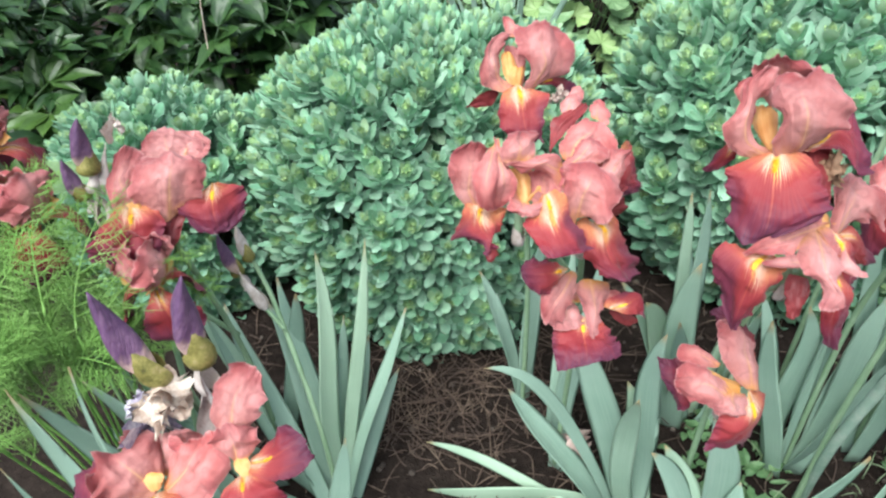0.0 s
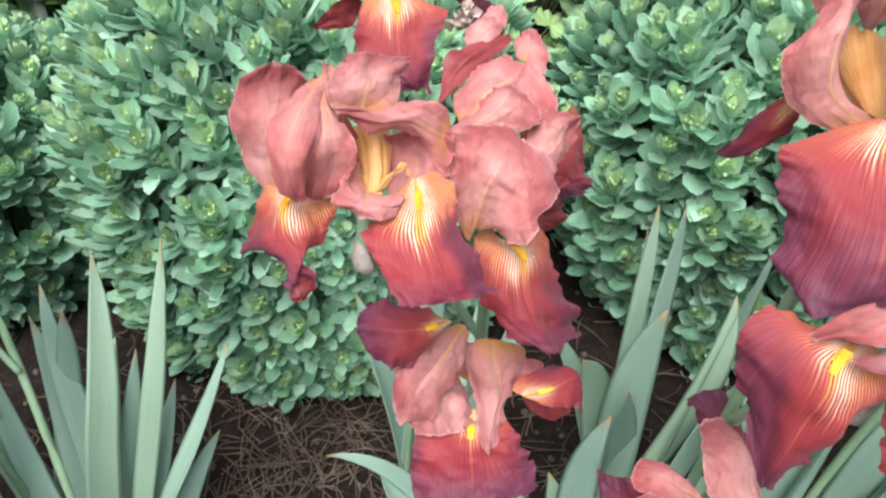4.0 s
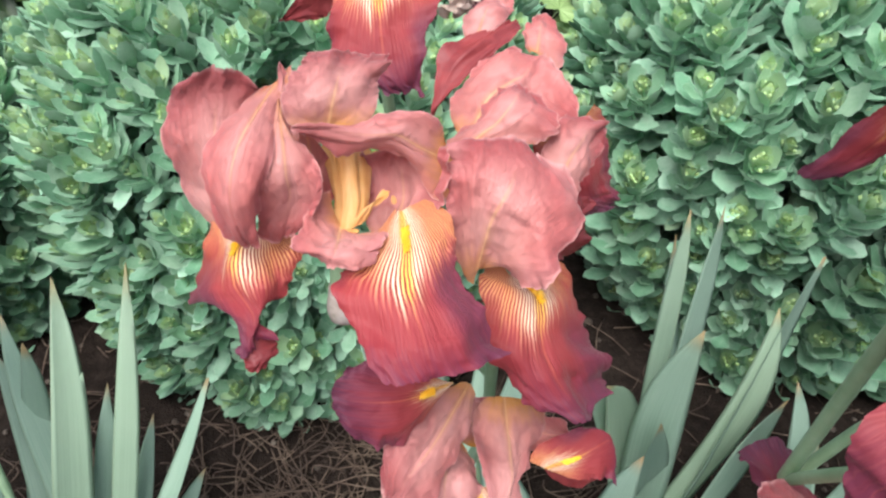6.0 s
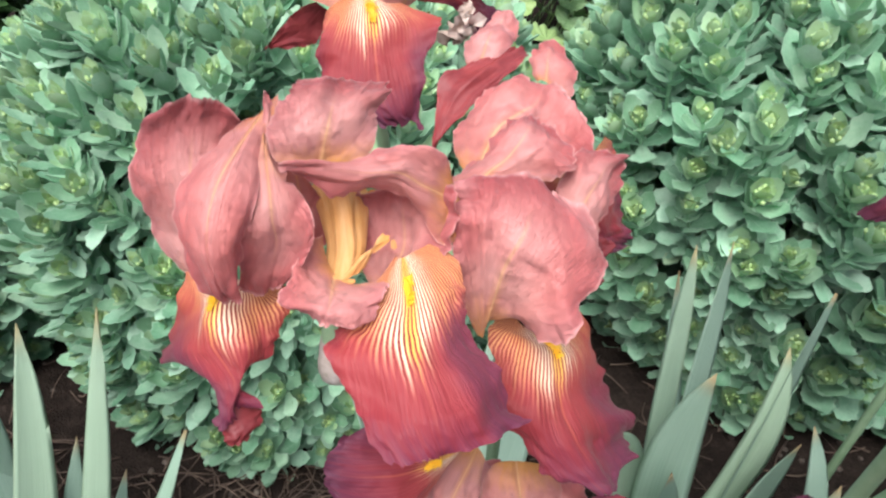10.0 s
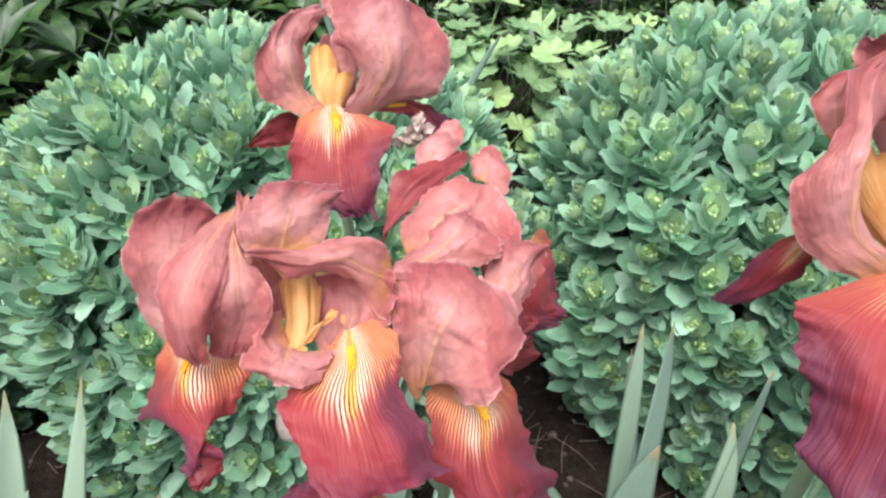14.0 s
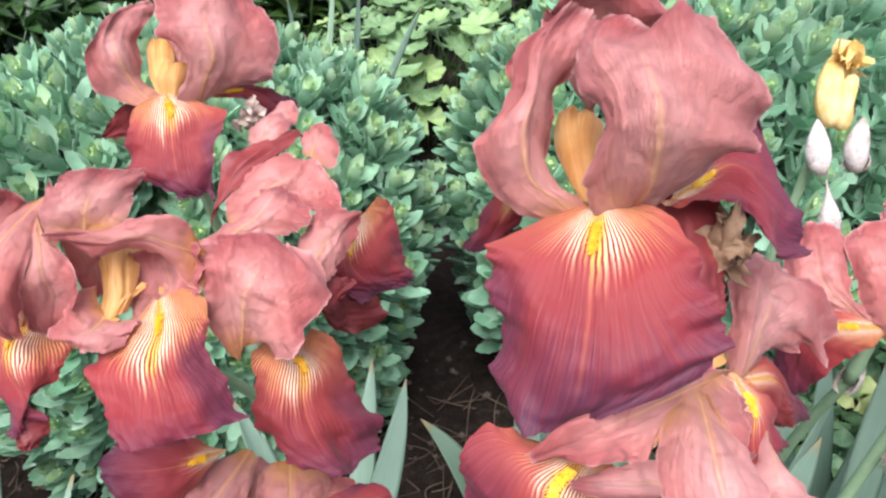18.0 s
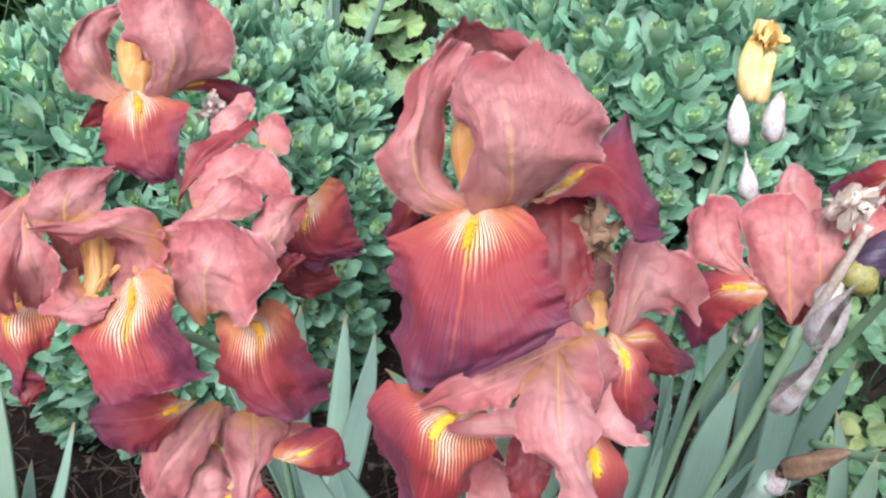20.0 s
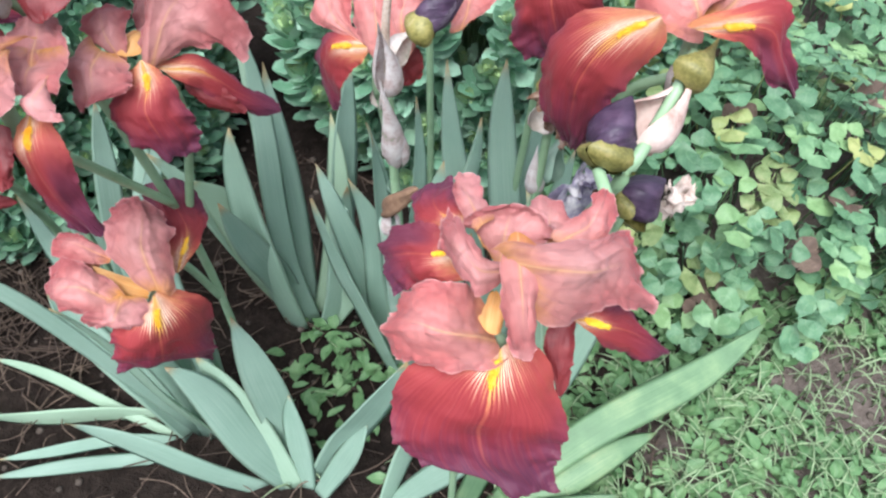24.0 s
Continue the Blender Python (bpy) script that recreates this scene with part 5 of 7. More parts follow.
draped_petal(fl, "standard", [((-4, -11, 29), (14, -8, 30), (24, -16, 24)), ((-11, -27, 26), (8, -34, 32), (27, -35, 20)), ((-10, -43, 20), (7, -49, 26), (19, -48, 17)), ((0, -52, 15), (10, -60, 20), (17, -57, 15)), ((3, -63, 10), (14, -69, 13), (22, -68, 7)), ((-5, -74, 1), (5, -77, 2), (16, -72, 1))], 351)
draped_petal(fl, "standard", [((36, -17, 17), (40, -19, 18), (43, -21, 14)), ((29, -31, 13), (37, -33, 17), (48, -33, 12)), ((36, -39, 10), (45, -42, 10), (55, -42, 10))], 352)
draped_petal(fl, "fall", [((19, -31, -3), (28, -31, 0), (39, -28, -2)), ((17, -40, -8), (28, -44, -5), (45, -39, -13)), ((19, -45, -21), (28, -51, -20), (46, -45, -28)), ((22, -50, -48), (32, -54, -50), (45, -48, -55)), ((33, -53, -72), (41, -55, -79), (51, -52, -80))], 353, lean=0.25)
draped_petal(fl, "style_arm", [((-11, 10, 22), (-2, 12, 22), (9, 15, 20)), ((-11, 1, 20), (-5, 2, 19), (4, 6, 18)), ((-12, -12, 16), (-9, -11, 17), (-7, -8, 16))], 354)
draped_petal(fl, "standard", [((7, 19, 17), (24, 15, 13), (43, 18, 11)), ((7, 2, 15), (22, -2, 10), (40, -2, 6)), ((20, -16, 9), (28, -18, 8), (37, -15, 6))], 355)
draped_petal(fl, "standard", [((5, 20, 16), (22, 22, 13), (42, 23, 10)), ((10, 51, 20), (20, 54, 20), (33, 48, 14)), ((16, 62, 18), (22, 63, 19), (28, 60, 18))], 356)
draped_petal(fl, "fall", [((-12, -24, -12), (0, -25, -15), (11, -28, -16)), ((-12, -35, -25), (-2, -36, -28), (7, -36, -28)), ((-8, -43, -44), (-2, -43, -43), (2, -39, -40))], 357, back=True)
fl = flower_core(p3, b3, cH, "rust-red iris flower")
draped_petal(fl, "standard", [((-12, -18, 21), (-3, -15, 24), (11, -7, 23)), ((-6, 0, 43), (10, -1, 48), (36, 3, 27)), ((-3, 15, 57), (20, 9, 59), (58, 1, 14)), ((8, 32, 59), (30, 20, 63), (64, 12, 28)), ((19, 39, 57), (36, 30, 58), (54, 22, 45))], 358)
draped_petal(fl, "standard", [((-28, -12, 30), (-24, -13, 29), (-19, -12, 30)), ((-43, -5, 42), (-31, -6, 42), (-20, 5, 41)), ((-47, 3, 46), (-35, 10, 49), (-19, 21, 43)), ((-40, 19, 48), (-29, 22, 49), (-21, 24, 43))], 359)
draped_petal(fl, "standard", [((-18, 19, 24), (-9, 21, 26), (2, 25, 30)), ((-22, 36, 34), (-10, 42, 39), (5, 42, 40)), ((-20, 56, 42), (-14, 58, 44), (-3, 51, 42))], 360)
draped_petal(fl, "style_arm", [((-31, -9, 30), (-20, -14, 29), (-8, -7, 27)), ((-29, 3, 32), (-19, 3, 34), (-6, 7, 31)), ((-23, 16, 30), (-14, 17, 31), (-3, 21, 31))], 361)
draped_petal(fl, "standard", [((-47, -16, 43), (-34, -25, 39), (-17, -25, 33)), ((-50, -38, 39), (-34, -43, 41), (-14, -37, 29)), ((-45, -58, 32), (-32, -58, 35), (-16, -48, 26)), ((-42, -70, 28), (-36, -68, 29), (-28, -62, 29))], 362)
draped_petal(fl, "fall", [((-17, -24, 24), (-7, -23, 25), (3, -21, 22)), ((-21, -37, 21), (-4, -36, 20), (10, -28, 15)), ((-31, -49, 6), (-7, -49, 8), (18, -37, -5)), ((-18, -58, -12), (-1, -55, -12), (21, -40, -22)), ((-4, -55, -30), (5, -55, -32), (19, -47, -37))], 363)
draped_petal(fl, "fall", [((4, -5, 19), (7, -10, 15), (10, -15, 10)), ((26, 6, 14), (27, -4, 7), (22, -10, -3)), ((51, 12, -18), (52, 4, -24), (44, -2, -32)), ((70, 19, -40), (76, 14, -48), (64, 11, -51))], 364)
draped_petal(fl, "fall", [((10, -1, 0), (19, 1, 2), (33, 3, -1)), ((16, -8, -13), (27, -8, -12), (42, -3, -15)), ((34, -6, -30), (43, -6, -33), (54, -3, -35))], 365, back=True)
fl = flower_core(p3, b3, cL, "small rust-red iris flower low on the stem")
draped_petal(fl, "fall", [((6, -24, 14), (22, -19, 13), (41, 1, 6)), ((-10, -34, 8), (24, -34, 4), (55, 5, -20)), ((-20, -40, -15), (21, -40, -18), (50, -1, -67)), ((-25, -43, -50), (13, -38, -55), (43, -7, -103)), ((-23, -44, -62), (12, -24, -68), (42, -8, -106))], 391)
draped_petal(fl, "standard", [((-11, -6, 35), (-14, -21, 30), (-7, -32, 17)), ((-32, 4, 49), (-34, -17, 45), (-29, -34, 22)), ((-54, 13, 49), (-57, -12, 40), (-53, -22, 26)), ((-69, 7, 41), (-70, -5, 32), (-67, -14, 25))], 392)
draped_petal(fl, "standard", [((-16, 18, 47), (-23, 17, 49), (-27, 9, 45)), ((-34, 30, 58), (-42, 23, 59), (-48, 12, 51)), ((-55, 38, 60), (-62, 30, 57), (-66, 19, 51))], 393)
draped_petal(fl, "standard", [((4, -2, 36), (23, -1, 34), (39, 1, 18)), ((-12, 15, 59), (18, 13, 57), (37, 20, 38)), ((-11, 39, 69), (17, 35, 66), (36, 42, 45)), ((-8, 63, 69), (7, 66, 67), (25, 61, 53))], 394)
draped_petal(fl, "standard", [((-23, -26, 30), (-5, -25, 26), (17, -23, 15)), ((-32, -37, 29), (-9, -40, 22), (10, -38, 10)), ((-28, -44, 20), (-20, -43, 16), (-5, -39, 13))], 395)
draped_petal(fl, "fall", [((23, 38, 18), (37, 37, 11), (50, 49, 9)), ((19, 62, 32), (42, 61, 22), (56, 70, 14)), ((6, 87, 46), (31, 87, 35), (55, 93, 18)), ((-7, 96, 50), (20, 110, 46), (40, 114, 35))], 396)
draped_petal(fl, "style_arm", [((-29, 9, 43), (-24, 1, 35), (-18, -5, 28)), ((-5, 6, 28), (-3, -4, 22), (-4, -10, 16)), ((13, 5, 19), (15, -5, 13), (12, -11, 7))], 397)
draped_petal(fl, "fall", [((-37, 27, 30), (-35, 16, 26), (-33, 4, 15)), ((-48, 35, 26), (-48, 16, 20), (-42, -1, 0)), ((-62, 45, 16), (-59, 17, 3), (-47, -6, -17)), ((-77, 57, 9), (-68, 26, -9), (-59, -1, -28))], 398)
withered(p3, b3, (0.372, 0.585, 0.80), 0.018, DRY_BROWN, 2, (0, 0, -1), "withered brown flower")

# the plant seen from its back, with a bud and a dry flower
b4 = (0.575, 0.72, 0.0)
p4 = iris(b4, "iris with a rose-red flower, a purple bud and dry papery sheaths")
cE = (0.558, 0.673, 0.648)
sprout(p4, b4, cE, 0.95, None, [(0.57, 0.72, 0.4)])
fl = flower_core(p4, b4, cE, "rose-red iris flower with closed standards")
draped_petal(fl, "fall", [((-16, 4, 25), (-13, -8, 18), (-12, -16, 8)), ((-30, 13, 22), (-35, 0, 13), (-22, -13, -1)), ((-48, 22, 5), (-47, 5, -4), (-31, -11, -16)), ((-56, 24, -18), (-48, 4, -29), (-37, -8, -37)), ((-51, 14, -46), (-44, 0, -58), (-36, -2, -52))], 399, lean=-0.15)
draped_petal(fl, "standard", [((-21, 1, 21), (-12, -5, 18), (-6, -9, 18)), ((-52, 24, 23), (-37, 16, 36), (-20, 11, 32)), ((-55, 46, 33), (-38, 38, 51), (-16, 31, 47)), ((-44, 67, 45), (-28, 64, 57), (-11, 58, 57))], 400)
draped_petal(fl, "standard", [((-6, -14, 19), (6, -24, 19), (25, -23, 28)), ((-18, 2, 33), (2, -7, 52), (28, -17, 45)), ((-17, 28, 50), (4, 13, 66), (33, 6, 63)), ((-8, 53, 58), (15, 43, 70), (35, 31, 68))], 401)
draped_petal(fl, "standard", [((11, -21, 25), (25, -25, 32), (43, -20, 39)), ((8, -4, 42), (23, -15, 56), (46, -12, 51)), ((23, 15, 57), (35, 8, 67), (53, 8, 59)), ((37, 27, 61), (46, 27, 67), (56, 23, 62))], 402)
draped_petal(fl, "standard", [((20, 48, 57), (31, 43, 59), (47, 35, 60)), ((25, 66, 62), (36, 63, 69), (53, 54, 67)), ((38, 80, 68), (46, 80, 73), (54, 74, 71))], 403)
draped_petal(fl, "standard", [((68, 8, 31), (80, 3, 37), (95, 1, 40)), ((78, 27, 47), (90, 23, 52), (111, 12, 49)), ((93, 36, 54), (102, 34, 58), (113, 26, 54))], 404)
draped_petal(fl, "fall", [((11, -6, 6), (21, -13, 8), (38, -14, 14)), ((13, -10, -8), (26, -18, -9), (40, -18, 0)), ((19, -13, -19), (28, -18, -19), (38, -18, -14))], 405, back=True)
b5 = (0.572, 0.65, 0.0)
p5 = iris(b5, "iris stem with a dark purple bud and a withered flower")
stalk(p5, b5, [b5, (0.57, 0.65, 0.3), (0.566, 0.625, 0.66)], 0.0055, 0.0045)
bud(p5, b5, (0.591, 0.631, 0.698), (0.641, 0.652, 0.734), 0.0125, BUD_DARK, 11)
sheath_on(p5, b5, (0.568, 0.615, 0.655), (0.562, 0.594, 0.735), 0.0115, 12, PAPER)
sheath_on(p5, b5, (0.571, 0.62, 0.565), (0.558, 0.592, 0.690), 0.0110, 13, PAPER)
withered(p5, b5, (0.604, 0.674, 0.73), 0.017, DRY_PALE, 3, (0, 0, 1), "pale dry crumpled flower", 11)
stalk(p5, b5, [(0.567, 0.627, 0.65), (0.567, 0.62, 0.71), (0.574, 0.622, 0.76)], 0.004, 0.003, "dry_neck", DRY_PALE)
b6 = (0.59, 0.66, 0.0)
p6 = iris(b6, "cut iris stem with a withered brown tip")
stalk(p6, b6, [b6, (0.565, 0.625, 0.25), (0.558, 0.576, 0.535)], 0.008, 0.0085, "stem", STEM_PALE)
sheath_on(p6, b6, (0.560, 0.60, 0.40), (0.560, 0.571, 0.565), 0.0095, 14, STEM_PALE)
sheath_on(p6, b6, (0.558, 0.576, 0.520), (0.566, 0.567, 0.570), 0.0088, 52, PAPER)
sp = Soup()
spindle(sp, np.array((0.556, 0.572, 0.548)) - b6, np.array((0.586, 0.554, 0.600)) - b6, 0.0078, 14, 14, 0.8, 0.22)
part("withered_tip", sp.mesh("withered_tip", DRY_BROWN), p6, "brown shrivelled tip")

b7 = (0.625, 0.90, 0.0)
p7 = thing("iris_plant", b7, "iris stem with a faded yellow flower and papery sheaths", "iris")
stalk(p7, b7, [b7, (0.625, 0.90, 0.35), (0.622, 0.886, 0.69)], 0.0055, 0.0045)
sheath_on(p7, b7, (0.631, 0.835, 0.622), (0.624, 0.860, 0.668), 0.009, 17, PAPER)
for k, (a, b, r) in enumerate([((0.622, 0.862, 0.670), (0.620, 0.894, 0.711), 0.0100), ((0.652, 0.861, 0.673), (0.664, 0.892, 0.713), 0.0100)]):
    sp = Soup()
    spindle(sp, np.array(a) - b7, np.array(b) - b7, r, 18, 14, 1.0, 0.12)
    pod = part("seed_pod", sp.mesh("seed_pod", PAPER), p7, "swollen pinkish white papery pod")
    sp = Soup()
    sp.grid(wrap(np.random.default_rng(51 + k), np.array(a) - b7, np.array(b) * 0.7 + np.array(a) * 0.3 - b7, r * 1.08, 0.7))
    part("husk", sp.mesh("husk", SPATHE), pod, "dry split husk")
withered(p7, b7, (0.646, 0.922, 0.75), 0.017, YELLOW, 5, (0, 0, 1), "faded yellow furled flower", 12)
for k, (a, b, r) in enumerate([((0.633, 0.89, 0.705), (0.641, 0.929, 0.76), 0.0105), ((0.639, 0.884, 0.705), (0.654, 0.913, 0.747), 0.0085)]):
    sp = Soup()
    spindle(sp, np.array(a) - b7, np.array(b) - b7, r, 12, 12, 0.6, 0.22)
    part("furled_petals", sp.mesh("furled_petals", YELLOW), p7, "furled yellow petals")

b8 = (0.72, 0.76, 0.0)
p8 = iris(b8, "iris with one rust-red flower and broad maroon fall")
cI = (0.723, 0.695, 0.728)
sprout(p8, b8, cI, 0.95, None, [(0.72, 0.755, 0.35)])
fl = flower_core(p8, b8, cI, "open rust-red iris flower")
draped_petal(fl, "fall", [((-33, -13, -15), (-16, -19, 9), (9, -34, 12)), ((-40, -19, -26), (-20, -32, 1), (13, -47, 4)), ((-43, -24, -47), (-20, -46, -17), (19, -62, -15)), ((-36, -30, -70), (-13, -53, -44), (27, -67, -36)), ((-16, -37, -80), (-3, -51, -65), (25, -63, -60))], 406)
draped_petal(fl, "fall", [((-44, 33, 2), (-43, 22, -3), (-36, 15, -11)), ((-51, 45, 0), (-50, 31, -8), (-41, 19, -20)), ((-62, 56, -19), (-60, 44, -26), (-50, 28, -38)), ((-73, 70, -41), (-69, 60, -44), (-61, 51, -47))], 407)
draped_petal(fl, "standard", [((-29, 6, 1), (-22, -2, 5), (-13, -6, 9)), ((-48, 34, 10), (-37, 19, 20), (-22, 16, 14)), ((-51, 51, 20), (-38, 36, 32), (-15, 33, 26)), ((-36, 65, 34), (-27, 60, 45), (-7, 51, 43))], 408)
draped_petal(fl, "standard", [((-15, 47, 23), (-4, 42, 31), (6, 35, 34)), ((-20, 78, 40), (-9, 71, 49), (7, 58, 47)), ((-14, 89, 50), (-4, 85, 56), (8, 72, 53))], 409)
draped_petal(fl, "standard", [((-10, -9, 10), (4, -21, 14), (27, -24, 21)), ((11, 0, 28), (17, -7, 38), (38, -8, 42)), ((-2, 38, 45), (14, 19, 55), (45, 16, 60)), ((2, 53, 50), (15, 48, 68), (40, 38, 69))], 410)
draped_petal(fl, "standard", [((-22, 11, 3), (-9, -2, 7), (6, -6, 15)), ((-18, 29, 15), (-4, 18, 21), (13, 10, 27)), ((-9, 47, 32), (-1, 46, 39), (9, 34, 35))], 411)
draped_petal(fl, "standard", [((-37, 10, 5), (-29, 3, 9), (-12, -7, 13)), ((-38, 5, 1), (-28, -4, 5), (-14, -11, 10)), ((-33, -2, -1), (-25, -10, 1), (-15, -12, 6))], 412)
stalk(p8, b8, [(0.715, 0.70, 0.38), (0.703, 0.607, 0.50), (0.706, 0.602, 0.655)], 0.0048, 0.004, "side_stem")
bud(p8, b8, (0.704, 0.600, 0.652), (0.730, 0.630, 0.712), 0.0135, BUD_DARK, 18)
sheath_on(p8, b8, (0.712, 0.607, 0.545), (0.732, 0.618, 0.600), 0.013, 53, STEM_PALE)
sheath_on(p8, b8, (0.703, 0.607, 0.53), (0.698, 0.60, 0.60), 0.009, 54, PAPER)

b9 = (0.745, 0.60, 0.0)
p9 = iris(b9, "iris with a rust-red flower over withered dark buds")
cJ = (0.775, 0.534, 0.761)
sprout(p9, b9, cJ, 1.0, None, [(0.745, 0.59, 0.4), (0.742, 0.57, 0.65)])
fl = flower_core(p9, b9, cJ, "open rust-red iris flower")
draped_petal(fl, "fall", [((-51, -19, 25), (-48, -29, 24), (-34, -30, 11)), ((-77, -10, 22), (-64, -34, 20), (-43, -36, 3)), ((-92, -1, 4), (-77, -33, 4), (-55, -38, -13)), ((-105, -2, -31), (-85, -30, -21), (-63, -38, -27)), ((-97, -10, -63), (-84, -27, -54), (-65, -31, -57)), ((-85, -17, -82), (-79, -22, -86), (-70, -24, -78))], 413, lean=0.15)
draped_petal(fl, "fall", [((-7, -21, 21), (-1, -26, 15), (5, -30, 10)), ((17, -22, 27), (18, -31, 19), (20, -32, 7)), ((45, -18, 27), (38, -30, 12), (34, -33, -6)), ((55, -25, -1), (50, -32, -11), (45, -35, -23)), ((71, -34, -32), (68, -35, -36), (61, -31, -33))], 414, lean=0.2)
laid_petal(fl, "standard", (-24, 19, 16), (-52, 42, 44), (-87, 50, 41), 24, (-0.2, -0.1, 1.0), 97)
laid_petal(fl, "standard", (-11, 27, 19), (-3, 58, 42), (4, 91, 61), 30, (-0.0, -0.5, 0.8), 98)
laid_petal(fl, "standard", (1, -6, 2), (-7, -2, 21), (-9, 38, 36), 30, (-0.0, -0.4, 0.9), 99)
laid_petal(fl, "standard", (9, 5, -2), (31, 13, 14), (49, 40, 30), 25, (0.3, -0.4, 0.8), 100)
laid_petal(fl, "style_arm", (-6, 1, 6), (-4, 11, 17), (2, 31, 25), 11, (-0.1, -0.5, 0.9), 101)
laid_petal(fl, "fall", (13, 24, -5), (44, 65, 5), (70, 71, -14), 19, (0.5, 0.8, 0.1), 102, True)
withered(p9, b9, (0.702, 0.565, 0.688), 0.021, DRY_BUFF, 6, (0, 0, 0), "withered buff and brown flower", 12)
withered(p9, b9, (0.716, 0.562, 0.640), 0.017, DRY_BUFF, 8, (0, 0, 0), "withered brown flower", 9)
stalk(p9, b9, [(0.744, 0.588, 0.48), (0.745, 0.560, 0.60), (0.738, 0.562, 0.67), (0.715, 0.562, 0.685)], 0.005, 0.0045, "side_stem", DRY_BROWN)
stalk(p9, b9, [(0.744, 0.588, 0.5), (0.717, 0.462, 0.685), (0.755, 0.499, 0.721), (0.775, 0.524, 0.748)], 0.005, 0.0045, "side_stem")
sheath_on(p9, b9, (0.728, 0.477, 0.706), (0.776, 0.516, 0.744), 0.019, 71, DRY_PINK)
sheath_on(p9, b9, (0.761, 0.506, 0.735), (0.791, 0.532, 0.755), 0.014, 72, CALYX)
bud(p9, b9, (0.705, 0.466, 0.703), (0.728, 0.5, 0.732), 0.0165, BUD_DARK, 19, False)
withered(p9, b9, (0.726, 0.530, 0.616), 0.019, DRY_VIOLET, 7, (-1, 0, 0), "limp grey violet withered flower", 7)
stalk(p9, b9, [(0.744, 0.588, 0.42), (0.707, 0.442, 0.668), (0.703, 0.465, 0.699)], 0.005, 0.0045, "side_stem")
bud(p9, b9, (0.758, 0.524, 0.584), (0.797, 0.542, 0.605), 0.020, BUD_DARK, 74, False)
withered(p9, b9, (0.804, 0.530, 0.593), 0.016, DRY, 9, (1, 0, 0), "pale dry petal rag", 7)
stalk(p9, b9, [(0.744, 0.588, 0.40), (0.756, 0.529, 0.555), (0.758, 0.524, 0.583)], 0.0045, 0.0035, "side_stem")

b10 = (0.615, 0.47, 0.0)
p10 = iris(b10, "iris with one wide open rust-red flower beside the weeds")
cK = (0.619, 0.349, 0.691)
sprout(p10, b10, cK, 1.1, None, [(0.618, 0.46, 0.35)])
fl = flower_core(p10, b10, cK, "wide open rust-red iris flower")
draped_petal(fl, "fall", [((-20, -21, 0), (-5, -23, 7), (22, -17, 2)), ((-44, -13, -4), (-9, -32, 0), (28, -29, -13)), ((-61, -22, -24), (-12, -41, -16), (33, -41, -32)), ((-62, -36, -47), (-16, -45, -35), (31, -51, -48)), ((-48, -47, -63), (-11, -54, -59), (29, -58, -60)), ((-22, -47, -59), (7, -66, -80), (24, -63, -71))], 376, glow=-0.14)
draped_petal(fl, "standard", [((-9, -27, 8), (-13, -10, 11), (-14, 12, 22)), ((-30, -27, 9), (-32, -17, 30), (-30, 10, 35)), ((-49, -18, 5), (-46, -9, 30), (-48, 13, 29)), ((-66, -2, -2), (-63, 7, 13), (-56, 17, 16))], 377)
draped_petal(fl, "standard", [((1, 4, 57), (3, 1, 56), (1, 0, 52)), ((-13, 8, 62), (-14, -1, 61), (-14, -6, 48)), ((-20, 23, 68), (-23, 10, 66), (-21, 3, 51)), ((-28, 39, 65), (-32, 29, 63), (-34, 25, 53))], 378)
draped_petal(fl, "fall", [((-23, 45, 41), (-23, 33, 38), (-16, 19, 29)), ((-33, 46, 43), (-34, 29, 39), (-32, 19, 28)), ((-52, 55, 35), (-51, 37, 31), (-47, 23, 19)), ((-65, 57, 20), (-65, 46, 16), (-58, 29, 4))], 379, lean=-0.2)
draped_petal(fl, "fall", [((-15, 56, 44), (-22, 53, 39), (-40, 55, 33)), ((-20, 68, 44), (-31, 65, 38), (-43, 68, 31)), ((-19, 86, 41), (-31, 86, 36), (-44, 85, 29))], 380)
draped_petal(fl, "standard", [((-16, 42, 52), (-10, 43, 54), (-1, 45, 54)), ((-21, 60, 53), (-14, 59, 53), (-5, 58, 52)), ((-18, 75, 53), (-15, 76, 54), (-5, 75, 53))], 381)
draped_petal(fl, "standard", [((-14, 38, 50), (3, 28, 40), (22, 24, 47)), ((-16, 39, 57), (7, 38, 53), (29, 25, 56)), ((-5, 42, 59), (13, 42, 61), (25, 32, 60))], 382)
draped_petal(fl, "style_arm", [((-12, 37, 50), (-3, 35, 47), (7, 31, 46)), ((-7, 32, 38), (2, 30, 35), (18, 31, 41))], 383)
draped_petal(fl, "standard", [((22, 50, 47), (31, 38, 45), (43, 35, 43)), ((25, 59, 45), (35, 59, 47), (45, 49, 43))], 384)
draped_petal(fl, "standard", [((30, 24, 60), (36, 18, 60), (45, 11, 54)), ((42, 31, 60), (49, 26, 60), (56, 19, 55)), ((58, 48, 58), (64, 49, 60), (69, 39, 54))], 385)
draped_petal(fl, "standard", [((-4, -3, 71), (4, -3, 75), (16, -5, 71)), ((-5, -15, 59), (4, -18, 63), (17, -14, 60)), ((-4, -22, 40), (5, -27, 46), (14, -20, 44)), ((0, -30, 26), (7, -34, 23), (12, -28, 27))], 386)
draped_petal(fl, "standard", [((2, 2, 78), (7, -8, 72), (16, -22, 44)), ((25, 2, 76), (22, -13, 72), (32, -20, 36)), ((47, 6, 68), (41, -9, 65), (49, -11, 37)), ((66, 20, 59), (61, 1, 54), (68, -10, 31)), ((75, 11, 45), (76, 0, 39), (85, -10, 24))], 387)
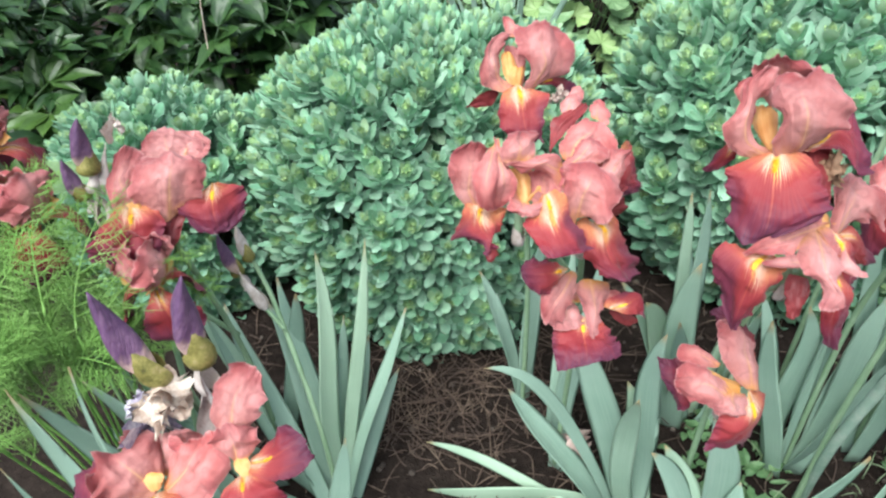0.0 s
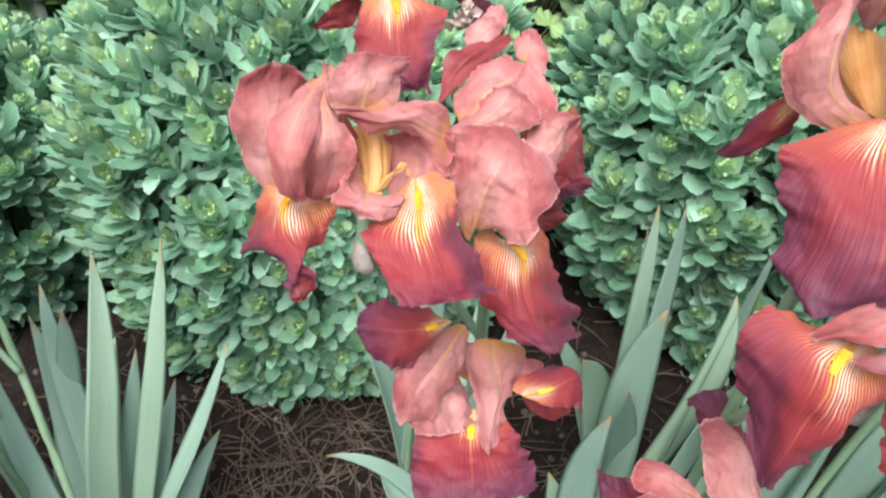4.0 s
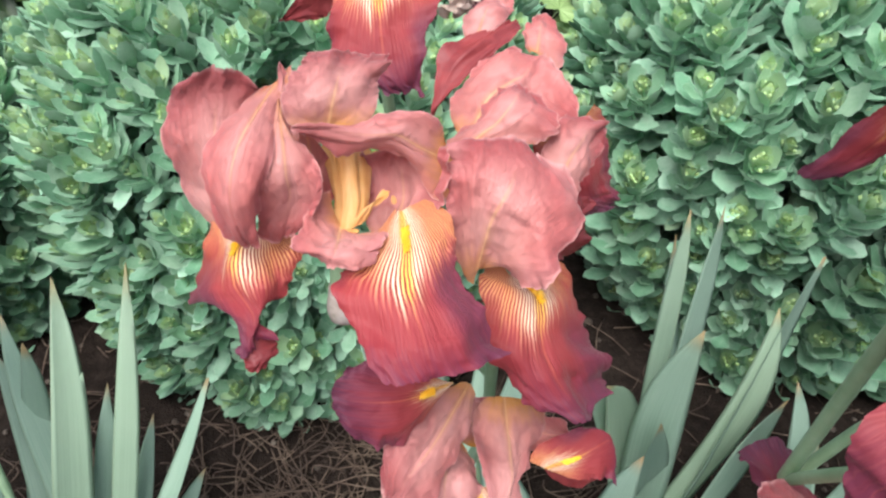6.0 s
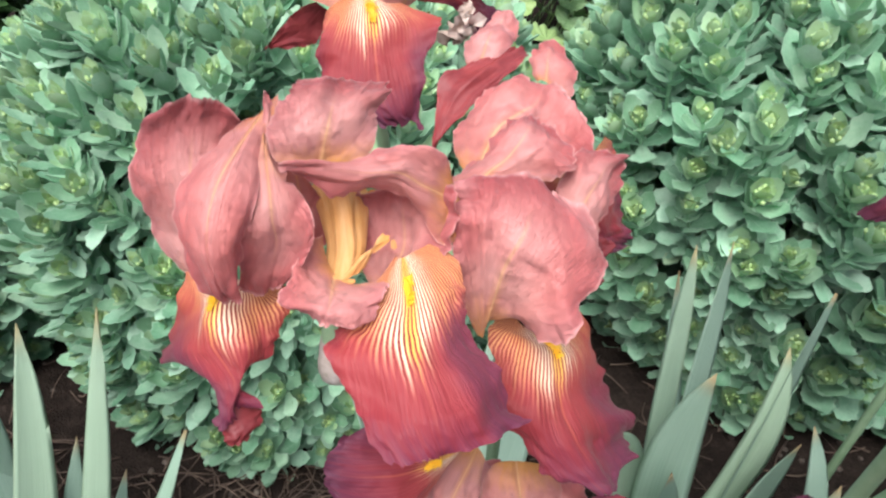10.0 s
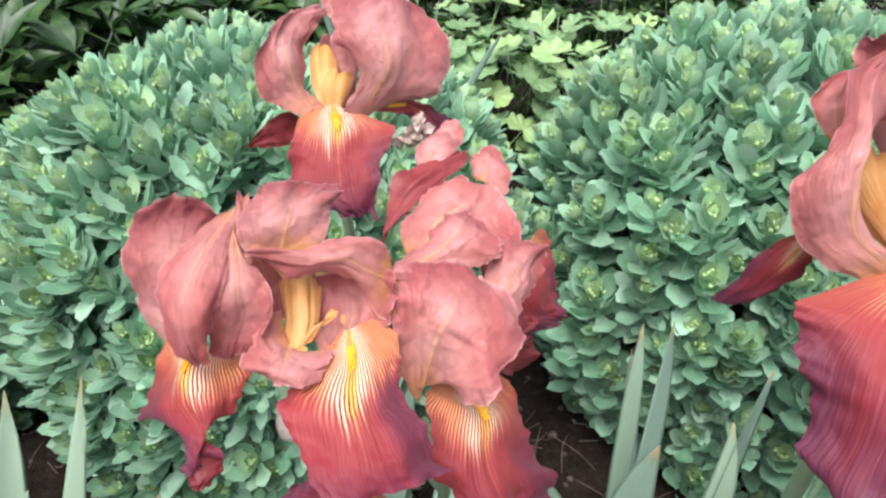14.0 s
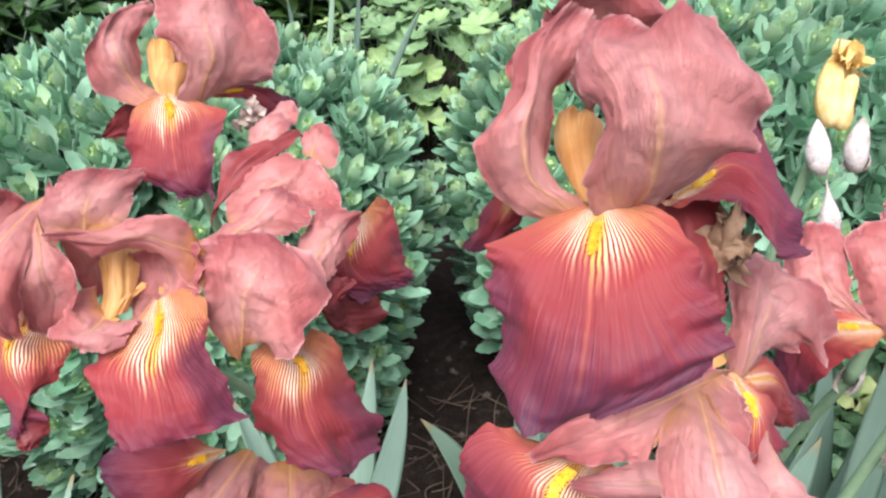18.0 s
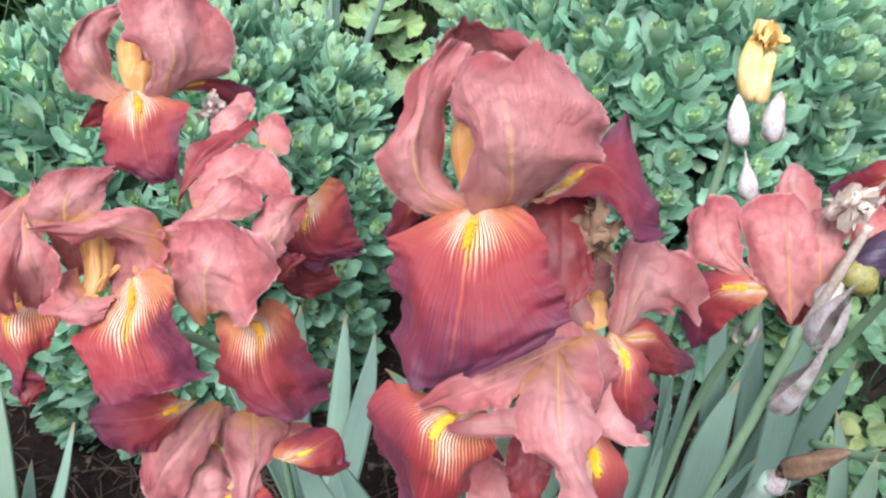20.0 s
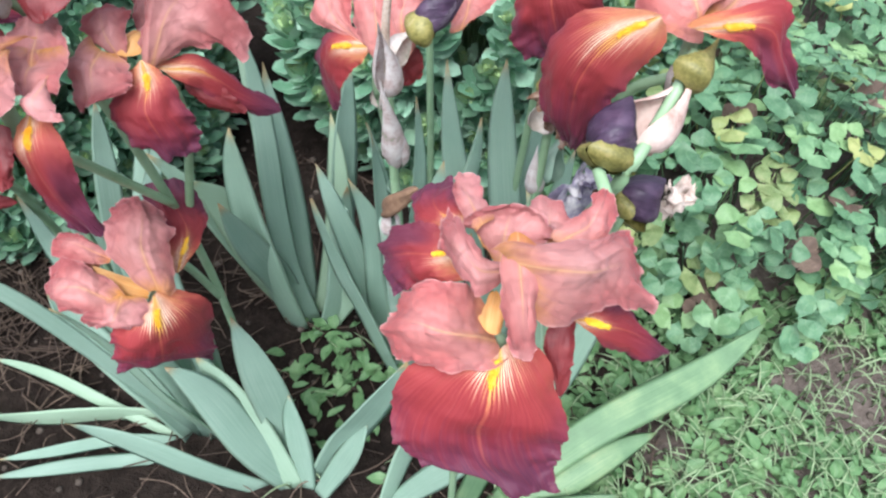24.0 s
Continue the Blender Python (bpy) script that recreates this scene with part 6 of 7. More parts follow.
draped_petal(fl, "fall", [((39, 1, 19), (40, -7, 19), (51, -11, 8)), ((55, 2, 17), (57, -9, 13), (57, -12, -1)), ((75, 6, 6), (77, -7, -1), (75, -12, -16)), ((89, -3, -9), (95, -9, -16), (89, -13, -25)), ((100, -6, -18), (104, -9, -24), (97, -12, -27))], 388)
draped_petal(fl, "fall", [((30, 3, -5), (38, 4, -3), (46, 5, -4)), ((27, -5, -15), (35, -9, -17), (44, -9, -18)), ((33, -16, -33), (37, -24, -40), (42, -15, -31))], 389, back=True)
draped_petal(fl, "style_arm", [((-13, 0, 17), (-7, -11, 16), (0, -7, 15)), ((-10, 4, 20), (-4, 0, 23), (3, 2, 21)), ((-5, 11, 23), (-1, 12, 24), (3, 10, 23))], 390)

# the plants beside the fennel
b11 = (-0.37, 0.76, 0.0)
p11 = iris(b11, "iris with a rust-red flower, purple buds and a papery sheath")
cM = (-0.383, 0.693, 0.703)
sprout(p11, b11, cM, 1.0, None, [(-0.37, 0.75, 0.35)])
fl = flower_core(p11, b11, cM, "open rust-red iris flower")
draped_petal(fl, "standard", [((-12, -9, 3), (14, -1, 3), (41, 18, 1)), ((-23, -3, 30), (23, 6, 38), (52, 23, 15)), ((-21, 18, 48), (26, 22, 52), (56, 44, 35)), ((-17, 39, 55), (18, 45, 56), (46, 56, 40))], 415)
draped_petal(fl, "standard", [((-6, -7, 2), (-17, -7, 11), (-27, 2, 22)), ((-45, -18, 16), (-33, -2, 39), (-20, 11, 36)), ((-53, 0, 38), (-34, 14, 52), (-21, 23, 45)), ((-41, 38, 65), (-29, 45, 65), (-14, 45, 54))], 416)
draped_petal(fl, "standard", [((-20, 37, 44), (10, 47, 35), (43, 57, 26)), ((-19, 60, 62), (5, 70, 62), (42, 80, 45)), ((-12, 72, 66), (-3, 78, 67), (9, 76, 56))], 417)
draped_petal(fl, "standard", [((4, 55, 47), (29, 66, 43), (52, 71, 33)), ((5, 72, 57), (32, 87, 58), (54, 89, 43))], 418)
draped_petal(fl, "fall", [((-46, -22, 15), (-27, -18, 11), (0, -9, 3)), ((-58, -47, 6), (-23, -37, 5), (8, -20, -7)), ((-68, -62, -7), (-30, -57, -14), (2, -40, -31)), ((-66, -68, -27), (-37, -63, -38), (-8, -51, -49))], 419)
draped_petal(fl, "fall", [((40, 22, 3), (59, 34, 2), (70, 47, 0)), ((32, 15, 4), (59, 22, -7), (88, 54, -10)), ((24, 0, -6), (62, 8, -24), (91, 49, -26)), ((47, -6, -37), (65, 1, -45), (87, 24, -48))], 420)
draped_petal(fl, "fall", [((-2, 7, 3), (10, 8, -3), (28, 16, -10)), ((-2, -9, -21), (7, -8, -26), (20, 0, -29)), ((-2, -18, -40), (5, -21, -48), (14, -14, -45))], 421, back=True)
draped_petal(fl, "style_arm", [((-32, -11, 15), (-22, -13, 10), (-14, -8, 7)), ((-33, 3, 30), (-25, 4, 29), (-21, 6, 27)), ((-32, 16, 40), (-29, 19, 42), (-24, 19, 38))], 422)
stalk(p11, b11, [(-0.37, 0.75, 0.40), (-0.44, 0.72, 0.55), (-0.462, 0.705, 0.70)], 0.0045, 0.004, "side_stem")
bud(p11, b11, (-0.452, 0.70, 0.76), (-0.436, 0.695, 0.835), 0.011, BUD, 20)
bud(p11, b11, (-0.474, 0.70, 0.72), (-0.477, 0.695, 0.78), 0.009, BUD, 21)
sheath_on(p11, b11, (-0.462, 0.706, 0.67), (-0.455, 0.70, 0.73), 0.014, 22)
sheath_on(p11, b11, (-0.45, 0.706, 0.72), (-0.425, 0.715, 0.79), 0.009, 23)
withered(p11, b11, (-0.41, 0.72, 0.805), 0.011, DRY, 10, (0.3, 0, 1), "dry curled brown petal tip", 5)

b12 = (-0.25, 0.66, 0.0)
p12 = iris(b12, "iris fan with a slender stem and two small closed buds")
stalk(p12, b12, [b12, (-0.265, 0.70, 0.25), (-0.31, 0.78, 0.44), (-0.338, 0.805, 0.53)], 0.005, 0.0035)
bud(p12, b12, (-0.335, 0.80, 0.515), (-0.345, 0.812, 0.575), 0.008, SPATHE, 24, False)
stalk(p12, b12, [(-0.295, 0.755, 0.40), (-0.335, 0.775, 0.46), (-0.348, 0.78, 0.50)], 0.0035, 0.003, "side_stem")
bud(p12, b12, (-0.35, 0.78, 0.505), (-0.362, 0.778, 0.585), 0.009, BUD, 25)
sheath_on(p12, b12, (-0.32, 0.765, 0.44), (-0.352, 0.78, 0.53), 0.009, 26)
spread_leaves(p12, b12, [(-0.258, 0.885, 0.45, 0.020), (-0.164, 0.855, 0.50, 0.013), (-0.34, 0.90, 0.38, 0.017), (-0.37, 0.90, 0.325), (-0.108, 0.825, 0.37, 0.014), (-0.45, 0.90, 0.32, 0.018), (-0.44, 0.80, 0.40, 0.018), (-0.13, 0.80, 0.24, 0.014), (-0.18, 0.83, 0.30, 0.013), (-0.52, 0.72, 0.22, 0.02), (-0.22, 0.84, 0.34, 0.015), (-0.46, 0.62, 0.16, 0.02)], 1)

b13 = (-0.30, 0.52, 0.0)
p13 = iris(b13, "low iris with two rust-red flowers, purple buds and a withered bloom")
cN, cN2 = (-0.32, 0.367, 0.604), (-0.225, 0.37, 0.638)
sprout(p13, b13, cN, 1.0, None, [(-0.31, 0.50, 0.3)])
sprout(p13, b13, cN2, 0.95, None, [(-0.27, 0.50, 0.3)])
fl = flower_core(p13, b13, cN, "open rust-red iris flower")
laid_petal(fl, "standard", (2, -2, -2), (-23, 7, 31), (-44, 18, 40), 35, (-0.1, -0.2, 1.0), 127)
laid_petal(fl, "standard", (8, -2, -3), (43, 11, 32), (49, 31, 47), 33, (0.1, -0.3, 0.9), 128)
laid_petal(fl, "fall", (-4, -4, -4), (2, -33, 0), (-1, -70, -26), 57, (0.0, -0.3, 0.9), 129)
laid_petal(fl, "style_arm", (3, -6, 5), (1, 0, 15), (0, 8, 17), 11, (0.0, -0.3, 0.9), 130)
laid_petal(fl, "fall", (-15, 5, 7), (-46, 3, 13), (-72, -18, -2), 31, (-0.3, -0.3, 0.9), 131)
laid_petal(fl, "standard", (-4, 17, -3), (0, 33, 14), (-4, 46, 24), 29, (0.0, -0.4, 0.9), 132)
fl = flower_core(p13, b13, cN2, "open rust-red iris flower")
laid_petal(fl, "standard", (-4, 12, 13), (-6, 34, 46), (16, 64, 70), 24, (0.0, -0.6, 0.8), 133)
laid_petal(fl, "fall", (6, 1, 1), (28, -2, 12), (61, 12, 25), 26, (0.2, -0.2, 1.0), 134)
laid_petal(fl, "fall", (0, -6, -7), (6, -26, 1), (12, -56, -21), 36, (0.0, -0.3, 0.9), 135)
laid_petal(fl, "standard", (-5, 1, 1), (-5, 5, 29), (-11, 19, 37), 21, (-0.0, -0.3, 0.9), 136)
laid_petal(fl, "style_arm", (7, -13, -7), (3, -7, 4), (-1, 2, 9), 8, (0.0, -0.3, 0.9), 137)
stalk(p13, b13, [b13, (-0.305, 0.49, 0.4), (-0.30, 0.455, 0.66)], 0.0055, 0.004)
bud(p13, b13, (-0.318, 0.45, 0.675), (-0.345, 0.45, 0.80), 0.0140, BUD, 27)
bud(p13, b13, (-0.268, 0.45, 0.70), (-0.254, 0.45, 0.815), 0.0130, BUD, 28)
sheath_on(p13, b13, (-0.280, 0.435, 0.585), (-0.272, 0.44, 0.685), 0.015, 29, PAPER)
withered(p13, b13, (-0.328, 0.435, 0.635), 0.030, DRY_VIOLET, 11, (-0.4, 0, 0), "limp white and violet withered flower", 9)
withered(p13, b13, (-0.315, 0.44, 0.650), 0.028, DRY_PALE, 12, (0, 0, 0.4), "limp whitish withered petals", 9)

b14 = (-0.50, 0.68, 0.0)
p14 = iris(b14, "iris with rust-red flowers half hidden by fennel")
for k, (c, az, sz) in enumerate([((-0.535, 0.68, 0.70), -80, 0.9), ((-0.40, 0.64, 0.62), -60, 0.9), ((-0.585, 0.73, 0.77), -100, 0.9)]):
    sprout(p14, b14, c, sz, None, [(b14[0] + (c[0] - b14[0]) * 0.4, 0.69, 0.3)])
    bloom(p14, b14, c, az, sz, (6, 0), [], [(0, 10, 1, 1), (0, 10, 1, 1), (0, 10, 1, 1)], 16 + k, "rust-red iris flower")

# leaf fans
b20 = (0.40, 0.53, 0.0)
p20 = iris(b20, "low fan of broad pale blue-green iris leaves")
spread_leaves(p20, b20, [(0.361, 0.630, 0.32, 0.028), (0.569, 0.561, 0.30, 0.030), (0.270, 0.603, 0.26, 0.026), (0.413, 0.583, 0.20, 0.022), (0.299, 0.628, 0.24, 0.022), (0.115, 0.589, 0.16, 0.020), (0.511, 0.557, 0.16, 0.018)], 30, 0.024, 0.06)
b21 = (0.264, 0.635, 0.0)
p21 = iris(b21, "sprawling fan of broad iris leaves on straw-strewn soil")
spread_leaves(p21, b21, [(0.063, 0.775, 0.20, 0.025), (0.219, 0.565, 0.45, 0.019), (0.148, 0.72, 0.461, 0.026), (-0.093, 0.692, 0.012, 0.020), (-0.098, 0.786, 0.025, 0.011), (-0.038, 0.58, 0.03, 0.011), (-0.038, 0.607, 0.03, 0.010), (0.18, 0.80, 0.30, 0.024), (0.30, 0.72, 0.40, 0.022)], 31, 0.02, 0.07)
blade(p21, b21, (0.25, 0.64, -0.01), (0.017, 0.677, 0.385), 0.011, 0.34, None, 777)
spread_leaves(p1, b1, [(0.20, 1.0, 0.34), (0.24, 0.94, 0.36)], 2)
b15 = (0.42, 0.84, 0.0)
p15 = iris(b15, "fan of tall sword-shaped blue-green iris leaves")
spread_leaves(p15, b15, [(0.295, 0.825, 0.36, 0.030), (0.370, 0.822, 0.45, 0.028), (0.395, 0.992, 0.42, 0.026), (0.521, 0.914, 0.46, 0.024), (0.554, 0.758, 0.22, 0.019), (0.503, 0.835, 0.32, 0.022), (0.488, 0.898, 0.40, 0.020), (0.392, 0.910, 0.53, 0.018), (0.250, 0.840, 0.40, 0.022), (0.376, 0.940, 0.50, 0.013), (0.340, 0.780, 0.36, 0.024)], 3, 0.019)
b16 = (0.30, 0.60, 0.0)
p16 = iris(b16, "sprawling fan of blue-green iris leaves on bare soil")
spread_leaves(p16, b16, [(0.260, 0.740, 0.26, 0.022)], 4, 0.018, 0.09)
b17 = (0.52, 0.50, 0.0)
p17 = iris(b17, "spreading fan of broad blue-green iris leaves beside the weeds")
spread_leaves(p17, b17, [(0.620, 0.560, 0.30, 0.020), (0.660, 0.480, 0.22, 0.018)], 5, 0.02, 0.10)
spread_leaves(p10, b10, [(1.10, 0.66, 0.16, 0.026), (0.92, 0.54, 0.08, 0.022), (0.85, 0.46, 0.07, 0.018), (0.80, 0.62, 0.22, 0.022), (0.72, 0.40, 0.10)], 6, 0.02, 0.14, OLD_LEAF)
spread_leaves(p4, b4, [(0.513, 0.74, 0.43, 0.022), (0.545, 0.74, 0.50, 0.020), (0.465, 0.74, 0.40, 0.020), (0.628, 0.74, 0.45, 0.024), (0.60, 0.80, 0.50, 0.016), (0.54, 0.76, 0.50, 0.011), (0.47, 0.80, 0.40, 0.018), (0.66, 0.70, 0.36, 0.018), (0.68, 0.80, 0.46, 0.018)], 7)
spread_leaves(p8, b8, [(0.70, 0.78, 0.56, 0.021), (0.76, 0.82, 0.50, 0.02), (0.64, 0.84, 0.52, 0.02), (0.80, 0.78, 0.42), (0.72, 0.88, 0.44), (0.84, 0.72, 0.32)], 8, 0.019)
spread_leaves(p9, b9, [(0.78, 0.66, 0.50, 0.018), (0.70, 0.62, 0.48), (0.82, 0.60, 0.40), (0.72, 0.70, 0.44)], 9)
spread_leaves(p11, b11, [(-0.48, 0.86, 0.36), (-0.30, 0.86, 0.38), (-0.55, 0.72, 0.30), (-0.42, 0.62, 0.25)], 10)
spread_leaves(p13, b13, [(-0.42, 0.58, 0.34, 0.022), (-0.50, 0.48, 0.26, 0.024), (-0.20, 0.62, 0.30), (-0.58, 0.56, 0.30, 0.022), (-0.62, 0.42, 0.20, 0.022), (-0.56, 0.62, 0.36, 0.024), (-0.47, 0.60, 0.38, 0.022), (-0.40, 0.50, 0.22, 0.024), (-0.56, 0.53, 0.55, 0.026), (-0.49, 0.55, 0.55, 0.025), (-0.47, 0.42, 0.47, 0.024), (-0.58, 0.45, 0.42, 0.026), (-0.52, 0.40, 0.34, 0.024)], 11, 0.02)
for k, (foot, tip, w) in enumerate([((-0.36, 0.40, -0.01), (-0.528, 0.49, 0.615), 0.026), ((-0.37, 0.43, -0.01), (-0.475, 0.53, 0.60), 0.024), ((-0.44, 0.36, -0.01), (-0.55, 0.44, 0.53), 0.026), ((-0.34, 0.38, -0.01), (-0.44, 0.46, 0.50), 0.022)]):
    blade(p13, b13, foot, tip, w, 0.05, None, 820 + k)
spread_leaves(p2, b2, [(0.14, 1.0, 0.36), (0.02, 0.98, 0.30)], 12)


# ---- sedums ----
def sedum_leaf(soup, L, W, origin, az, rise, tone, g):
    """A fleshy spoon-shaped leaf with a few blunt teeth towards its end."""
    rows, cols = 10, 3
    s = np.linspace(0, 1, rows)
    half = W * np.interp(s, [0, 0.12, 0.35, 0.6, 0.8, 0.92, 1], [0.26, 0.34, 0.64, 1.0, 0.84, 0.50, 0.06])
    half = half * (1 + 0.11 * np.where(np.arange(rows) % 2 == 0, 1, -1) * (s > 0.30) * (s < 0.95))
    t = np.linspace(-1, 1, cols)
    bend = np.radians(rise + np.linspace(-10, 16, rows) * (1 if rise > 30 else -1.2))
    x = np.concatenate([[0], np.cumsum(np.cos(bend[:-1]) * L / (rows - 1))])
    z = np.concatenate([[0], np.cumsum(np.sin(bend[:-1]) * L / (rows - 1))])
    off = g.uniform(0.25, 0.50) * half[:, None] * t[None, :] ** 2 - 0.05 * L * np.sin(np.pi * s)[:, None] + g.normal(0, 0.10) * half[:, None] * t[None, :]
    p = np.stack([x[:, None] - np.sin(bend)[:, None] * off, half[:, None] * t[None, :] + g.normal(0, 0.06) * L * s[:, None] ** 2, z[:, None] + np.cos(bend)[:, None] * off], -1)
    soup.grid(turned(p, az) + np.asarray(origin), tone)


def sedum_shoot(seed, slim):
    g = np.random.default_rng(seed)
    soup = Soup()
    soup.tube([(0, 0, -0.16), (0.004, 0.002, -0.08), (0, 0, 0.0), (0, 0, 0.022)], [0.0035, 0.0033, 0.003, 0.002], 5, 0.1)
    az = g.uniform(0, 360)
    levels = [(-0.125, 0.052, 0.0150, 18, 3), (-0.096, 0.058, 0.0160, 26, 4), (-0.068, 0.062, 0.0166, 36, 4), (-0.042, 0.062, 0.0162, 46, 4), (-0.020, 0.054, 0.0146, 57, 4), (-0.004, 0.040, 0.0116, 66, 4), (0.006, 0.028, 0.0090, 72, 4), (0.013, 0.017, 0.0062, 76, 4)]
    for k, (z, L, W, rise, n) in enumerate(levels):
        az += 47 + g.uniform(-12, 12)
        for j in range(n):
            f = g.uniform(0.82, 1.15)
            sedum_leaf(soup, L * f * (1.9 - slim), W * f * g.uniform(0.85, 1.15) * slim, (0, 0, z), az + 360 / n * j + g.uniform(-12, 12), rise + g.normal(0, 7), [0, 0, 0, 0.03, 0.10, 0.32, 0.58, 0.85][k], g)
    for k in range(9):
        a = g.normal(0, 0.0034, 2)
        soup.tube([(*a, 0.015), (*(a * 1.4), 0.022), (*(a * 1.5), 0.025)], [0.0022, 0.0028, 0.0008], 5, 0.9)
    return soup.mesh("sedum_shoot", SEDUM, True)


SHOOTS = [sedum_shoot(s, 0.90) for s in range(60, 68)]
SLIM_SHOOTS = [sedum_shoot(s, 0.80) for s in range(160, 168)]


def sedum(c, rx, ry, h, count, label, seed, shoots, inner=0.3, lump=0.06, grow=1.0):
    """A mound of leafy shoots over a dome with foot c."""
    g = np.random.default_rng(seed)
    plant = thing("sedum_plant", (c[0], c[1], 0), label, "sedum", "blue-green sedum mounds")
    total = int(count * (1 + inner))
    for k in range(total):
        shell = 1.0 if k < count else g.uniform(0.72, 0.88)
        i = k if k < count else g.uniform(0, count)
        f = (i + 0.5) / count
        zz = 1.0 - f * 1.12
        phi = i * 2.399963 + g.normal(0, 0.06)
        zz = min(max(zz + g.normal(0, 0.02), -0.1), 1.0)
        rr = math.sqrt(max(0.0, 1 - zz * zz)) if zz > 0 else 1.0
        lift = 1 + lump * noise.noise((math.cos(phi) * rr * 2.2 + seed, math.sin(phi) * rr * 2.2, zz * 2.2)) + g.normal(0, 0.018)
        n = Vector((rr * math.cos(phi) / rx, rr * math.sin(phi) / ry, max(zz, 0.0) / h)).normalized()
        d = (n * 0.55 + Vector((0, 0, 0.75)) + Vector(g.normal(0, 0.10, 3))).normalized()
        z = 0.09 + (h - 0.09) * (1 - (1 - zz) ** 1.5) if zz > 0 else 0.09 + zz * 0.5
        p = Vector((rx * rr * math.cos(phi) * shell * lift, ry * rr * math.sin(phi) * shell * lift, z * shell * lift))
        taper = 0.70 + 0.30 * min(1.0, max(p.z, 0.0) / 0.40)
        p.x = p.x * taper
        p.y = p.y * (0.80 + 0.20 * min(1.0, max(p.z, 0.0) / 0.45))
        p -= d * 0.015
        size = g.uniform(0.60, 0.98) * grow
        m = Matrix.Translation(p) @ d.to_track_quat("Z", "X").to_matrix().to_4x4() @ Matrix.Rotation(g.uniform(0, 6.28), 4, "Z") @ Matrix.Scale(size, 4)
        part("shoot", shoots[int(g.integers(len(shoots)))], plant, "", m)
    stems = Soup()
    for k in range(60):
        a = g.uniform(0, 6.28)
        q = g.uniform(0.2, 0.8)
        foot = np.array([math.cos(a) * rx * 0.35 * q, math.sin(a) * ry * 0.35 * q, -0.01])
        top = np.array([math.cos(a) * rx * 0.85 * q, math.sin(a) * ry * 0.85 * q, h * (0.75 - 0.25 * q)])
        stems.tube(bezier(foot, foot + (0, 0, 0.15), top - (0, 0, 0.1), top, 7), 0.0045, 5)
    tagged(part("stem_tangle", stems.mesh("stem_tangle", SEDUM_STEM), plant, "pale green fleshy stems"), kind="stuff")
    return plant


sedum((-0.08, 1.29), 0.42, 0.34, 0.64, 520, "dense blue-green sedum mound with serrated fleshy leaves", 21, SLIM_SHOOTS)
sedum((0.77, 1.39), 0.46, 0.40, 0.69, 430, "broad blue-green sedum mound behind the irises", 22, SHOOTS, grow=1.24)
sedum((-0.68, 1.34), 0.30, 0.27, 0.49, 240, "smaller dark green sedum mound beside the peony", 23, SHOOTS)
sedum((1.12, 1.95), 0.40, 0.32, 0.50, 210, "dark green sedum mound at the back of the bed", 24, SHOOTS)


# ---- background plants ----
def lance_leaf(soup, origin, d, up, L, W, g, rows=8, curl=0.5):
    d, up = unit(d), np.asarray(up, float)
    side = unit(np.cross(d, up))
    nrm = np.cross(side, d)
    s = np.linspace(0, 1, rows)
    half = W * np.interp(s, [0, 0.12, 0.4, 0.7, 0.9, 1], [0.12, 0.5, 1, 0.75, 0.3, 0.02])
    droop = -curl * L * s ** 2 * 0.5
    t = np.linspace(-1, 1, 5)
    p = np.asarray(origin)[None, None] + d * (s * L)[:, None, None] + side * (half[:, None] * t[None])[..., None] + nrm * (droop[:, None] + 0.35 * half[:, None] * np.abs(t)[None] ** 1.3 + 0.003 * smooth_noise(rows, 5, (4, 2), g))[..., None]
    soup.grid(p)


def peony_spray(seed):
    """A leafy peony stem end with divided leaves."""
    g = np.random.default_rng(seed)
    soup = Soup()
    soup.tube([(0, 0, -0.25), (0.005, 0, -0.1), (0, 0, 0.02)], [0.004, 0.004, 0.003], 5)
    for k in range(5):
        az = k * 137.5 + g.uniform(-20, 20)
        a = radians(az)
        rise = radians(g.uniform(10, 55))
        d = np.array([math.cos(a) * math.cos(rise), math.sin(a) * math.cos(rise), math.sin(rise)])
        o = np.array([0, 0, 0.02 - 0.028 * k])
        hub = o + d * 0.07
        soup.tube([o, o + d * 0.035, hub], 0.0022, 4)
        side = unit(np.cross(d, (0, 0, 1)))
        for f, q in ((0, 1.0), (0.55, 0.9), (-0.55, 0.9), (1.1, 0.75), (-1.1, 0.75)):
            dd = unit(d * math.cos(f) + side * math.sin(f) + np.array([0, 0, g.normal(0, 0.12)]))
            lance_leaf(soup, hub, dd, (0, 0, 1), 0.105 * q * g.uniform(0.8, 1.15), 0.019 * q * g.uniform(0.85, 1.2), g, curl=g.uniform(0.2, 0.8))
    return soup.mesh("leafy_stem", PEONY)


SPRAYS = [peony_spray(s) for s in range(80, 85)]


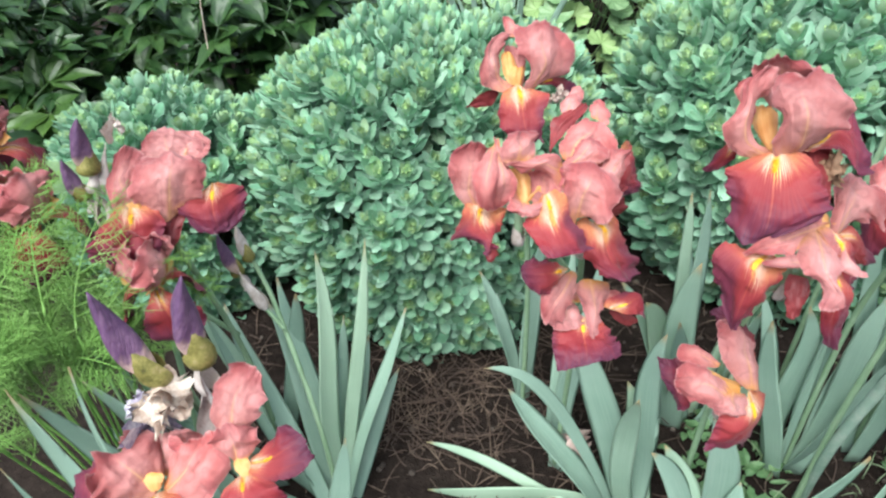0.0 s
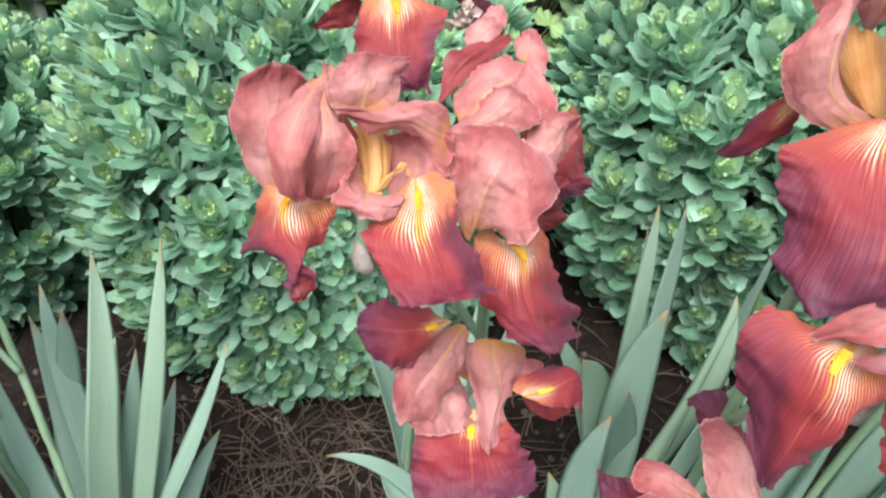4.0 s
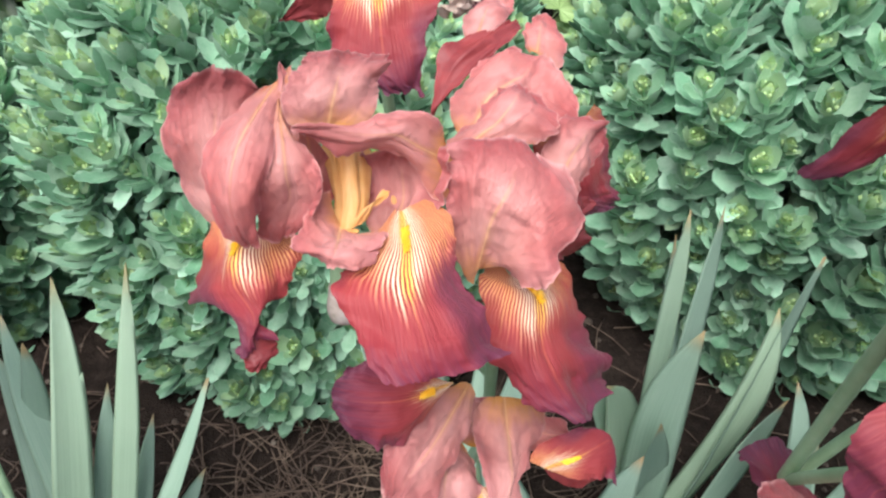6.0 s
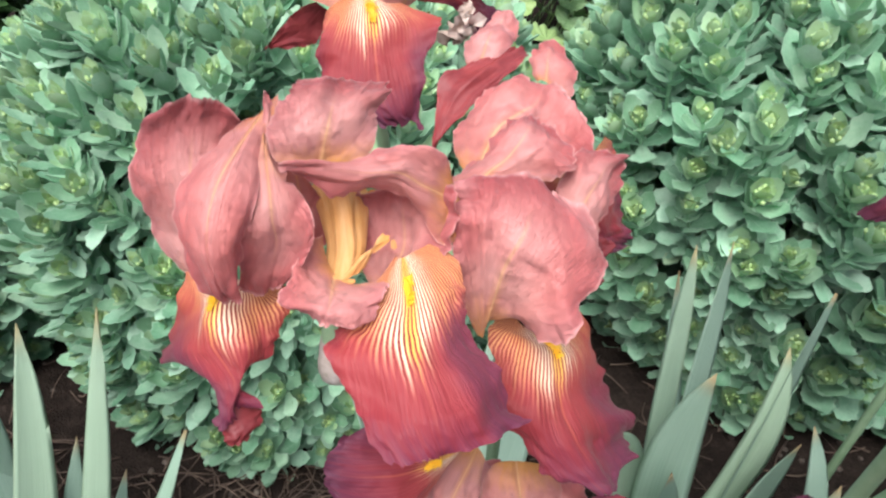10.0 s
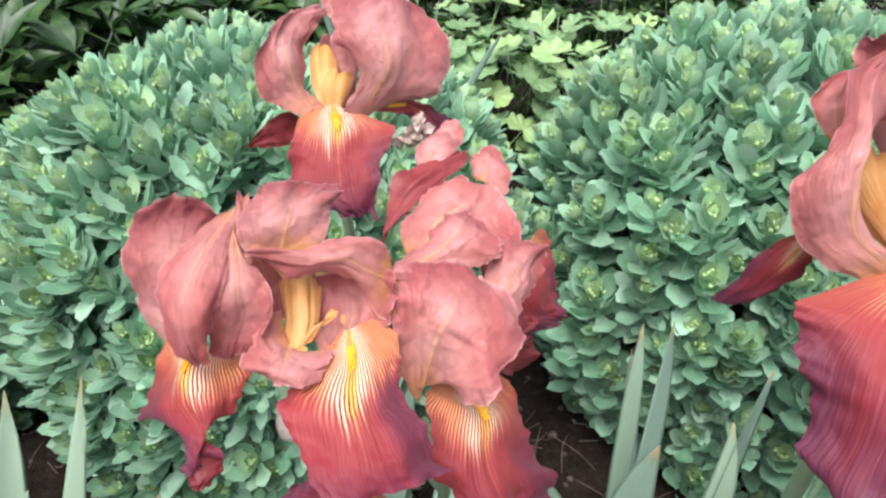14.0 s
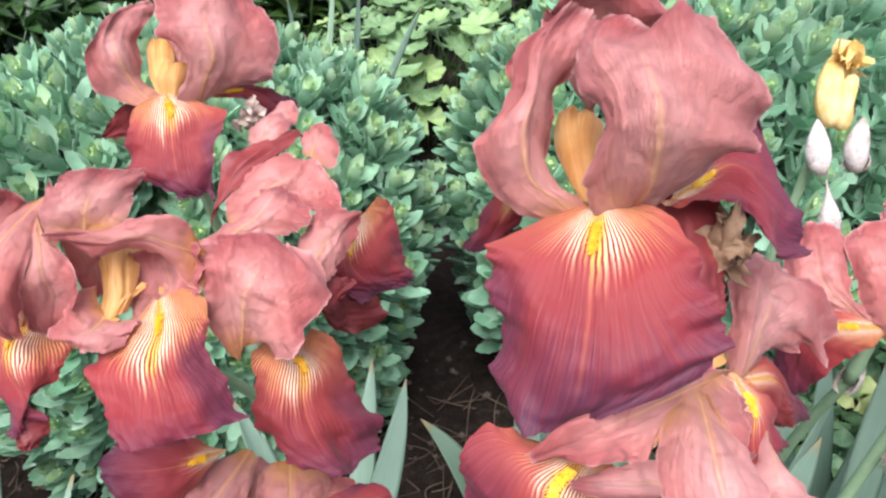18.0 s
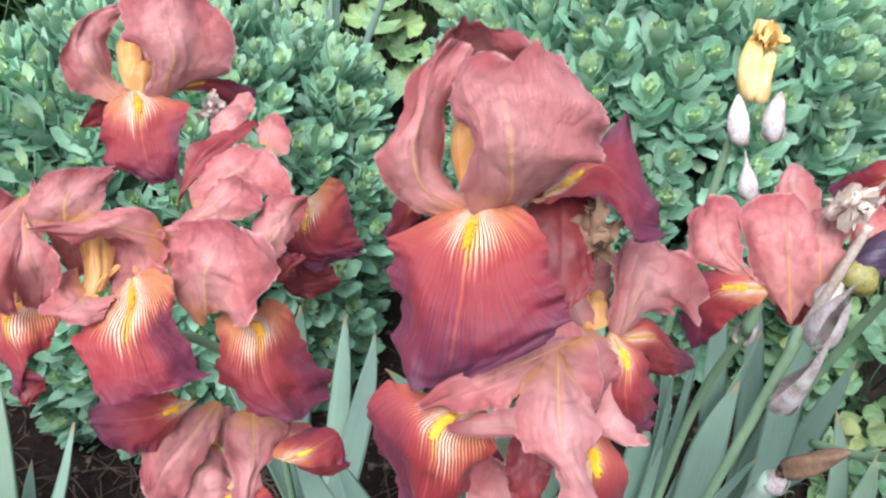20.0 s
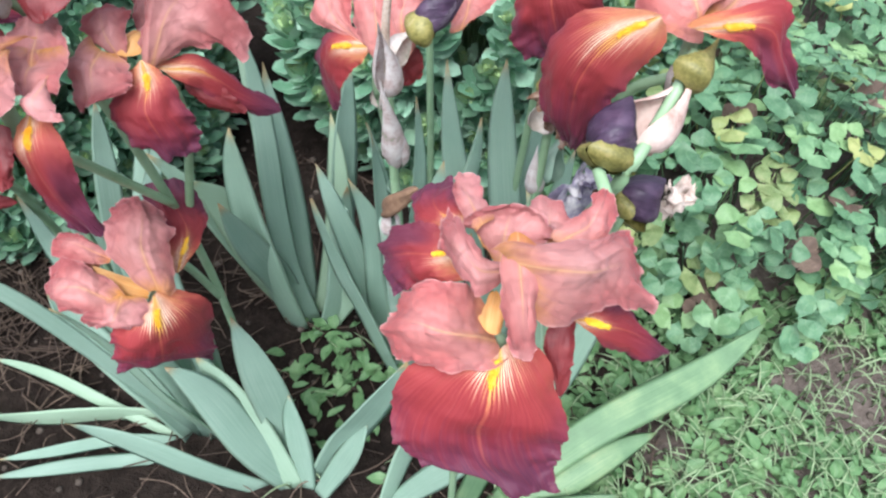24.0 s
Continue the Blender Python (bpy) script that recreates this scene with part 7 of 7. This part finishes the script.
def bush(c, rx, ry, h, count, label, seed, meshes, name, category, piece, group="", flat=0.75, low=0.25):
    g = np.random.default_rng(seed)
    plant = thing(name, (c[0], c[1], 0), label, category, group)
    for k in range(count):
        zz = 1 - (k + 0.5) / count * (1 - 0.05)
        phi = k * 2.399963 + g.normal(0, 0.1)
        rr = math.sqrt(max(0.0, 1 - zz * zz))
        shell = g.uniform(0.72, 1.05)
        n = Vector((rr * math.cos(phi), rr * math.sin(phi), zz))
        d = (n * (1 - flat) + Vector((0, 0, flat)) + Vector(g.normal(0, 0.15, 3))).normalized()
        p = Vector((rx * n.x * shell, ry * n.y * shell, h * (low + (1 - low) * zz) * shell))
        m = Matrix.Translation(p) @ d.to_track_quat("Z", "X").to_matrix().to_4x4() @ Matrix.Rotation(g.uniform(0, 6.28), 4, "Z") @ Matrix.Scale(g.uniform(0.75, 1.2), 4)
        part(piece, meshes[int(g.integers(len(meshes)))], plant, "", m)
    return plant


bush((-0.62, 1.92), 0.46, 0.36, 0.60, 95, "dark green glossy peony bush behind the sedums", 31, SPRAYS, "peony_bush", "peony", "leafy_stem", "peony bushes")
bush((-1.35, 1.78), 0.46, 0.40, 0.62, 95, "dark green glossy peony bush with pointed leaflets", 32, SPRAYS, "peony_bush", "peony", "leafy_stem", "peony bushes")
bush((-0.45, 2.75), 0.60, 0.40, 0.60, 90, "dark green peony bush at the back of the bed", 33, SPRAYS, "peony_bush", "peony", "leafy_stem", "peony bushes")


def round_leaf(seed, mat, lobes, L, deep, name):
    """A round lobed leaf on its stalk."""
    g = np.random.default_rng(seed)
    soup = Soup()
    n, rings = 36, 4
    ang = np.linspace(-2.75, 2.75, n)
    edge = L * (0.86 + deep * np.abs(np.cos(ang * lobes / 2.0)) ** 0.7) * (1 - 0.12 * np.cos(ang))
    rad = np.linspace(0.02, 1, rings)
    x = rad[:, None] * edge[None] * np.cos(ang)[None]
    y = rad[:, None] * edge[None] * np.sin(ang)[None]
    z = 0.22 * L * rad[:, None] ** 1.5 + 0.07 * L * rad[:, None] * np.cos(ang * lobes)[None] - 0.25 * L * rad[:, None] ** 2 * (np.cos(ang)[None] > 0.4) * 0.5
    soup.grid(np.stack([x, y, z], -1).transpose(1, 0, 2))
    soup.tube([(0, 0, 0), (-0.01, 0.004, -0.06), (0.0, 0, -0.16)], [0.0014, 0.0016, 0.002], 4)
    return soup.mesh(name, mat)


MANTLES = [round_leaf(s, MANTLE, 9, 0.050, 0.16, "leaf") for s in range(3)]
bush((0.36, 2.35), 0.32, 0.26, 0.46, 105, "light green scalloped leaf clump between the sedums", 34, MANTLES, "lady_mantle", "plant", "leaf", "", 0.6, 0.2)


bush((0.95, 2.75), 0.45, 0.30, 0.42, 95, "light green leafy clump at the back of the bed", 37, MANTLES, "lady_mantle", "plant", "leaf", "", 0.6, 0.2)
bush((0.15, 3.25), 0.70, 0.35, 0.55, 90, "dark green leafy bush far back in the bed", 38, SPRAYS, "peony_bush", "peony", "leafy_stem", "peony bushes")
bush((1.5, 3.1), 0.80, 0.40, 0.60, 90, "dark green leafy bush behind the sedum", 39, SPRAYS, "peony_bush", "peony", "leafy_stem", "peony bushes")


def columbine_leaf(seed, mat):
    g = np.random.default_rng(seed)
    soup = Soup()
    soup.tube([(0, 0, -0.15), (0.004, 0, -0.06), (0, 0, 0)], [0.0016, 0.0014, 0.0012], 4)
    for k in range(3):
        a0 = (k - 1) * 1.75 + g.normal(0, 0.15)
        L = 0.029 * g.uniform(0.8, 1.2)
        n, rings = 25, 4
        ang = np.linspace(-1.3, 1.3, n)
        edge = L * (0.74 + 0.26 * np.abs(np.cos(ang * 1.5)) ** 0.7 + 0.02 * np.cos(ang * 9)) * (1 - 0.05 * np.abs(ang))
        rad = np.linspace(0.05, 1, rings)
        x = 0.007 + rad[:, None] * edge[None] * np.cos(ang)[None]
        y = rad[:, None] * edge[None] * np.sin(ang)[None]
        z = 0.25 * x + 0.10 * L * np.cos(ang * 4.0)[None] * rad[:, None] - 4.0 * (x * x + y * y) + g.normal(0, 0.15) * y
        p = np.stack([x, y, z], -1).transpose(1, 0, 2)
        c, s = math.cos(a0), math.sin(a0)
        soup.grid(np.stack([p[..., 0] * c - p[..., 1] * s, p[..., 0] * s + p[..., 1] * c, p[..., 2]], -1))
    return soup.mesh("leaf", mat)


COLS = [columbine_leaf(s, COLUMBINE) for s in range(120, 127)] * 3 + [columbine_leaf(s, OLD_COLUMBINE) for s in range(127, 130)] + [columbine_leaf(130, STRAW)]
bush((1.22, 1.02), 0.36, 0.34, 0.34, 330, "bright green columbine clump with rounded lobed leaves", 35, COLS, "columbine_plant", "columbine", "leaf", "columbines", 0.7, 0.12)
bush((1.50, 1.52), 0.46, 0.36, 0.42, 400, "bright green columbine clump at the edge of the bed", 36, COLS, "columbine_plant", "columbine", "leaf", "columbines", 0.7, 0.15)

# blades of another iris behind the sedum
b18 = (0.10, 2.05, 0.0)
p18 = thing("iris_plant", b18, "clump of narrow green leaves behind the sedum", "iris")
for k in range(12):
    g = np.random.default_rng(600 + k)
    blade(p18, b18, (b18[0] + g.normal(0, 0.04), b18[1] + g.normal(0, 0.04), -0.01), (b18[0] + g.normal(0.03, 0.13), b18[1] + g.normal(0, 0.10), g.uniform(0.35, 0.55)), 0.010, 0.05, None, 600 + k)


# ---- fennel ----
def fennel_frond(seed):
    g = np.random.default_rng(seed)
    soup = Soup()
    axis_pts = bezier((0, 0, 0), (0.02, 0, 0.05), (0.07, 0, 0.09), (0.13, 0, 0.09), 14)
    soup.tube(axis_pts, np.linspace(0.0014, 0.0005, 14), 4)
    for i in range(2, 14):
        for sgn in (-1, 1):
            L = 0.055 * (1 - abs(i - 5) / 12)
            d = unit((0.6, sgn * 1.0, g.normal(0.25, 0.3)))
            o = axis_pts[i]
            e = o + d * L
            soup.tube([o, (o + e) / 2 + (0, 0, 0.004), e], [0.0006, 0.0005, 0.0003], 3)
            for q in np.linspace(0.2, 1, 6):
                a = o + (e - o) * q
                for w in (-1, 1):
                    dd = unit(d + np.array([w * 0.9, 0, g.normal(0, 0.5)]))
                    soup.tube([a, a + dd * 0.020 * g.uniform(0.6, 1.2)], [0.00045, 0.0002], 3)
    return soup.mesh("frond", FENNEL)


FRONDS = [fennel_frond(s) for s in range(140, 144)]
b19 = (-0.56, 0.60, 0.0)
p19 = thing("fennel_plant", b19, "feathery bright green fennel with thread-like leaves", "fennel")
for k in range(15):
    g = np.random.default_rng(700 + k)
    top = (b19[0] + g.normal(0.0, 0.08), b19[1] + g.normal(0.02, 0.06), g.uniform(0.50, 0.66))
    stalk(p19, b19, [(b19[0] + g.normal(0, 0.02), b19[1] + g.normal(0, 0.02), 0), top], 0.0026, 0.0014, "stem", FENNEL)
    for j in range(4):
        f = 1 - 0.07 * j
        p = Vector(((top[0] - b19[0]) * f, (top[1] - b19[1]) * f, top[2] * f))
        m = Matrix.Translation(p) @ Euler((g.normal(0, 0.3), g.normal(-0.2, 0.35), g.uniform(0, 6.28))).to_matrix().to_4x4() @ Matrix.Scale(g.uniform(0.7, 1.15), 4)
        part("frond", FRONDS[int(g.integers(4))], p19, "", m)


# ---- litter and weeds on the soil ----
g = np.random.default_rng(900)
soup = Soup()
for k in range(900):
    x, y = g.uniform(-0.55, 1.0), g.uniform(0.42, 1.25)
    if k < 320:
        x, y = g.normal(0.0, 0.16), g.normal(0.90, 0.10)
    L, a = g.uniform(0.03, 0.13), g.uniform(0, 6.28)
    d = np.array([math.cos(a), math.sin(a), 0]) * L
    o = np.array([x, y, ground_z(x, y) + g.uniform(0.002, 0.012)])
    mid = o + d * 0.5 + np.array([g.normal(0, 0.012), g.normal(0, 0.012), g.uniform(0, 0.012)])
    soup.tube(bezier(o, mid, mid, o + d + (0, 0, g.uniform(-0.004, 0.012)), 6), g.uniform(0.0006, 0.0014), 4)
tagged(new("dry_straw", soup.mesh("dry_straw", STRAW)), "thin dry reddish-brown stalks strewn on the soil", "straw", kind="stuff")

soup = Soup()
for k in range(700):
    x, y = g.uniform(-0.7, 1.5), g.uniform(0.35, 1.4)
    r = g.uniform(0.002, 0.008)
    z = ground_z(x, y) + r * 0.3
    q = np.linspace(0, np.pi, 5)
    soup.tube([(x, y, z - r * math.cos(a) * 0.7) for a in q], np.sin(q) * r * g.uniform(0.7, 1.2) + 0.0003, 6)
tagged(new("soil_clods", soup.mesh("soil_clods", PEBBLE)), "small crumbs and clods of dark soil", "soil", kind="stuff")

soup = Soup()
for k in range(10520):
    if k < 10400:
        x, y = g.uniform(0.70, 2.1), g.uniform(0.0, 1.0)
        if noise.noise((x * 5, y * 5, 2.2)) < -0.12 or noise.noise((x * 3, y * 3, 7.7)) * 0.5 + 0.95 < abs(x - 1.35) / 0.62 * 0.9 + abs(y - 0.55) / 0.5 * 0.35:
            continue
    else:
        x, y = g.normal(0.47, 0.06), g.normal(0.72, 0.07)
    L, a = g.uniform(0.02, 0.06), g.uniform(0, 6.28)
    o = np.array([x, y, ground_z(x, y) + g.uniform(0, 0.025)])
    rise = g.uniform(0.1, 0.9)
    lance_leaf(soup, o, (math.cos(a), math.sin(a), rise), (0, 0, 1), L * 0.6, L * g.uniform(0.10, 0.24), g, 5, 0.5)
tagged(new("weeds", soup.mesh("weeds", WEED)), "low green chickweed and grass on the path", "weeds", kind="stuff")

soup = Soup()
for k in range(1700):
    x, y = g.normal(1.2, 0.30), g.normal(0.5, 0.22)
    L, a = g.uniform(0.04, 0.10), g.uniform(0, 6.28)
    o = np.array([x, y, ground_z(x, y)])
    e = o + np.array([math.cos(a) * L * 0.6, math.sin(a) * L * 0.6, L * g.uniform(0.2, 0.7)])
    soup.tube(bezier(o, o + (0, 0, L * 0.4), (o + e) / 2 + (0, 0, L * 0.3), e, 5), [0.0018, 0.0018, 0.0015, 0.0010, 0.0003], 3)
tagged(new("grass", soup.mesh("grass", GRASS)), "thin grass blades among the weeds", "grass", kind="stuff")


# ---- small flowers of the columbines ----
def columbine_flower(c, mat, label, seed):
    g = np.random.default_rng(seed)
    base = (c[0] + g.normal(0, 0.02), c[1] + g.normal(0, 0.02), 0.0)
    ob = thing("columbine_flower", base, label, "flower", "columbine flowers")
    stalk(ob, base, [base, (c[0], c[1], c[2] * 0.6), c], 0.0016, 0.0012, "stem", COLUMBINE)
    for k in range(5):
        p = petal(g, 0.020, 0.008, [10, 20, 10, -10, -30], [0.3, 0.7, 1, 0.8, 0.3], -0.2, 0.001, 0.002, rows=8, cols=6)
        soup = Soup()
        soup.grid(turned(p, 72 * k + g.uniform(-10, 10)) + np.asarray(c) - np.asarray(base))
        part("petal", soup.mesh("petal", mat), ob)


for k, (c, mat, label) in enumerate([((1.384, 1.36, 0.42), WHITE, "small white columbine flower"), ((1.33, 1.45, 0.46), VIOLET, "small violet columbine flower"), ((1.40, 1.52, 0.47), VIOLET, "small violet columbine flower"), ((1.23, 1.30, 0.36), WHITE, "small white columbine flower"), ((1.36, 1.26, 0.36), WHITE, "small white columbine flower")]):
    columbine_flower(c, mat, label, 1200 + k)

# ---- odd things ----
b22 = (0.186, 0.740, 0.0)
p22 = thing("fallen_flower", b22, "faded pinkish iris flower fallen on the dark soil", "flower")
withered(p22, b22, (0.186, 0.735, 0.045), 0.042, DRY_PINK, 40, (0, 0, 1), "limp pinkish buff petals", 8)
sp = Soup()
spindle(sp, (0.012, -0.055, 0.012), (0.002, -0.008, 0.03), 0.010, 10, 10)
part("ovary", sp.mesh("ovary", CALYX), p22, "olive green flower base")
b23 = (-0.62, 1.62, 0.0)
p23 = thing("dry_stalk", b23, "thin bleached dry stalk between sedum and peony", "stalk")
stalk(p23, b23, [b23, (-0.618, 1.60, 0.34), (-0.600, 1.60, 0.56), (-0.585, 1.60, 0.64)], 0.0022, 0.0012, "stem", DRY_PALE)
b24 = (-0.66, 0.80, 0.0)
p24 = thing("broadleaf_weed", b24, "broad pale green leaf beside the fennel", "plant")
soup = Soup()
lance_leaf(soup, (0.02, 0.0, 0.66), (0.9, 0.1, 0.25), (0, -0.5, 1), 0.12, 0.030, np.random.default_rng(41), 10, 0.6)
part("leaf", soup.mesh("leaf", MANTLE), p24)
stalk(p24, b24, [b24, (-0.655, 0.80, 0.4), (-0.64, 0.80, 0.66)], 0.004, 0.003, "stem", MANTLE)
